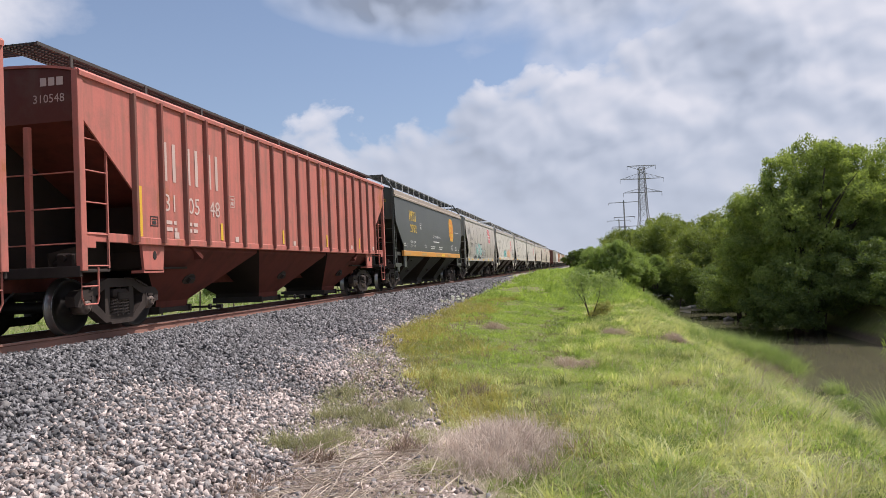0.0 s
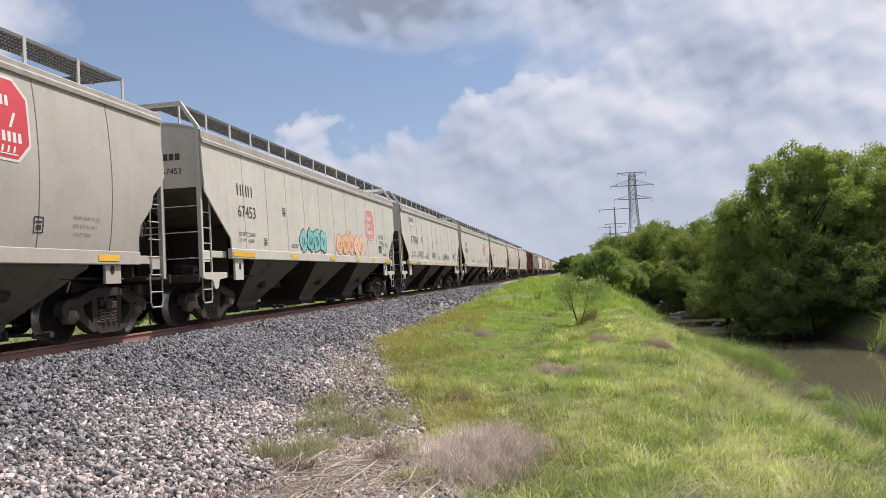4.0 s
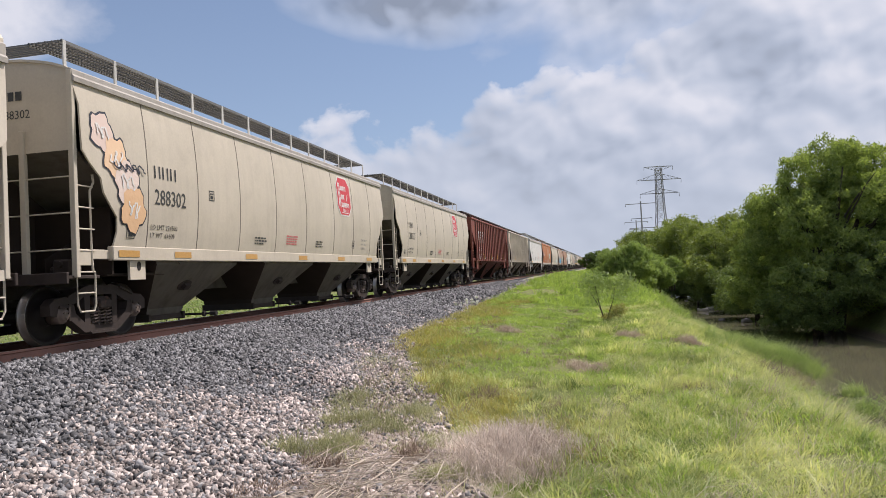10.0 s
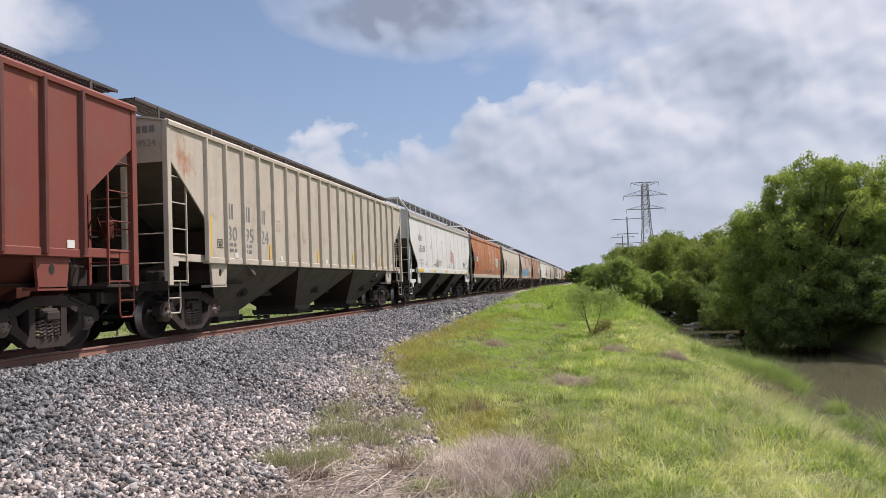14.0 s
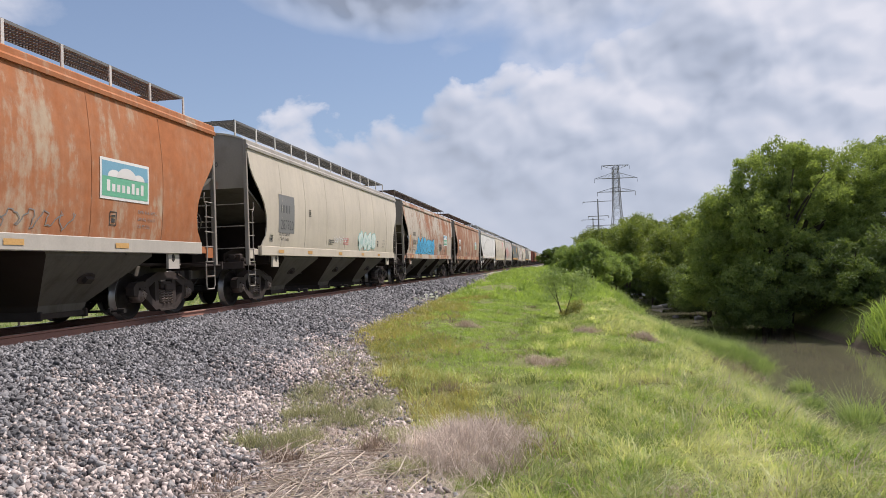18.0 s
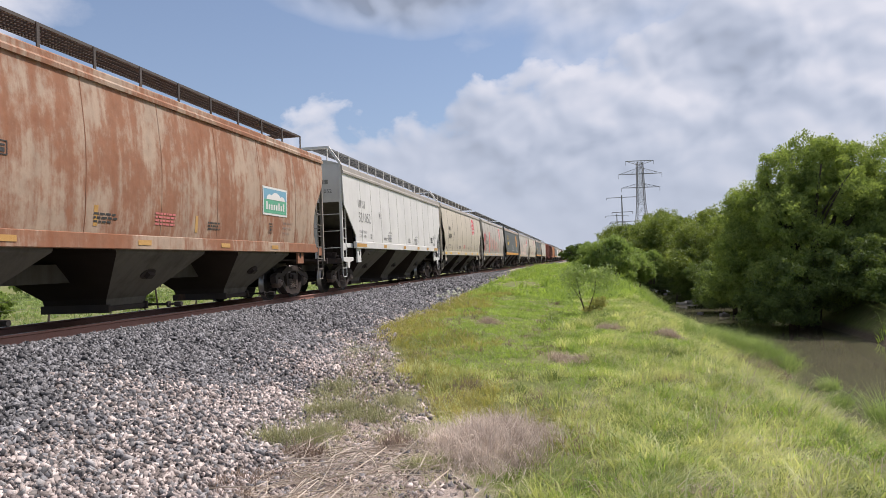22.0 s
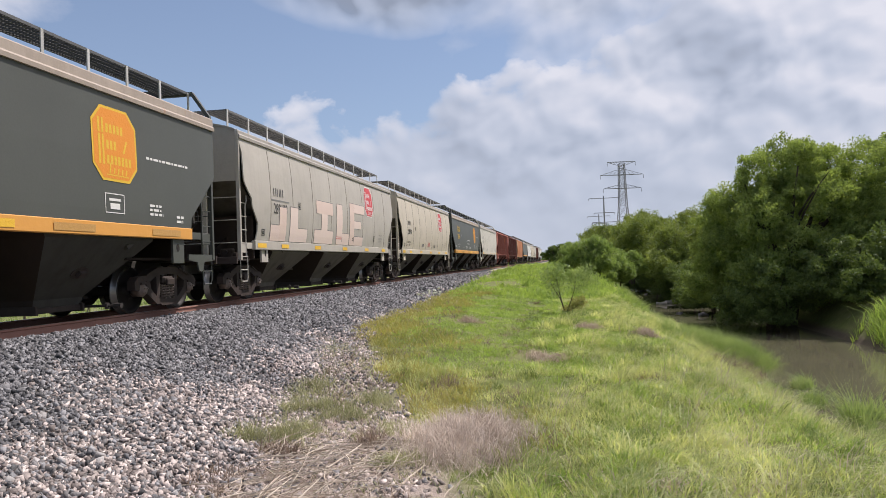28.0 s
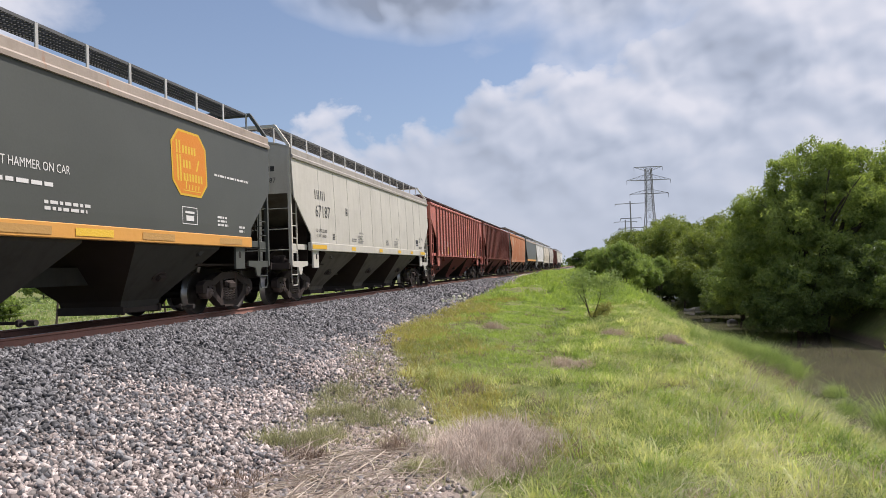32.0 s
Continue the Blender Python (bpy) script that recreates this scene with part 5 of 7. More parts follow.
    # ends: posts, ladders, grab irons, steps
    for f, m in ((0, one), (1, Matrix.Diagonal((1, -1, 1, 1)))):
        for s in (1, -1) if detail else (1,):
            mm = m @ Matrix.Diagonal((s, 1, 1, 1))
            e = k["end"]
            part("corner_post", corner_post(kind), post, car, mm @ pose(0.02, -e, 0))
            if s < 0:
                continue
            reach, gap = (0.70, 0.50) if kind == "ribbed" else (0.44, 0.33)
            l = part("ladder", ladder_stile(kind), post, car, mm @ pose(1.50, -e + reach, 0))
            for r in range(5):
                part("rung", mesh_of("rung", rung_mesh), post, l, pose(0, 0.02 - reach, 1.10 + gap * r) @ Matrix.Diagonal((1, (reach - 0.02) / 0.40, 1, 1)))
            part("sill_extension", sill_extension(kind), P, car, mm)
            part("step", mesh_of("stirrup", stirrup_mesh), post, car, mm @ pose(1.50, -e + 0.03, 0))
            part("jacking_plate", bolster_web(kind), stripe if stripe and body[:4] == "rust" else P, car, mm @ pose(0, -k["tc"] / 2 + 0.42, 0))
            part("round_hole", mesh_of("hole_disc", hole_disc_mesh), M_DARK, car, mm @ pose(k["side"][0][2] - 0.048, -k["tc"] / 2 + 0.44, (1.0 + k["sill"][0]) / 2 + 0.05))
            if kind == "flat":
                part("tow_bracket", mesh_of("tow_bracket", push_plate_mesh), P, car, mm @ pose(0.0, -e + 0.06, 0), "painted steel bracket with a lug")
        for r in range(3):
            part("grab_iron", mesh_of("grab_iron", grab_mesh), post, car, m @ pose(0, -k["end"] + 0.06, 1.45 + 0.55 * r))
        if kind == "flat":
            part("end_frame", mesh_of("end_frame", end_frame_mesh), post, car, m @ pose(0.02, -k["end"] + 0.003, 0))
        for x in (0.62, -0.62):
            part("end_post", mesh_of("end_post", lambda bm: soft_box(bm, -0.05, 0.05, -0.03, 0.05, 1.04, 3.3, 0.008)), post if kind != "flat" else P, car, m @ pose(x, -k["end"] + 0.02, 0))
    part("air_reservoir", mesh_of("air_reservoir", tank_mesh), M_TRUCK, car, pose(0, k["end"] - 0.5, 1.30))
    part("brake_valve", mesh_of("brake_valve", valve_mesh), M_TRUCK, car, pose(1.0, -k["end"] + 0.4, 1.06))
    part("brake_wheel", mesh_of("brake_wheel", brake_wheel_mesh), U, car, pose(1.0, k["end"] - 0.15, 2.0))
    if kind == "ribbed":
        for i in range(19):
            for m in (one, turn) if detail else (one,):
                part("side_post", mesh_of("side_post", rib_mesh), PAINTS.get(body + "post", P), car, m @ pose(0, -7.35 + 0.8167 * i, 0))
    else:
        ys = {"flat": (-6.35, -5.05, -3.75, -2.45, -1.15, 0.15, 1.45, 2.70, 3.95, 5.25, 6.5), "round": (-6.2, -4.6, -2.9, -1.1, 0.75, 2.8, 4.5, 6.2), "long": (-6.4, -4.5, -2.4, -0.3, 1.8, 3.9, 6.1)}[kind]
        for y in ys if body != "black" else ():
            part("weld_seam", make_seam(kind, 0.005 if kind == "flat" else 0.017), P if kind == "long" else M_FAINT if kind == "flat" else M_SEAM, car, pose(0, y, 0))
    for y in (-k["tc"] / 2, k["tc"] / 2):
        add_truck(car, y, detail)
    if marks:
        marks(Marks(kind, car), car)
    CARS.append((car, yc))
    return car


CARS = []


def tape(q, ys, w, mat, kind, h=0.10):
    z = sum(KINDS[kind]["sill"]) / 2
    for y in ys:
        q.block("reflector", y, y + w, z - h / 2, z + h / 2, mat, 1, "", 1)


def digits_ribbed(q, number, ink, big=True, y0=-6.46):
    """Lettering split over the panels between the posts."""
    q2 = q
    if big:
        q2.initials(y0 + 0.02, 2.66, 0.72, ink, 0.817, 0.105)
        for i in range(3):
            q2.text(number[2 * i:2 * i + 2], y0 + 0.817 * i + 0.02, 2.10, 0.32, ink)
    else:
        q2.initials(y0 + 0.08, 2.45, 0.34, ink, 0.817, 0.06)
        for i in range(3):
            q2.text(number[2 * i:2 * i + 2], y0 + 0.817 * i + 0.02, 1.98, 0.32, ink)
    q2.bars(y0 + 0.05, 1.86, 0.42, 2, 0.07, ink, 3)
    q2.bars(y0 + 0.85, 1.86, 0.42, 2, 0.07, ink, 4)


def flat_print(q, ink, number, size=0.27, z=2.42, y=-6.68, data=("225000", "61000"), owner=True):
    if owner:
        q.initials(y, z + 0.50, 0.27, ink, 0.29, 0.05)
    q.text(number, y, z, size, ink, squeeze=1.0 if owner else 1.15)
    if data:
        rows = ("LD LMT " + data[0], "LT WT  " + data[1])
        for i, row in enumerate(rows if owner else rows[::-1]):
            q.text(row, y, 1.98 - 0.15 * i, 0.09, ink)
    q.placard(-5.35, 1.80, 0.17, ink, 0.2)
    q.placard(-4.05, 2.62, 0.22, ink, 0.2)
    ink = M_LGREY
    q.bars(-2.9, 1.98, 0.65, 5, 0.03, ink, 5)
    q.text("WARNING", -2.75, 2.06, 0.075, ink)
    q.bars(-3.5, 1.86, 0.5, 2, 0.035, ink, 6)
    q.bars(0.6, 1.92, 0.4, 3, 0.04, ink, 7)
    q.text("WARNING", 2.0, 2.02, 0.07, ink)
    q.bars(1.8, 1.94, 0.7, 5, 0.03, ink, 8)


def round_print(q, ink, number, y=-6.02, z=2.26, size=0.27):
    q.initials(y, z + 0.46, 0.22, ink, 0.245, 0.042)
    q.text(number, y, z, size, ink, squeeze=0.85)
    q.text("LD LMT 224500", y - 0.1, 1.82, 0.085, ink)
    q.text("LT WT  61600", y - 0.1, 1.68, 0.085, ink)
    q.placard(y - 0.75, 1.64, 0.17, ink, 0.22)
    q.placard(-4.2, 2.48, 0.2, ink, 0.2)
    q.bars(-2.2, 1.80, 0.6, 3, 0.035, ink, 5)
    q.bars(-0.5, 1.90, 0.7, 4, 0.035, M_REDTAG, 6)
    q.bars(1.4, 1.82, 0.6, 3, 0.035, ink, 7)
    q.placard(4.4, 1.72, 0.24, ink, 0.2)
    for i, line in enumerate(("EXW 10-8  H 9-2", "EW 8-2  H 16-2", "CU FT 5201")):
        q.text(line, 5.25, 1.97 - 0.13 * i, 0.06, M_LGREY)


def black_print(q, number):
    tape(q, (-7.0, -3.6, -0.3, 2.9, 5.6), 1.0, M_DULLOR, "flat", 0.12)
    tape(q, (1.2,), 0.9, M_YELLOW, "flat", 0.12)
    q.initials(-5.75, 3.02, 0.44, M_LYEL, 0.44, 0.085)
    if number:
        q.text(number, -5.7, 2.50, 0.36, M_LYEL, squeeze=0.8)
    else:
        q.bars(-5.7, 2.50, 1.3, 1, 0.30, M_LYEL, 2)
    q.placard(-3.72, 2.69, 0.30, M_LWHITE, 0.28)
    q.text("LD LMT 225000", -5.8, 2.02, 0.11, M_LWHITE)
    q.text("LT WT  61000", -5.8, 1.84, 0.11, M_LWHITE)
    q.placard(-6.55, 1.80, 0.18, M_LGREY, 0.25)
    q.bars(-7.0, 1.95, 0.4, 2, 0.05, M_LWHITE, 3)
    q.text("DO NOT HAMMER ON CAR", -0.70, 2.40, 0.13, M_LWHITE, width=1.84)
    q.bars(-0.72, 2.18, 1.84, 1, 0.06, M_LWHITE, 4)
    q.text("PATENT", -2.8, 1.95, 0.065, M_LWHITE)
    q.text("PENDING", -2.8, 1.85, 0.065, M_LWHITE)
    q.bars(-1.52, 1.93, 1.2, 2, 0.05, M_LWHITE, 6)
    q.bars(0.58, 1.93, 1.2, 2, 0.05, M_LWHITE, 7)
    q.emblem(4.55, 3.02, 1.28, M_LOGOOR, M_LYEL)
    q.placard(4.2, 1.83, 0.34, M_LWHITE, 0.55)
    q.bars(5.55, 2.02, 0.5, 3, 0.045, M_LWHITE, 8)
    q.bars(5.5, 2.90, 1.75, 1, 0.045, M_LWHITE, 9)
    q.bars(6.5, 1.85, 0.3, 2, 0.05, M_LWHITE, 10)
    q.text("CAUTION", 0.2, 1.52, 0.07, M_DULLOR)


TAN_TAPE = (-6.95, -5.35, -2.6, 0.3, 3.2, 5.9)


def car_list():
    """The train, car by car, with the place of each front axle at the start."""
    F, N = "flat", None

    def red(number, ink, big):
        def go(q, car):
            q.block("reflector", -7.30, -7.19, 1.60, 2.48, M_YELLOW, 9, "yellow reflective strip", 1)
            for y in (-4.35, -1.1, 2.15, 5.4):
                q.block("reflector", y, y + 0.10, 1.62, 1.98, M_YELLOW, 1, "", 1)
            for y in (-6.15, -3.7, -0.4, 4.5, 7.0):
                q.block("data_patch", y, y + 0.16, 1.60, 1.72, M_LPINK if ink is M_LPINK else M_LWHITE, 1, "", 1)
            q.placard(-6.92, 1.80, 0.18, M_LBLACK, 0.24)
            q.placard(-3.9, 2.35, 0.26, M_LPINK, 0.22)
            digits_ribbed(q, number, ink, big)
            end_bars("ribbed", car, 0.88, 3.92, 0.42, 1, 0.13, ink)
            end_text("ribbed", car, number, 0.75, 3.66, 0.13, ink)
        return go

    def black(number):
        def go(q, car):
            black_print(q, number)
            end_bars("flat", car, 0.75, 3.92, 0.36, 1, 0.13, M_LYEL)
            if number:
                end_text("flat", car, number, 0.72, 3.66, 0.12, M_LYEL)
        return go

    def flat(number, ink=M_LBLACK, size=0.27, logo=N, more=N, z=2.42, y=-6.68, tape_mat=M_YELLOW):
        def go(q, car):
            flat_print(q, ink, number, size, z, y, ("225700", "60300") if more is tags else ("225000", "61000"), more is not tags)
            tape(q, (-7.06,), 1.15, tape_mat, "flat", 0.12)
            tape(q, (-3.6, -0.4, 2.3, 4.4), 0.42, tape_mat, "flat", 0.12)
            tape(q, (6.28,), 0.9, tape_mat, "flat", 0.12)
            q.block("data_box", 5.46, 5.95, 1.84, 2.15, M_LWHITE, 0, "", 1)
            for a, b, c, d in ((5.48, 5.69, 1.94, 2.13), (5.71, 5.93, 1.94, 2.13), (5.48, 5.93, 1.86, 1.92)):
                q.block("data_box", a, b, c, d, M_LBLACK, 1, "", 1)
            q.bars(6.12, 2.22, 0.3, 4, 0.035, M_LGREY, 31)
            q.bars(6.6, 2.24, 0.28, 3, 0.035, M_LGREY, 32)
            q.bars(6.05, 1.81, 0.7, 2, 0.03, M_LGREY, 33)
            if logo:
                q.emblem(4.38, 2.86, 1.24, logo, M_LWHITE)
            end_bars("flat", car, 0.70, 3.55, 0.40, 1, 0.14, ink)
            end_text("flat", car, number, 0.66, 3.25, 0.13, ink)
            if more:
                more(q)
        return go

    def rnd(number, kind="round", ink=M_LBLACK, logo=M_LOGORED, more=N, tape_mat=M_YELLOW, y=-6.02):
        def go(q, car):
            round_print(q, ink, number, y, 2.26 if kind == "round" else 1.99)
            if kind == "round":
                tape(q, TAN_TAPE, 0.55, tape_mat, kind, 0.11)
            else:
                tape(q, (-6.6, -4.2, -1.0, 2.0, 4.6), 0.4, M_DULLOR, kind, 0.09)
            if logo:
                q.emblem(3.75, 3.28, 1.20, logo, M_LWHITE)
            end_bars(kind, car, 0.25, 3.78, 0.40, 1, 0.14, ink)
            end_text(kind, car, number, 0.22, 3.50, 0.13, ink)
            if more:
                more(q)
        return go

    def kone(q):
        q.blob(-2.2, 1.98, 2.2, 0.62, M_TEAL, 4, 0, 7)
        q.tag("KONE", -4.2, 1.56, 3.3, 0.86, M_SILVER, M_NAVY, 0.06, 0.026)
        q.tag("OSEK", -0.4, 1.56, 1.9, 0.52, M_SILVER, M_NAVY, 0.045, 0.032)
        q.scrawl(-7.3, 3.0, 1.5, 0.5, M_LGREY, 6, 0.05, 6)

    def teal(q):
        q.bubbles(-2.9, 1.68, 2.2, 0.7, 4, M_TEAL, M_NAVY, 51)
        q.bubbles(0.3, 1.68, 3.2, 0.75, 5, M_PEACH, M_REDTAG, 57)
        q.text("IOXOE", 5.54, 2.40, 0.17, M_LBLACK, width=0.72)
        q.text("ORC KSC", 5.60, 2.19, 0.14, M_LBLACK, width=0.62)

    def tags(q):
        for i, y in enumerate((-4.9, -1.5, 2.3)):
            q.tag("WORD", y, 1.80, 1.05, 0.33, M_LBLACK, None, -0.012, 0.0, 0, 0.12)
        q.text("S/S MNS", -5.74, 1.44, 0.13, M_LBLACK, width=1.1)
        q.text("S/S", 3.5, 1.82, 0.20, M_LBLACK, width=0.4)
        rng = random.Random(44)
        for y in (-5.05, -3.75, -1.15, 0.15, 1.45, 3.95):
            q.scrawl(y - 0.06, rng.uniform(1.9, 2.5), 0.12, rng.uniform(0.9, 1.5), M_FAINT, rng.randint(1, 99), 0.045, 1)
        q.block("painted_out_patch", -6.62, -5.62, 3.29, 3.68, M_LGREY, 0, "scraped grey patch", 1)
        q.block("painted_out_patch", -6.58, -5.66, 3.31, 3.46, M_PALEPINK, 1, "", 1)

    def peach(q):
        for i, (y, z, r) in enumerate(((-7.35, 3.30, 0.34), (-7.05, 2.92, 0.38), (-6.78, 2.55, 0.40), (-6.62, 2.12, 0.42))):
            q.blob(y, z, r * 0.86 + 0.04, r + 0.045, M_NAVY, 60 + i, 0, 5)
            q.blob(y, z, r * 0.86, r, M_PEACH if i % 2 else M_PALEPINK, 60 + i, 1 + i, 5)
            q.scrawl(y - r * 0.4, z - r * 0.4, r * 0.8, r * 0.8, M_LWHITE, 63 + i, 0.03, 2, 6)
        q.scrawl(-7.2, 2.72, 0.9, 0.16, M_NAVY, 71, 0.03, 5, 8)

    def pinkloop(q):
        q.scrawl(1.0, 1.9, 1.4, 0.95, M_REDTAG, 31, 0.045, 4)
        q.scrawl(-3.0, 1.75, 1.6, 0.42, M_LGREY, 33, 0.03, 6)

    def sign(y, z):
        def go(q):
            q.block("sign_board", y - 0.74, y + 0.74, z - 0.34, z + 0.36, M_LWHITE, 1, "white edged green and blue sign panel", 3)
            q.block("sign_field", y - 0.69, y + 0.69, z - 0.29, z + 0.05, M_GREENSIGN, 2, "", 3)
            q.block("sign_sky", y - 0.69, y + 0.69, z + 0.05, z + 0.31, M_SIGNBLUE, 2, "", 3)
            for i, (dy, r) in enumerate(((-0.34, 0.20), (0.02, 0.30), (0.40, 0.18))):
                n = 10
                pts = [(y + dy + r * math.cos(math.pi * j / n), z + 0.05 + 0.62 * r * math.sin(math.pi * j / n)) for j in range(n + 1)]
                q.put("sign_hill", pts, [tuple(range(n + 1))], M_LWHITE, "", 3 + i % 2)
            for i in range(8):
                q.block("sign_bar", y - 0.56 + 0.145 * i, y - 0.47 + 0.145 * i, z - 0.20, z - 0.07 + (0.06 if i in (0, 5, 7) else 0), M_LWHITE, 3, "", 1)
        return go

    def iais(q):
        q.block("painted_patch", -6.66, -5.90, 2.40, 2.74, M_LWHITE, 0, "", 1)
        sign(4.85, 2.50)(q)
        q.scrawl(-8.1, 2.2, 1.5, 0.9, M_LGREY, 8, 0.06, 6)
        q.scrawl(-5.0, 1.56, 9.0, 0.34, M_LGREY, 9, 0.02, 26)

    def mint(q):
        q.bubbles(1.5, 1.55, 2.6, 0.72, 4, M_MINT, M_TEAL, 81)
        q.scrawl(-1.7, 1.72, 1.7, 0.25, M_LWHITE, 83, 0.03, 8)
        q.block("painted_patch", -6.65, -5.45, 1.9, 2.95, M_LGREY, 0, "", 4)

    def blue(q):
        q.block("spray_paint", -5.6, 0.4, 1.52, 1.72, M_BLUE, 0, "", 2)
        q.bubbles(-5.25, 1.54, 5.5, 0.92, 6, M_BLUE, M_NAVY, 91)
        q.scrawl(2.0, 1.65, 1.3, 0.65, M_NAVY, 95, 0.05, 6)
        sign(4.78, 2.50)(q)
        q.block("reflector", -7.25, -7.12, 1.65, 2.45, M_ORANGE, 1, "", 3)

    def redtag(q):
        q.scrawl(-7.6, 2.2, 1.55, 1.05, M_REDTAG, 15, 0.06, 9)
        q.scrawl(-7.1, 1.6, 0.9, 0.75, M_REDTAG, 16, 0.05, 5)
        for i, y in enumerate((-4.2, -2.6, -1.2, 0.4, 2.0)):
            q.scrawl(y, 1.6, 1.1, 1.75 - 0.2 * i, M_LOGOPINK, 41 + i, 0.09, 2)
        q.block("spray_paint", -4.15, -3.5, 1.56, 3.3, M_LOGOPINK, 0, "", 6)

    def blocks(q):
        shapes = (((-6.2, -5.6, 1.53, 1.95), (-5.6, -5.1, 1.53, 2.45)), ((-4.8, -4.2, 1.53, 2.5), (-4.2, -3.4, 1.53, 1.92)),
                  ((-2.6, -0.95, 2.47, 2.87), (-2.1, -1.5, 1.95, 2.47), (-2.75, -0.9, 1.53, 1.95)), ((-0.5, 0.15, 1.53, 2.9), (0.15, 0.95, 1.53, 1.92)),
                  ((1.05, 1.6, 1.53, 3.05), (1.6, 3.0, 2.72, 3.05), (1.6, 2.5, 2.15, 2.42), (1.6, 2.8, 1.53, 1.85)))
        for shape in shapes:
            for a, b, c, d in shape:
                q.block("spray_line", a - 0.022, b + 0.022, c, d + 0.022, M_LGREY, 0, "", 4)
            for a, b, c, d in shape:
                q.block("spray_paint", a - 0.003, b + 0.003, c, d + 0.002, M_PALEPINK, 1, "", 4)
        q.block("spray_line", -6.2, -4.9, 2.60, 2.63, M_LGREY, 1, "", 1)

    def patched(q):
        q.block("painted_patch", -6.66, -5.84, 2.44, 2.80, M_LWHITE, -1, "rough white number patch", 2)
        q.block("painted_patch", -6.66, -5.74, 1.96, 2.28, M_LWHITE, -1, "rough white number patch", 2)
        q.block("reflector", -7.34, -7.22, 1.60, 2.48, M_ORANGE, 1, "faded orange strip", 5)
        for y in (-4.35, -2.2, 0.9):
            q.block("reflector", y, y + 0.10, 1.62, 1.95, M_DULLOR, 0, "", 1)
        sign(4.75, 2.50)(q)

    S = "weathered red ribbed covered hopper car in a moving freight train"
    B = "dark green black covered hopper car with an orange sill stripe"
    T = "pale tan round-sided covered hopper car in a moving freight train"
    C = "cream grey flat-sided covered hopper car in a moving freight train"
    R = "rust-stained round-sided covered hopper car in a moving freight train"
    dark = dict(stanchions="dark")
    # end sheets in a much darker red: their shade is painted in, with grime
    shaded_end = dict(dark, end=PAINTS["darkredpost"])
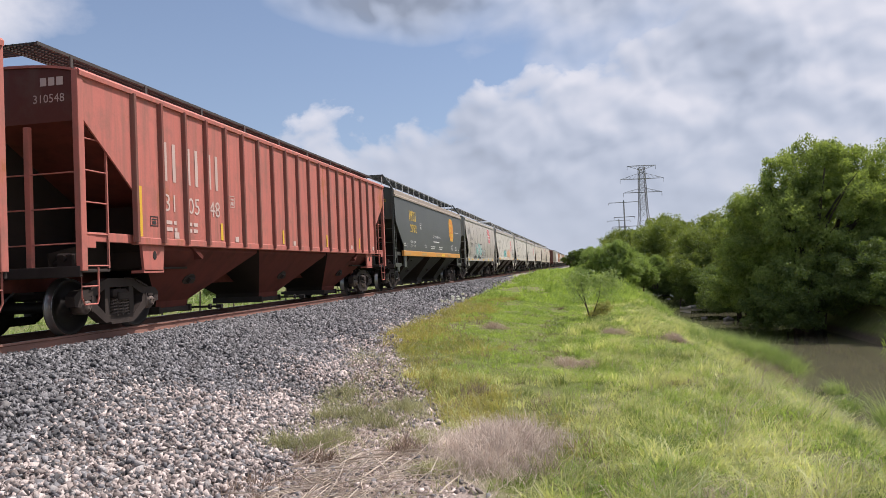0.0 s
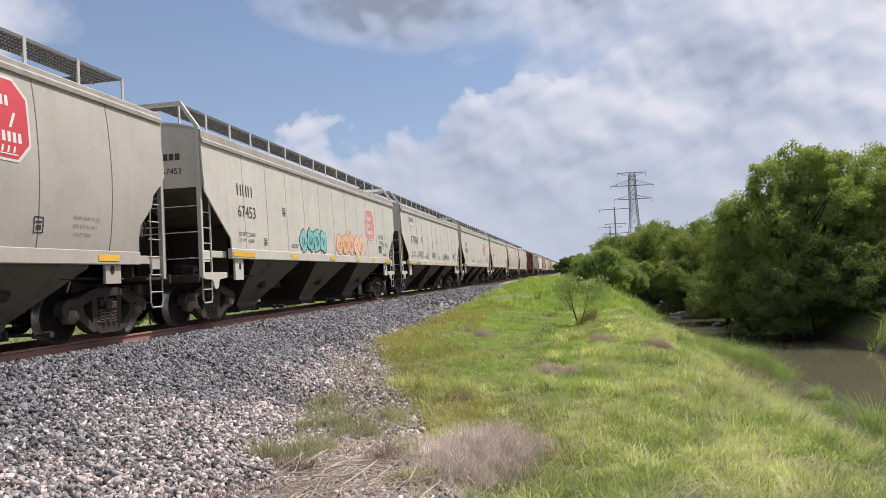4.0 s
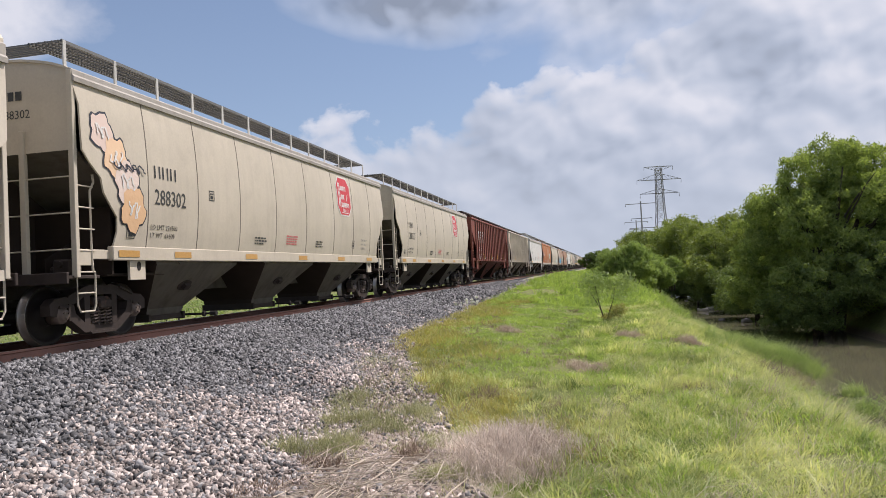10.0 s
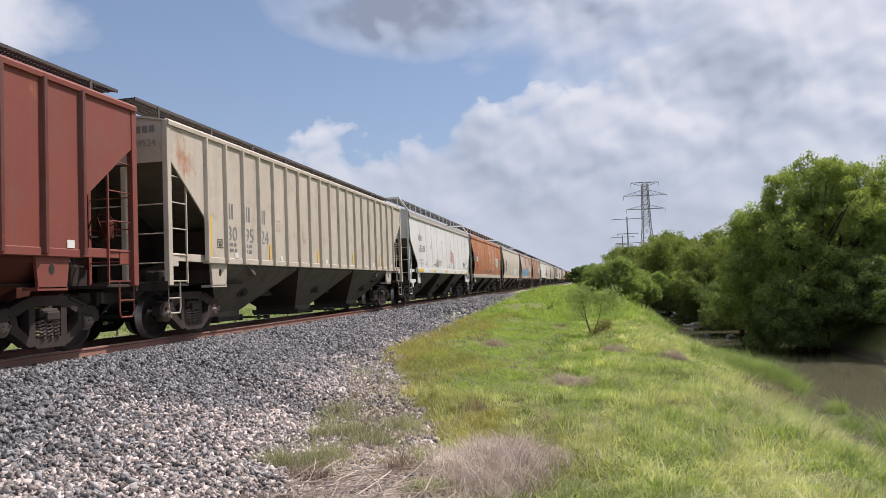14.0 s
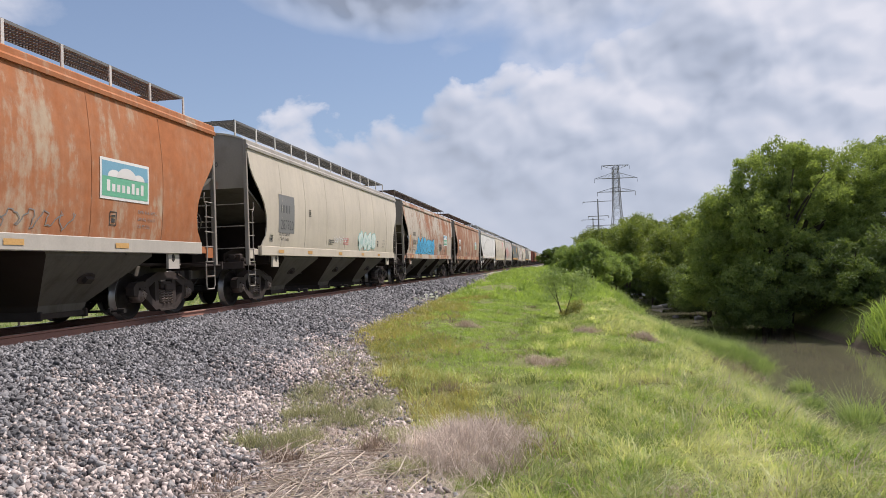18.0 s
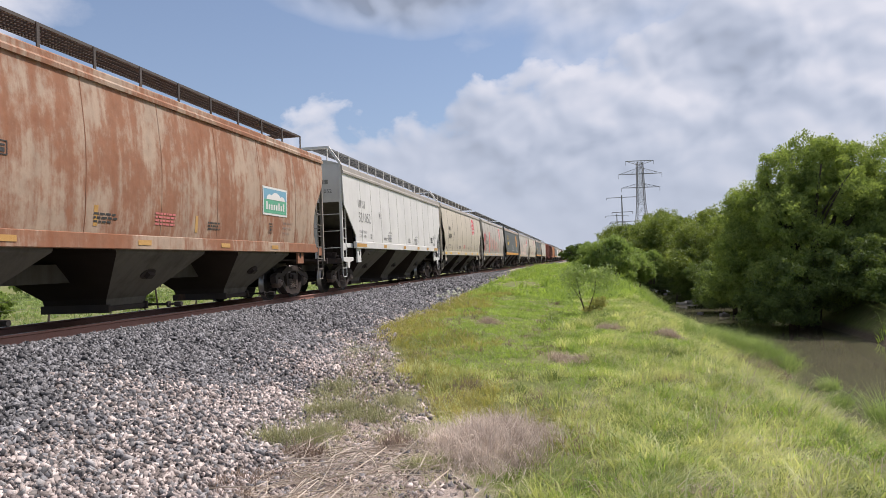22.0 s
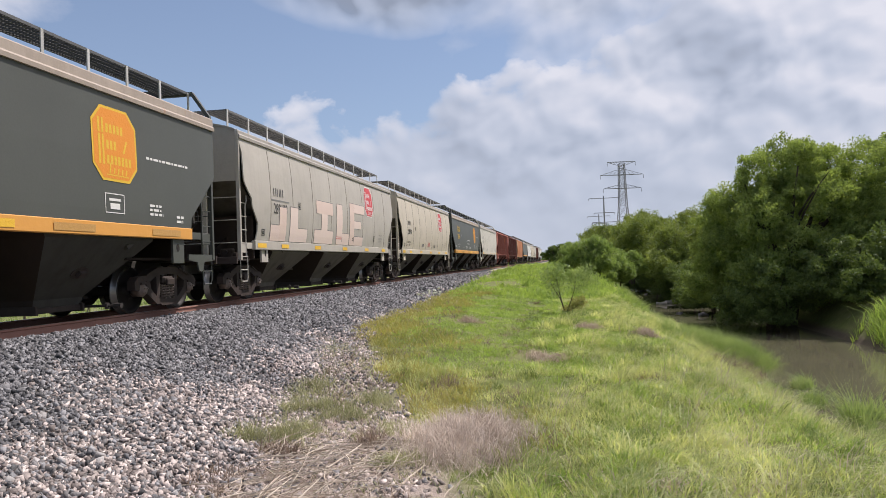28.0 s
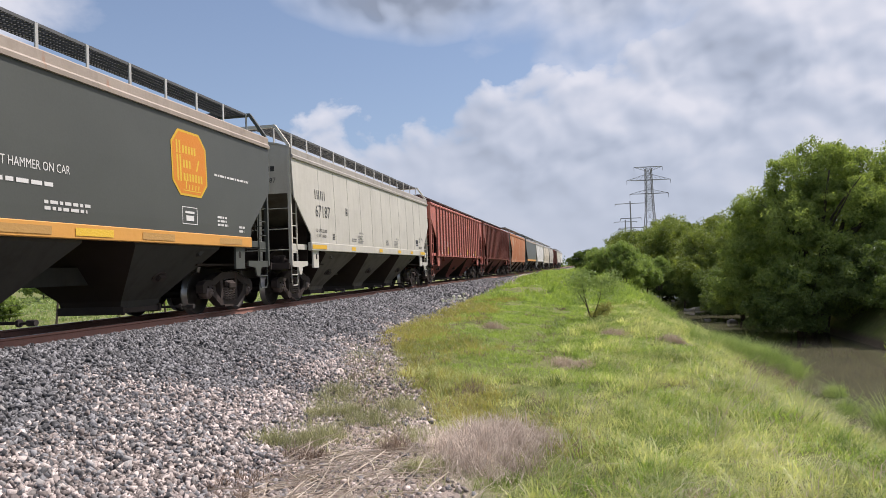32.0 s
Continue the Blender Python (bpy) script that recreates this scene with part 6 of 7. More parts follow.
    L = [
        ("ribbed", "red", "red", S, -8.35, red("310552", M_LPINK, True), shaded_end),
        ("ribbed", "red", "red", S, 10.64, red("310548", M_LPINK, True), shaded_end),
        ("flat", "black", "black", B, 29.3, black("287072"), dict(stripe=M_ORANGE, chord=M_CHORD)),
        ("round", "grey", "light", "warm grey round-sided hopper car with silver and teal graffiti", 47.6, rnd("288451", more=kone), {}),
        ("flat", "cream", "light", "cream grey flat-sided hopper car with teal and orange graffiti", 64.9, flat("67453", logo=M_LOGOPINK, more=teal), {}),
        ("flat", "cream", "light", "cream grey flat-sided hopper car with looping black tags", 82.8, flat("67304", size=0.38, z=2.44, more=tags, y=-6.42), {}),
        ("flat", "cream", "light", "cream grey flat-sided hopper car with a red emblem", 100.5, flat("67554", size=0.36, z=2.40, logo=M_LOGORED, tape_mat=M_DULLOR), {}),
        ("flat", "beige", "light", C, 118.1, flat("525285", M_LGREY, 0.32, z=2.38, tape_mat=M_DULLOR), {}),
        ("round", "tan", "light", "pale tan round-sided hopper car with peach graffiti at one end", 135.8, rnd("288302", more=peach, tape_mat=M_DULLOR), {}),
        ("round", "tan", "light", T, 153.2, rnd("288327", tape_mat=M_DULLOR), {}),
        ("ribbed", "darkred", "darkred", "dark oxide red ribbed covered hopper car with white letters", 170.97, red("310613", M_LWHITE, True), dark),
        ("ribbed", "oldtan", "light", "streaked tan ribbed covered hopper car with rust runs", 189.45, red("309524", M_LGREY, False), dark),
        ("flat", "white", "light", "off-white flat-sided hopper car with a red scrawl", 208.0, flat("525158", M_LGREY, 0.30, more=pinkloop), {}),
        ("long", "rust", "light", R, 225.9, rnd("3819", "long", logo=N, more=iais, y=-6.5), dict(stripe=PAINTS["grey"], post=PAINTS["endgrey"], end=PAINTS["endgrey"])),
        ("long", "tan", "light", "dirty tan round-sided hopper car with white graffiti", 244.6, rnd("287920", "long", logo=N, more=mint, y=-6.5), {}),
        ("long", "rust2", "light", "half-rusted grey hopper car with blue bubble graffiti", 263.2, rnd("287861", "long", logo=N, more=blue, y=-6.4), dark),
        ("long", "rust3", "light", "brown rusted round-sided hopper car with a green sign", 281.8, rnd("287730", "long", logo=N, more=patched, y=-6.6), dark),
        ("flat", "white", "light", "clean off-white flat-sided covered hopper car", 300.35, flat("521052", M_LGREY, 0.34, z=2.36, tape_mat=M_DULLOR), {}),
        ("round", "tan", "light", "pale tan round-sided hopper car with a red emblem", 317.5, rnd("288249"), {}),
        ("round", "grey", "light", "warm grey round-sided hopper car with red graffiti", 334.6, rnd("288760", logo=M_LOGOPINK, more=redtag), {}),
        ("flat", "black", "black", B, 351.9, black(N), dict(stripe=M_ORANGE, chord=M_CHORD)),
        ("round", "grey", "light", "warm grey round-sided hopper car with pale pink block graffiti", 369.7, rnd("289133", more=blocks), {}),
        ("round", "tan", "light", "pale tan round-sided hopper car with a red emblem", 386.8, rnd("288900"), {}),
        ("flat", "black", "black", B, 403.8, black("286981"), dict(stripe=M_ORANGE, chord=M_CHORD)),
        ("flat", "cream", "light", C, 421.7, flat("67187", size=0.34), {}),
        ("ribbed", "red", "red", S, 439.5, red("310548", M_LPINK, False), dark),
        ("ribbed", "darkred", "darkred", "dark oxide red ribbed covered hopper car with white letters", 458.0, N, dark),
        ("long", "rust", "rust", R, 476.5, N, {}),
        ("flat", "black", "black", B, 494.8, N, dict(stripe=M_ORANGE, chord=M_CHORD)),
        ("flat", "white", "light", C, 512.6, N, {}),
        ("round", "tan", "light", T, 530.3, N, {}),
        ("round", "grey", "light", T, 547.5, N, {}),
        ("ribbed", "darkred", "darkred", S, 564.8, N, dark),
        ("flat", "cream", "light", C, 583.2, N, {}),
        ("flat", "white", "light", C, 601.0, N, {}),
    ]
    for i, (kind, body, under, label, y, marks, kw) in enumerate(L):
        if kind == "long" and "end" not in kw:  # the other long cars get the dark grey end and post paint too
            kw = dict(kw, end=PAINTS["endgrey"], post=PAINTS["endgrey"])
        hopper_car(kind, body, under, label, y, marks, detail=i < 25, **kw)


def motions():
    for car, y0 in CARS:
        times = [0.0, 1 / 30] + [float(t) for t in range(1, 32)] + [32 - 1 / 30, 32.0]
        walk(car, [(t, pose(TRACK_X, y0 - SPEED * t, 0)) for t in times])
    start = dict((c.name, y) for c, y in CARS)
    for w, car, a in TRUCKS:
        y0 = start[car.name]
        t0, t1 = max(0.0, (y0 - 42) / SPEED), min(32.0, (y0 + 14) / SPEED)
        if t1 <= t0:
            continue
        f0, f1 = int(t0 * 30), int(t1 * 30)
        rows = [(f / 30, pose(0, a, 0.457) @ Matrix.Rotation((f - f0) / 30 * SPEED / 0.457, 4, "X")) for f in range(f0, f1 + 1)]
        if f0 > 0:
            rows.insert(0, (0.0, rows[0][1]))
        if f1 < 960:
            rows.append((32.0, rows[-1][1]))
        walk(w, rows)


# ---- plants ----
def blades(rng, x, y, z, h, w, lean, curl=0.5):
    """Bent tapering blades: five vertices, a quad and a tip each."""
    n = len(x)
    a = rng.uniform(0, 2 * np.pi, n)
    b = rng.uniform(0, 2 * np.pi, n)
    dx, dy = np.cos(a) * w / 2, np.sin(a) * w / 2
    lx, ly = np.cos(b) * lean * h, np.sin(b) * lean * h
    base = np.stack([x, y, z - 0.02], -1)
    side = np.stack([dx, dy, np.zeros(n)], -1)
    mid = base + np.stack([lx * 0.35, ly * 0.35, h * 0.55], -1)
    tip = base + np.stack([lx, ly, h * (1 - curl * lean * 0.6)], -1)
    V = np.stack([base - side, base + side, mid + side * 0.7, mid - side * 0.7, tip], 1)
    o = (np.arange(n) * 5)[:, None]
    T = np.concatenate([o + [0, 1, 2], o + [0, 2, 3], o + [3, 2, 4]], 0)
    return V.reshape(-1, 3), T


def grass_patch(name, label, mat, seed, n, region, h, w, lean, clump=0.35, per=(5, 14), floor=-9.0, bias=(0.0, 0.0)):
    """Blades fanning out of tufts over the places that region(x, y) accepts."""
    rng = np.random.default_rng(seed)
    x, y = region(rng, n)
    k = rng.integers(per[0], per[1], len(x))
    tall = np.repeat(rng.uniform(0.4, 1.5, len(x)) ** 1.2, k)
    tilt = np.repeat(rng.normal(0, 0.28, (len(x), 2)) + np.array(bias), k, 0)
    x, y = np.repeat(x, k), np.repeat(y, k)
    far = np.clip(y / 14, 1, 4)
    r = rng.normal(0, clump * 0.22, (len(x), 2))
    x, y = x + r[:, 0], y + r[:, 1]
    hh = h * tall * rng.uniform(0.5, 1.15, len(x)) * (0.75 + 0.4 * wob(x, y, 1.1, seed))
    d = np.abs(rng.normal(lean, 0.25, len(x)))
    V, T = blades(rng, x, y, np.maximum(ground_z(x, y), floor), hh, w * far * rng.uniform(0.7, 1.4, len(x)), d)
    lean_by = (tilt + r * 2.2)[:, None, :] * np.array([0, 0, 0.3, 0.3, 1.0])[None, :, None] * hh[:, None, None]
    V = V.reshape(-1, 5, 3)
    V[:, :, :2] += lean_by
    ob = new(name, raw_mesh(name, V.reshape(-1, 3), T, mat))
    tagged(ob, label, "grass", kind="stuff")


def bare_spot(x, y):
    """Where little grows: soil near the ballast and a few scuffed patches."""
    s = x < turf_edge(x, y)
    for px, py, r in ((-2.63, 19.9, 0.42), (-0.5, 14.8, 0.5), (0.67, 20.4, 0.42), (1.94, 18.3, 0.42), (-3.4, 40, 1.5), (-1.1, 8.2, 0.75), (2.2, 8.0, 0.3)):
        s = s | ((x - px) ** 2 + ((y - py) * 0.55) ** 2 < r * r * (1 + 0.5 * wob(x, y, 3.0)))
    return s


def spread(x0, x1, y0, y1, power=1.6, keep=None):
    def region(rng, n):
        y = y0 + (y1 - y0) * rng.random(n) ** power
        lo = np.maximum(x0, toe(y) + 0.25) if x0 < 0 else np.full(n, x0)
        x = lo + (x1 - lo) * rng.random(n)
        ok = ~bare_spot(x, y) & (ground_z(x, y) > WATER_Z + 0.03)
        if keep is not None:
            ok &= keep(rng, x, y)
        return x[ok], y[ok]
    return region


def build_grass():
    G = grass_patch
    lawn = lambda x, y: (x > turf_edge(x, y) + 0.5 + 0.5 * wob(x, y, 1.1)) & (y + wob(x, y, 0.8) * 2.5 > 11.5 + 1.1 * np.abs(x + 1.8))
    G("grass", "short bright green grass on the strip beside the ballast", M_GRASS, 1, 21000, spread(-5.6, 2.4, 10.5, 46, 1.3, lambda r, x, y: lawn(x, y) & (wob(x, y, 1.9, 4.0) > -0.75)), 0.12, 0.010, 0.7, 0.35, (6, 15))
    G("tall_grass", "long yellow green grass leaning down the creek bank", M_GRASSY, 2, 15000, spread(-0.8, 5.2, 3.2, 34, 1.45, lambda r, x, y: (x > 0.1 + wob(x, y, 0.9) * 0.8) & (wob(x, y, 2.3, 9.0) > -0.35)), 0.215, 0.010, 1.0, 0.38, (8, 20), -9.0, (0.18, -0.14))
    G("green_bank_grass", "fresh green grass mixed among the pale bank grass", M_GRASS, 3, 10500, spread(-1.4, 5.0, 3.2, 32, 1.45, lambda r, x, y: (x > -0.4) & (wob(x, y, 1.3, 3.0) > -0.1)), 0.19, 0.011, 0.95, 0.36, (7, 16), -9.0, (0.14, -0.1))
    G("bank_tussock", "taller grass tussocks standing out of the bank grass", M_GRASSY, 36, 420, spread(-0.6, 5.0, 3.4, 24, 1.4), 0.36, 0.010, 0.7, 0.5, (40, 70), -9.0, (0.2, -0.15))
    G("dark_bank_weeds", "dark green weeds among the bank grass", M_WEED, 35, 5200, spread(-1.2, 6.2, 3.2, 26, 1.4, lambda r, x, y: wob(x, y, 1.9, 11.0) > 0.05), 0.20, 0.011, 0.9, 0.30, (8, 16))
    G("dead_bank_grass", "dry straw blades standing among the grass", M_STRAW, 13, 3600, spread(-2.0, 6.4, 3.2, 28, 1.3, lambda r, x, y: (wob(x, y, 1.2, 7.0) > 0.1) & ~lawn(x, y)), 0.26, 0.008, 1.0, 0.35, (4, 10), -9.0, (0.3, -0.2))
    G("brown_thatch", "matted brown thatch showing through the bank grass", M_BROWN, 37, 3600, spread(-2.4, 4.6, 3.4, 30, 1.3, lambda r, x, y: wob(x, y, 1.7, 21.0) > 0.22), 0.15, 0.010, 1.1, 0.34, (6, 14))
    G("seed_stalks", "long pale seed stalks bending over the bank grass", M_STRAW, 33, 520, spread(-0.4, 5.6, 3.6, 18, 1.5, lambda r, x, y: wob(x, y, 0.9, 8.0) > 0.0), 0.62, 0.006, 0.5, 0.2, (2, 8), -9.0, (0.65, -0.45))
    G("olive_weeds", "low olive brown weeds along the edge of the ballast", M_OLIVE, 4, 8500, spread(-5.8, 0.2, 8.0, 34, 1.4, lambda r, x, y: (x < turf_edge(x, y) + 1.7 + wob(x, y, 0.9) * 1.1)), 0.19, 0.012, 0.7)
    G("brown_weeds", "brown seeded weeds along the edge of the ballast", M_BROWN, 14, 2600, spread(-5.8, 1.0, 7.0, 30, 1.3, lambda r, x, y: (x < turf_edge(x, y) + 2.2) & (wob(x, y, 1.6, 2.5) > 0.0)), 0.18, 0.010, 0.8)
    G("mixed_grass", "thin green and dry grass growing through the litter", M_GRASSY, 5, 4200, spread(-4.2, 0.8, 3.4, 15, 1.2, lambda r, x, y: wob(x, y, 1.5, 5.0) > 0.0), 0.22, 0.011, 0.8)
    soil = lambda rng, n: (lambda y: (toe(y) + (turf_edge(y * 0 - 3, y) - toe(y)) * rng.random(n), y))(3.4 + 13 * rng.random(n))
    G("sparse_weeds", "sparse green weeds on the bare strip", M_SAGE, 51, 420, soil, 0.16, 0.009, 0.8, 0.4, (6, 18))
    G("sparse_straw", "sparse brown grass on the bare strip", M_BROWN, 52, 420, soil, 0.15, 0.008, 0.9, 0.4, (6, 18))
    ring = lambda cx, cy, rx, ry: (lambda rng, n: (cx + rx * rng.normal(0, 0.5, n), cy + ry * rng.normal(0, 0.5, n)))
    G("creek_sedge", "tall soft green sedge at the water's edge", M_SEDGE, 6, 520, ring(4.9, 23.7, 1.3, 1.0), 0.62, 0.006, 0.35, 0.35, (22, 44))
    G("creek_sedge", "tall soft green sedge at the water's edge", M_SEDGE, 61, 120, ring(6.2, 24.2, 0.6, 0.5), 0.55, 0.006, 0.35, 0.35, (22, 44))
    G("far_sedge", "soft green sedge along the creek", M_SEDGE, 62, 1800, spread(3.8, 6.6, 24.5, 60, 1.2, lambda r, x, y: wob(x, y, 0.7, 1.0) > -0.1), 0.42, 0.008, 0.6)
    for i, (x, y, r, h) in enumerate(((6.0, 20.1, 0.22, 0.35), (5.5, 15.2, 0.34, 0.85), (6.25, 16.6, 0.3, 0.5), (6.6, 15.4, 0.25, 0.6), (5.35, 17.6, 0.3, 0.5), (5.2, 14.0, 0.3, 0.6), (5.0, 19.0, 0.3, 0.45))):
        G("water_tuft", "green grass tuft standing in the creek shallows", M_SEDGE, 70 + i, 16, ring(x, y, r, r), h, 0.011, 0.4, 0.4, (20, 40), WATER_Z)
    G("bank_weeds", "brown stalks and weeds along the waterline", M_BROWN, 15, 1500, spread(3.9, 5.4, 9, 24, 1.1, lambda r, x, y: wob(x, y, 1.1, 6.0) > -0.2), 0.38, 0.007, 0.9)
    G("far_bank_reeds", "bright reeds on the opposite creek bank", M_GRASS, 7, 1800, spread(10.6, 15, 14, 30, 1.0, lambda r, x, y: wob(x, y, 0.8, 2.0) > -0.4), 0.9, 0.020, 0.45)
    G("far_strip_grass", "long grass on the rise beside the line", M_GRASS, 8, 4200, spread(-5.0, 3.5, 32, 90, 1.3, lambda r, x, y: wob(x, y, 0.5, 1.0) > -0.3), 0.42, 0.013, 0.55)
    behind = lambda lo, hi: (lambda rng, n: (rng.uniform(lo, hi, n), rng.uniform(-9, 3.4, n)))
    G("grass_behind", "yellow green grass on the bank", M_GRASSY, 81, 1800, behind(-0.8, 4.6), 0.32, 0.018, 0.6, 0.45, (8, 18))
    G("weeds_behind", "olive weeds beside the bare strip", M_OLIVE, 82, 1300, behind(-3.0, 0.2), 0.18, 0.014, 0.7, 0.45, (8, 18))
    rng_field = lambda rng, n: (rng.uniform(-75, -12.2, n), rng.uniform(4, 75, n))
    G("field_grass", "pale green meadow grass beyond the track", M_SEDGE, 9, 9000, rng_field, 0.32, 0.02, 0.6)


def dry_bush(name, label, mat, x, y, r, h, n, seed, thick=0.006):
    """A low mound of fine dead stems."""
    rng = np.random.default_rng(seed)
    k = rng.integers(0, 5, n)
    cx, cy = rng.normal(0, 0.45 * r, 5), rng.normal(0, 0.55 * r, 5)
    px, py = x + cx[k] + rng.normal(0, 0.26 * r, n), y + cy[k] + rng.normal(0, 0.26 * r, n)
    rad = np.hypot(px - x, py - y)
    hh = h * rng.uniform(0.3, 1.2, n) * np.clip(1.1 - 0.5 * rad / r, 0.3, 1)
    V, T = blades(rng, px, py, ground_z(px, py) + hh * rng.uniform(0, 0.6, n), hh * 0.7, thick * rng.uniform(0.7, 1.5, n), np.abs(rng.normal(0.8, 0.4, n)), 0.4)
    tagged(new(name, raw_mesh(name, V, T, mat)), label, "weeds", kind="stuff")


def build_litter():
    heap = empty_thing("dry_bush", pose(0, 0, 0), "low mound of bleached dead twigs on bare soil", "dry bush")
    rng = np.random.default_rng(77)
    for i in range(11):
        a, r = i * 2.4, 0.66 * math.sqrt(i / 11)
        n = 620
        cx, cy = -1.1 + 0.95 * r * math.cos(a), 8.2 + 1.7 * r * math.sin(a)
        px, py = cx + rng.normal(0, 0.16, n), cy + rng.normal(0, 0.24, n)
        rise = np.clip(1.15 - (r / 0.8) ** 2, 0.35, 1)
        V, T = blades(rng, px, py, ground_z(px, py) + rng.uniform(0, 0.14, n) * rise, rng.uniform(0.10, 0.38, n) * rise, rng.uniform(0.004, 0.009, n), np.abs(rng.normal(0.9, 0.7, n)), 0.5)
        c = new("dead_tangle", raw_mesh("dead_tangle", V, T, M_TWIG))
        c.parent = heap
    for i, (x, y, r, h) in enumerate(((-3.64, 8.1, 0.40, 0.34), (-3.3, 8.6, 0.35, 0.28), (-3.97, 11.5, 0.42, 0.30), (-3.6, 9.9, 0.45, 0.28), (-5.45, 15.6, 0.40, 0.28), (-3.0, 9.7, 0.3, 0.22), (-2.75, 10.4, 0.45, 0.25), (-1.55, 7.1, 0.28, 0.2), (-2.2, 8.7, 0.35, 0.22))):
        dry_bush("weed_clump", "grey green herb clump growing in the stones", M_SAGE, x, y, r * 1.15, h * 0.95, 1200, 20 + i, 0.006)
    for i, (x, y, r, h) in enumerate(((-3.04, 7.45, 0.35, 0.24), (-4.1, 6.3, 0.35, 0.22), (-3.2, 6.6, 0.4, 0.2), (-4.6, 4.9, 0.5, 0.25), (-3.5, 5.0, 0.5, 0.22), (-5.2, 12.6, 0.16, 0.34), (-2.15, 8.05, 0.18, 0.26), (1.3, 12.6, 0.3, 0.16), (-1.9, 11.6, 0.3, 0.2))):
        dry_bush("dry_tuft", "brown dry grass tuft on stony soil", M_BROWN, x, y, r, h, 420, 40 + i, 0.007)
    for i, (x, y, r, h) in enumerate(((-2.63, 19.9, 0.40, 0.22), (-0.5, 14.8, 0.50, 0.20), (-0.15, 14.7, 0.32, 0.16), (0.67, 20.4, 0.42, 0.22), (1.94, 18.3, 0.42, 0.22), (0.9, 6.2, 0.34, 0.16))):
        dry_bush("dead_mound", "pinkish brown mound of matted dead grass", M_MAUVE, x, y, r, h, 1100, 90 + i, 0.008)
    rngw = np.random.default_rng(31)
    for i in range(26):
        y = rngw.uniform(5.0, 24)
        x = float(toe(y)) - abs(rngw.normal(0, 0.55)) + 0.25
        dry_bush("weed_clump", "small weed clump rooted among ballast stones", M_SAGE if i % 3 else M_BROWN, x, y, rngw.uniform(0.12, 0.3), rngw.uniform(0.10, 0.22), 160, 120 + i, 0.008)
    # fallen cane stems
    rng = random.Random(8)
    canes = empty_thing("cane_litter", pose(0, 0, 0), "heap of bleached fallen cane stems lying on stony soil", "dead canes")
    for i in range(260):
        x, y = rng.gauss(-2.35, 0.55), rng.uniform(4.6, 8.0)
        z = float(ground_z(x, y))
        a, l = rng.gauss(0.15, 0.5) + (1.2 if rng.random() < 0.35 else 0), rng.uniform(0.2, 0.9)
        bm = bmesh.new()
        up = rng.uniform(0.0, 0.08) if rng.random() < 0.85 else rng.uniform(0.12, 0.32)
        p0, p1 = Vector((-l / 2 * math.cos(a), -l / 2 * math.sin(a), 0.02)), Vector((l / 2 * math.cos(a), l / 2 * math.sin(a), 0.02 + up))
        mid = (p0 + p1) / 2 + Vector((rng.uniform(-0.05, 0.05), rng.uniform(-0.05, 0.05), 0.02))
        r = rng.uniform(0.003, 0.009)
        tube(bm, [p0, mid, p1], [r, r * 0.9, r * 0.5], 5)
        me = bpy.data.meshes.new("dead_stem")
        bm.to_mesh(me)
        bm.free()
        me.materials.append(M_DEADWOOD)
        ob = new("dead_stem", me)
        ob.matrix_basis = pose(x, y, z)
        ob.parent = canes
    # loose straw and litter
    g = np.random.default_rng(12)
    n = 16000
    x, y = g.normal(-2.4, 0.8, n), g.uniform(3.8, 9.5, n)
    V, T = blades(g, x, y, ground_z(x, y), g.uniform(0.04, 0.10, n), 0.006 * g.uniform(0.6, 1.6, n), g.uniform(1.0, 3.0, n), 0.1)
    tagged(new("straw_litter", raw_mesh("straw_litter", V, T, M_TWIG)), "dry straw and leaf litter on bare soil", "litter", kind="stuff")
    # white flowers
    rng = random.Random(4)
    def flower(bm):
        tube(bm, [(0.01, 0, 0.22), (0.01, 0, 0.30)], 0.003, 3)
        for k in range(7):
            a = k * 0.8976
            for r, zt in ((0.045, 0.33), (0.03, 0.352)):
                bm.faces.new([bm.verts.new(c) for c in ((0.01, 0, 0.295), (0.01 + r * math.cos(a - 0.4), r * math.sin(a - 0.4), zt - 0.012), (0.01 + r * 1.15 * math.cos(a), r * 1.15 * math.sin(a), zt), (0.01 + r * math.cos(a + 0.4), r * math.sin(a + 0.4), zt - 0.012))])
    me = mesh_of("wild_flower", flower)
    for i in range(15):
        x, y = rng.gauss(-4.95, 0.30), rng.gauss(27.0, 0.7)
        f = new("wild_flower", me)
        f.material_slots[0].link = "OBJECT"
        f.material_slots[0].material = M_PETAL
        f.matrix_basis = pose(x, y, float(ground_z(x, y)), rng.uniform(-12, 12), rng.uniform(-12, 12), rng.uniform(0, 360)) @ Matrix.Scale(rng.uniform(1.1, 1.7), 4)
        tagged(f, "small white wild flower in green grass", "flower", "white flowers")


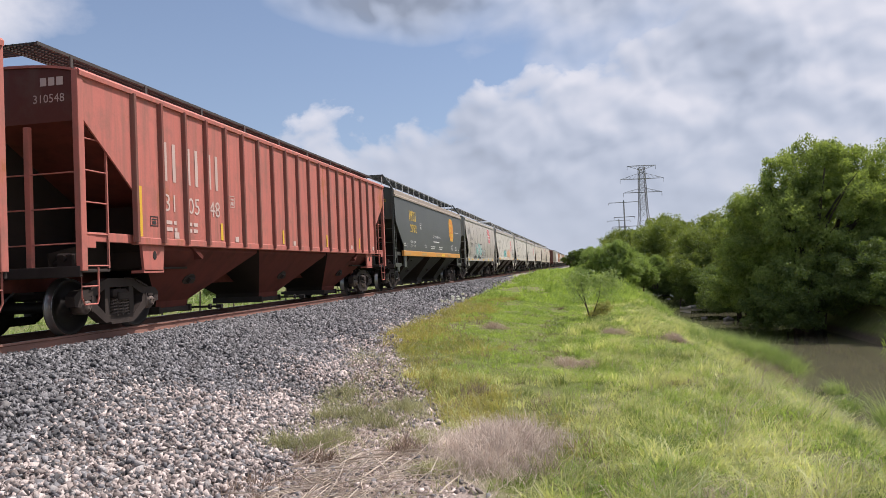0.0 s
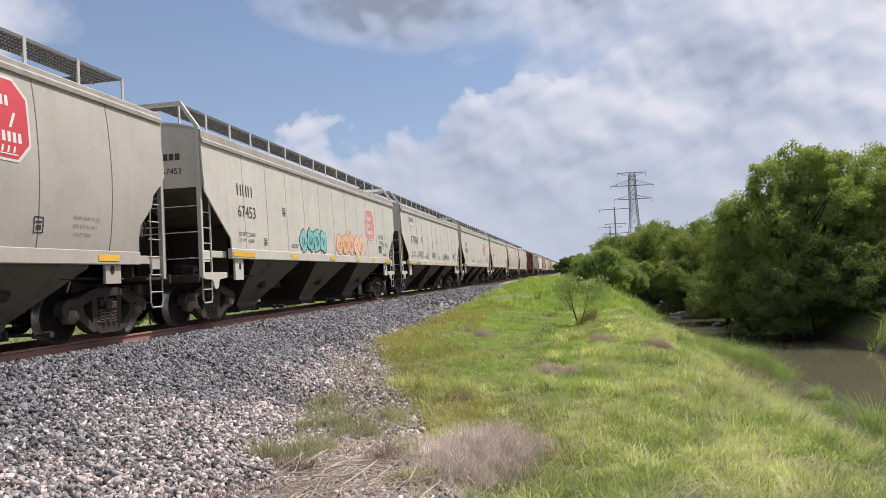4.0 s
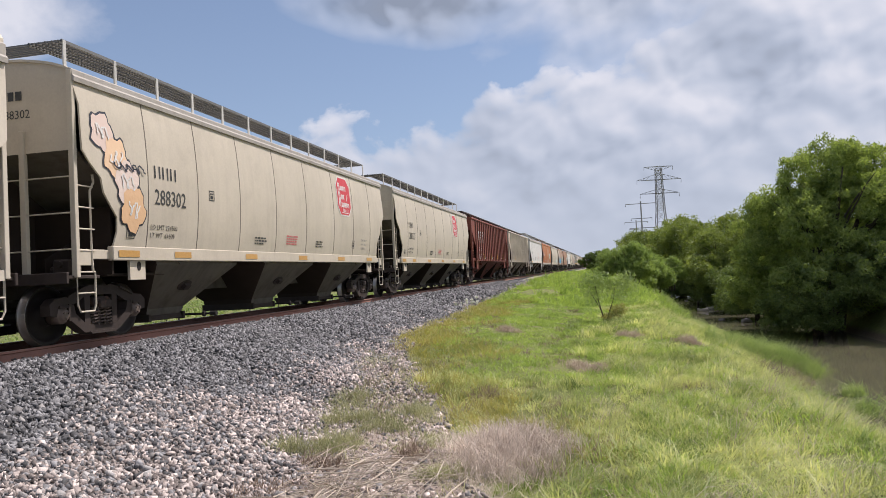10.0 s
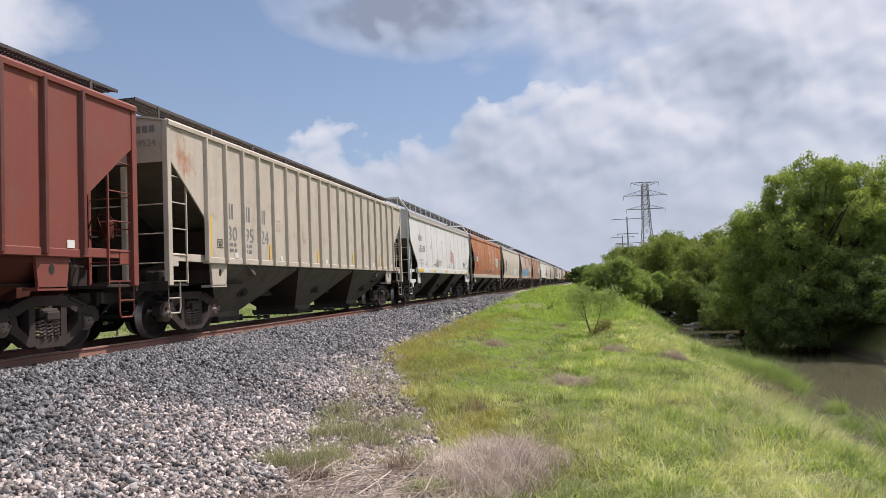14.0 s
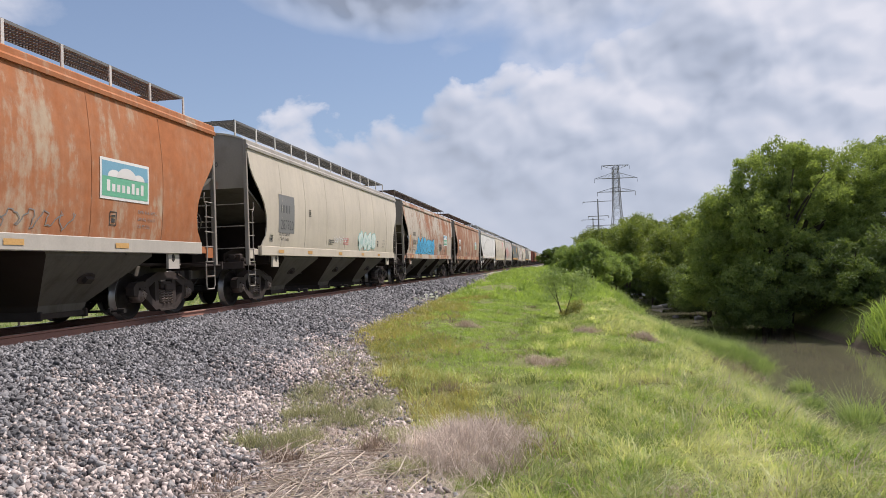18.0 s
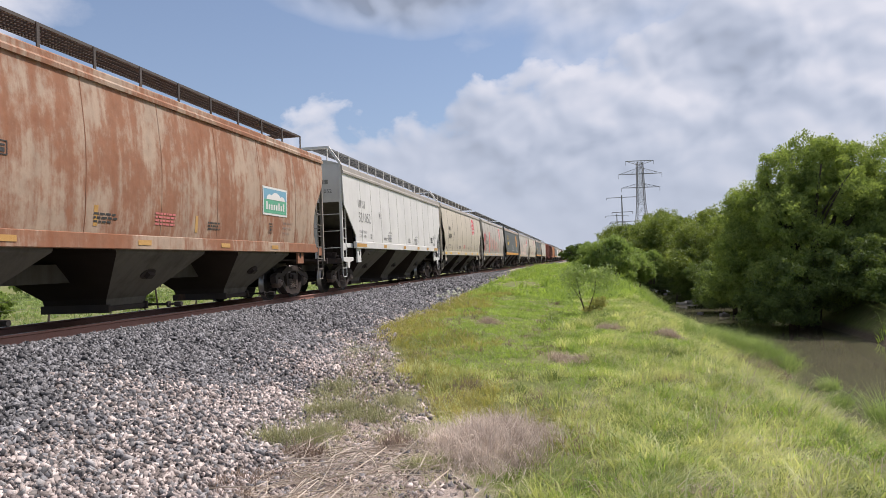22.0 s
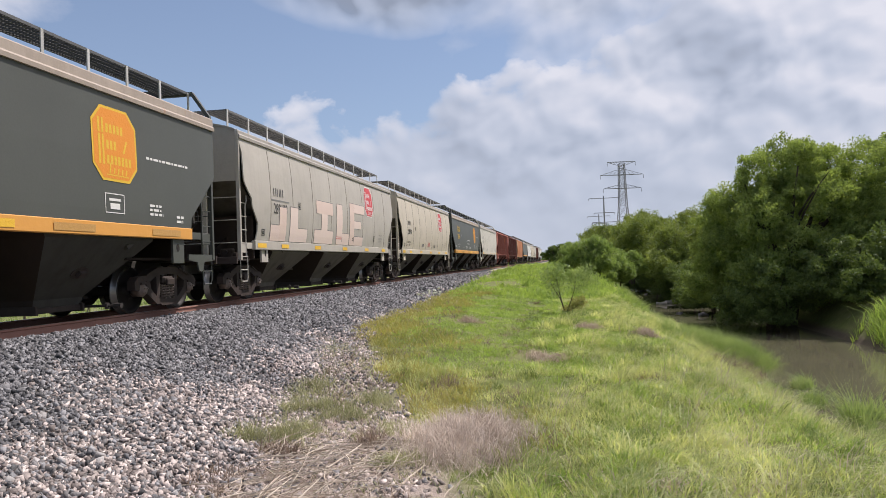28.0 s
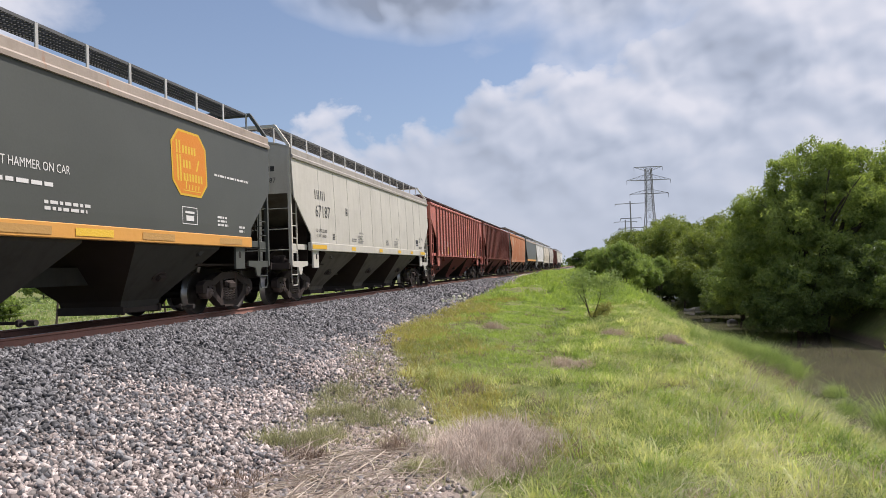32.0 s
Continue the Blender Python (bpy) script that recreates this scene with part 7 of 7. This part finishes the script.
def leaf_cloud(rng, centres, radii, per, length, width, droop=0.3):
    """Pointed leaves gathered in clumps."""
    C = np.repeat(centres, per, 0)
    R = np.repeat(radii, per, 0)
    n = len(C)
    d = rng.normal(size=(n, 3))
    d /= np.linalg.norm(d, axis=1)[:, None]
    p = C + d * (R * rng.random(n) ** 0.45)[:, None] * [1, 1, 0.8]
    u = rng.normal(size=(n, 3))
    u[:, 2] -= droop * 2
    u /= np.linalg.norm(u, axis=1)[:, None]
    v = np.cross(u, rng.normal(size=(n, 3)))
    v /= np.linalg.norm(v, axis=1)[:, None]
    l = (length * rng.uniform(0.6, 1.4, n))[:, None]
    w = (width * rng.uniform(0.6, 1.4, n))[:, None]
    V = np.stack([p - u * l / 2, p + v * w / 2, p + u * l / 2, p - v * w / 2], 1).reshape(-1, 3)
    F = np.arange(n * 4).reshape(-1, 4)
    return V, F


def tree_meshes(key, seed, height, spread_r, clumps, per, leaf, low, mat, stems=4, lobes=6, crown_lobes=None, clump=(0.09, 0.19), slim=0.36, droop=0.3):
    rng = np.random.default_rng(seed)
    # crown: several overlapping lobes, each dotted with clumps near its skin
    L = []
    for i in range(lobes):
        a = i * 2.4 + rng.uniform(-0.4, 0.4)
        rr = spread_r * (0.0 if i == 0 else rng.uniform(0.42, 0.72))
        zc = height * (0.70 if i == 0 else (0.22 if i % 3 == 1 else rng.uniform(0.36, 0.74)))
        L.append((rr * math.cos(a), rr * math.sin(a), zc, spread_r * rng.uniform(0.42, 0.58)))
    if crown_lobes:
        L, lobes = list(crown_lobes), len(crown_lobes)
    size = np.array([l[3] ** 2 for l in L])
    cs, rs = [], []
    for _ in range(clumps):
        x, y, z, r = L[rng.choice(lobes, p=size / size.sum())]
        d = rng.normal(size=3)
        d /= np.linalg.norm(d)
        k = r * rng.uniform(0.62, 1.08)
        c = np.array([x, y, z]) + d * k * [1, 1, 0.85]
        if c[2] < low:
            c[2] = low + rng.random() * height * 0.25
        if c[2] > height * 1.02:
            c[2] = height * rng.uniform(0.9, 1.0)
        cs.append(c)
        rs.append(spread_r * rng.uniform(*clump))
    cs, rs = np.array(cs), np.array(rs)
    V, F = leaf_cloud(rng, cs, rs, per, leaf, leaf * slim, droop)
    crown = raw_mesh("crown", V, F, mat)

    def wood(bm):
        R = random.Random(seed)
        for s in range(stems):
            a = s * 6.283 / stems + R.uniform(-0.4, 0.4)
            bx, by = 0.25 * math.cos(a), 0.25 * math.sin(a)
            tx, ty = spread_r * 0.45 * math.cos(a), spread_r * 0.45 * math.sin(a)
            pts = [(bx, by, -0.5), (bx + tx * 0.15, by + ty * 0.15, height * 0.22), (tx * 0.55 + R.uniform(-0.2, 0.2), ty * 0.55, height * 0.48), (tx, ty, height * 0.78)]
            r = height * 0.022
            tube(bm, pts, [r, r * 0.8, r * 0.5, r * 0.15], 7)
            for q in range(4):
                b = a + R.uniform(-1.2, 1.2)
                p = Vector(pts[1]).lerp(Vector(pts[2]), R.uniform(0.1, 1.0))
                e = p + Vector((math.cos(b) * spread_r * 0.5, math.sin(b) * spread_r * 0.5, height * R.uniform(0.08, 0.3)))
                tube(bm, [p, (p + e) / 2 + Vector((0, 0, 0.15)), e], [r * 0.4, r * 0.28, r * 0.08], 5)
    return mesh_of(("trunk", key), wood), crown


def plant_tree(name, meshes, m, label, category, group=""):
    t = empty_thing(name, m, label, category, group)
    part("trunk", meshes[0], M_BARK, t)
    c = new("crown", meshes[1])
    c.parent = t
    return t


def build_trees():
    lobes = [(0.5, 0, 6.9, 1.7), (-0.9, -0.3, 6.4, 1.5), (1.9, 0.3, 6.9, 1.5), (-2.5, 0, 4.9, 1.5), (-3.1, -0.5, 3.3, 1.2), (-3.1, 0, 1.6, 1.2),
             (-1.4, -1.6, 4.6, 1.4), (-1.6, -2.1, 2.0, 1.4), (1.4, -1.8, 5.6, 1.2), (3.1, -0.8, 5.0, 1.3), (1.2, -1.6, 1.6, 1.2), (3.3, -1.0, 2.0, 1.3),
             (-1.4, 2.0, 4.6, 1.5), (1.8, 2.2, 6.0, 1.4), (-2.2, 1.8, 2.0, 1.4),
             (-0.2, -1.9, 3.4, 1.2), (-0.6, -1.2, 5.6, 1.1), (2.3, -1.5, 3.6, 1.1), (0.1, 1.6, 4.2, 1.5), (2.6, 1.2, 3.6, 1.4), (-2.4, -1.2, 0.9, 1.0)]
    willow = tree_meshes("willow", 3, 8.8, 4.4, 980, 170, 0.15, 0.2, M_WILLOW, 4, 0, lobes, (0.055, 0.13))
    willow2 = tree_meshes("willow2", 8, 8.5, 4.4, 700, 200, 0.15, 0.2, M_WILLOW, 4, 0, lobes, (0.07, 0.15))
    dark = tree_meshes("dark", 5, 5.8, 3.6, 520, 80, 0.22, 0.2, M_OLIVETREE, 3, 9)
    puffs = random.Random(61)
    tufts = [(puffs.gauss(0, 0.85), puffs.gauss(0, 0.7), puffs.uniform(0.4, 1.5) + 0.55 * puffs.random(), puffs.uniform(0.28, 0.62)) for _ in range(20)] + [(0.3, 0, 2.1, 0.6), (-0.5, 0.2, 1.9, 0.55), (0.0, -0.3, 1.2, 0.9)]
    shrub = tree_meshes("shrub", 6, 2.8, 2.1, 440, 80, 0.26, 0.1, M_SHRUB, 5, 0, tufts, (0.09, 0.21), 0.17, -0.45)
    low_bush = tree_meshes("low_bush", 26, 2.8, 2.1, 160, 40, 0.34, 0.1, M_SHRUB, 3, 0, tufts, (0.10, 0.22))
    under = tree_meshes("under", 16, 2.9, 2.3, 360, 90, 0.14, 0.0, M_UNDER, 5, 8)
    far = tree_meshes("far", 7, 6.0, 4.0, 220, 45, 0.5, 0.3, M_DARKLEAF, 3, 5)

    def put(meshes, name, x, y, s, rz, label, cat, sz=1.0, group="", dz=0.0):
        z = max(float(ground_z(x, y)), -2.3 if y < 55 else -1.0) + dz
        return plant_tree(name, meshes, pose(x, y, z, 0, 0, rz) @ Matrix.Diagonal((s, s, s * sz, 1)), label, cat, group)

    W = "tall leafy willow leaning over the creek"
    put(willow, "willow_tree", 10.4, 37.0, 1.0, 0, W, "tree", 1.0, "creek willows")
    put(willow2, "willow_tree", 17.0, 38.0, 0.98, 165, W, "tree", 0.86, "creek willows")
    put(willow, "willow_tree", 24.5, 41.0, 0.95, 80, W, "tree", 1.0, "creek willows")
    D = "dense dark green tree on the creek bank"
    for x, y, s, rz, sz in ((11.4, 64, 1.15, 0, 0.85), (8.4, 72, 1.05, 70, 0.92), (14.6, 60, 1.25, 140, 0.9), (5.8, 84, 1.0, 220, 0.95), (9.4, 92, 1.25, 300, 1.0), (6.0, 112, 1.15, 40, 1.0), (18.5, 62, 1.35, 90, 1.0), (8.8, 58, 0.8, 20, 0.9), (6.9, 79, 0.8, 160, 0.9), (10.5, 104, 1.2, 10, 1.0)):
        put(dark, "tree", x, y, s, rz, D, "tree", sz, "creek trees")
    put(far, "tree", -1.2, 150, 0.82, 120, "lone dark tree beside the line", "tree", 0.8)
    Q = "bushy green shrub on the grassy bank"
    for x, y, s, rz in ((2.0, 48, 1.0, 0), (3.6, 52, 0.95, 100), (0.6, 58, 0.8, 200), (5.2, 58, 0.8, 30)):
        put(shrub, "shrub", x, y, s, rz, Q, "shrub", 1.0, "bank shrubs")
    for x, y, s, rz in ((9.3, 35.0, 1.0, 10), (12.2, 33.6, 1.0, 70), (14.8, 33.0, 1.05, 130), (17.6, 33.6, 1.1, 190), (10.6, 41, 1.1, 250), (9.0, 46, 1.0, 40), (9.0, 52, 1.0, 120), (9.8, 57, 1.1, 300), (9.4, 63, 1.0, 80), (8.6, 69, 1.0, 210), (7.8, 76, 1.0, 10), (6.6, 80, 0.9, 150), (9.2, 74, 1.2, 330)):
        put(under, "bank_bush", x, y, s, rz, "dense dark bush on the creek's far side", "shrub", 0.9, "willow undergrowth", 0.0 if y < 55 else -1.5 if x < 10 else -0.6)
    rng = random.Random(2)
    for i in range(46):
        x = -90 - rng.uniform(0, 60)
        y = -60 + i * 9 + rng.uniform(-4, 4)
        put(far, "field_tree", x, y, rng.uniform(0.6, 1.1), rng.uniform(0, 360), "tree in the hedge line beyond the field", "tree", 0.9, "field hedge trees")
    for i in range(10):
        x, y = rng.uniform(-40, -17), rng.uniform(12, 70)
        put(low_bush, "field_bush", x, y, rng.uniform(0.25, 0.5), rng.uniform(0, 360), "small bush in the field beyond the track", "shrub", 1.0, "field bushes")
    for i in range(18):
        x, y = -52 + rng.uniform(-6, 6), 6 + 6.5 * i + rng.uniform(-2, 2)
        put(low_bush, "field_bush", x, y, rng.uniform(0.9, 1.5), rng.uniform(0, 360), "bush in the overgrown field beyond the track", "shrub", 0.9, "field bushes")
    # horizon woods
    g = np.random.default_rng(9)
    n = 900
    c = np.stack([-260 + 900 * g.random(n), 420 + 500 * g.random(n), g.uniform(0.5, 4.0, n)], -1)
    V, F = leaf_cloud(g, c, g.uniform(2.5, 5.0, n), 24, 1.6, 0.9)
    tagged(new("distant_woods", raw_mesh("distant_woods", V, F, M_DARKLEAF)), "low hazy woods along the horizon", "woods", kind="stuff")


def build_creek_rocks():
    rng = random.Random(17)
    shapes, F = stone_variants(6)
    for i in range(14):
        x, y = rng.uniform(6.6, 9.6), rng.choice((44, 56, 70)) + rng.uniform(-2.5, 2.5)
        ob = new("creek_rock", raw_mesh("creek_rock", shapes[i % 6] * rng.uniform(0.16, 0.4), F, M_PEBBLE))
        ob.matrix_basis = pose(x, y, WATER_Z + 0.02, 0, 0, rng.uniform(0, 360))
        tagged(ob, "pale rock breaking the creek water", "rock", "creek rocks")
    bm = bmesh.new()
    tube(bm, [(0, 0, -0.3), (0.9, 0.3, 1.0), (1.7, 0.6, 2.0)], [0.07, 0.06, 0.03], 6)
    me = bpy.data.meshes.new("dead_branch")
    bm.to_mesh(me)
    me.materials.append(M_DEADWOOD)
    ob = new("dead_branch", me)
    ob.matrix_basis = pose(8.9, 66, WATER_Z)
    tagged(ob, "bare bleached branch leaning out of the creek", "dead branch")


def build_sapling():
    """The thin small tree on the strip, with a bent stem and a sparse crown."""
    x, y = 0.02, 25.0
    t = empty_thing("sapling", pose(x, y, float(ground_z(x, y))), "thin crooked sapling with a sparse leafy top", "sapling")

    def wood(bm):
        tube(bm, [(0.05, 0, -0.05), (-0.06, 0, 0.4), (-0.14, 0.02, 0.75), (-0.22, 0, 1.25)], [0.03, 0.024, 0.018, 0.008], 6)
        tube(bm, [(0.05, 0, 0.0), (0.22, 0.03, 0.45), (0.36, 0, 0.85), (0.42, 0, 1.3)], [0.022, 0.018, 0.012, 0.006], 6)
        tube(bm, [(-0.06, 0, 0.4), (-0.2, 0, 0.7), (-0.42, 0.03, 1.1)], [0.016, 0.012, 0.005], 5)
        tube(bm, [(0.0, 0, 0.1), (0.35, 0, 0.25), (0.62, 0.03, 0.45)], [0.016, 0.012, 0.005], 5)
    part("trunk", mesh_of("sapling_trunk", wood), M_BARK, t)
    rng = np.random.default_rng(14)
    c = np.array([(-0.22, 0, 1.35), (-0.42, 0, 1.15), (-0.1, 0.1, 1.05), (0.42, 0, 1.35), (0.62, 0.1, 1.25), (0.2, 0, 1.3), (-0.3, 0, 1.6), (0.0, 0, 1.5), (0.78, 0, 1.5), (-0.5, 0, 1.4), (-0.28, 0.1, 0.8), (0.5, 0, 0.95), (0.95, 0.1, 1.2)])
    V, F = leaf_cloud(rng, c, np.full(len(c), 0.34), 150, 0.11, 0.034)
    cr = new("crown", raw_mesh("crown", V, F, M_SEDGE))
    cr.parent = t
    c = np.array([(0.25, 0, 0.25), (0.5, 0, 0.35), (0.6, 0, 0.5), (0.1, 0, 0.2), (0.35, 0, 0.45)])
    V, F = leaf_cloud(rng, c, np.full(len(c), 0.22), 150, 0.10, 0.025)
    cr = new("undergrowth", raw_mesh("undergrowth", V, F, M_OLIVE))
    cr.parent = t


# ---- power line and fence ----
def bar(bm, a, b, t):
    tube(bm, [a, b], t, 4)


def pylon(x, y, h, rz):
    t = empty_thing("power_pylon", pose(x, y, -1.0, 0, 0, rz), "grey steel lattice power pylon with three arms", "power pylon")

    def half(z):
        return float(np.interp(z, [0, h * 0.55, h * 0.96, h], [h * 0.085, h * 0.038, h * 0.028, h * 0.025]))

    for sx in (-1, 1):
        for sy in (-1, 1):
            part("leg", mesh_of(("pylon_leg", sx, sy), lambda bm: tube(bm, [(sx * half(z), sy * half(z), z) for z in (0, h * 0.55, h * 0.97)], 0.16, 4)), M_STEEL, t)

    def braces(bm):
        zs = list(np.linspace(0, h * 0.55, 6)) + list(np.linspace(h * 0.55, h * 0.97, 10))[1:]
        for a, b in zip(zs, zs[1:]):
            for s in (-1, 1):
                for sw in (-1, 1):
                    bar(bm, (sw * -half(a), s * half(a), a), (sw * half(b), s * half(b), b), 0.08)
                    bar(bm, (s * half(a), sw * -half(a), a), (s * half(b), sw * half(b), b), 0.08)
                bar(bm, (-half(b), s * half(b), b), (half(b), s * half(b), b), 0.07)
    part("bracing", mesh_of("pylon_bracing", braces), M_STEEL, t)

    def arm(bm, l, d):
        for s in (-1, 1):
            for sy in (-1, 1):
                bar(bm, (0, sy * h * 0.026, 0), (s * l, 0, 0.0), 0.11)
            bar(bm, (0, 0, d), (s * l, 0, 0.0), 0.10)
            for i in range(1, 5):
                u = i / 5
                bar(bm, (s * l * u, 0, 0), (s * l * (u - 0.2), 0, d * (1 - (u - 0.2))), 0.06)
            bar(bm, (s * l, 0, 0), (s * l, 0, -1.6), 0.09)
    for z, l, d in ((h * 0.72, 7.6, 1.9), (h * 0.855, 8.6, 2.6), (h * 0.985, 5.6, -1.9)):
        part("cross_arm", mesh_of(("pylon_arm", z), lambda bm: arm(bm, l, d)), M_STEEL, t, pose(0, 0, z))
    return t


def power_pole(x, y, h, arms, s=1.0):
    t = empty_thing("power_pole", pose(x, y, -1.0), "slim grey steel power pole with cross arms", "power pole", "distant power poles")
    part("pole", mesh_of(("pole", h), lambda bm: tube(bm, [(0, 0, 0), (0, 0, h)], [0.45 * s, 0.25 * s], 8)), M_STEEL, t)
    for z, l in arms:
        part("cross_arm", mesh_of(("pole_arm", z, l), lambda bm: (bar(bm, (-l, 0, 0), (l, 0, 0), 0.18), bar(bm, (-l, 0, 0), (-l, 0, -0.9), 0.12), bar(bm, (l, 0, 0), (l, 0, -0.9), 0.12))), M_STEEL, t, pose(0, 0, z))


def build_power_line():
    pylon(24.4, 302, 40.2, 8)
    power_pole(17.8, 318, 27.6, ((26.6, 6.2), (20.4, 4.2), (16.4, 5.0)))
    power_pole(20.0, 410, 25.0, ((24.0, 6.0), (20.0, 4.0)))


def build_fence():
    f = empty_thing("wire_fence", pose(0, 0, 0), "old wire fence with leaning posts beyond the track", "fence")
    rng = random.Random(6)
    for i in range(26):
        y = 6 + i * 3.6
        x = -19.5 + rng.uniform(-0.1, 0.1)
        part("fence_post", mesh_of("fence_post", lambda bm: tube(bm, [(0, 0, -0.2), (0, 0, 1.15)], [0.045, 0.04], 6)), M_TIE, f, pose(x, y, float(ground_z(x, y)), rng.uniform(-9, 9), rng.uniform(-9, 9), 0))
    for z in (0.35, 0.7, 1.0):
        part("wire", mesh_of("fence_wire", lambda bm: tube(bm, [(0, 0, 0), (0, 100, 0)], 0.004, 3)), M_STEEL, f, pose(-19.5, 4, -0.95 + z))


build_ground()
build_water()
car_list()
build_power_line()
build_trees()
build_sapling()
build_creek_rocks()
build_fence()
build_grass()
build_litter()
build_track()
build_stones(build_ballast())
motions()
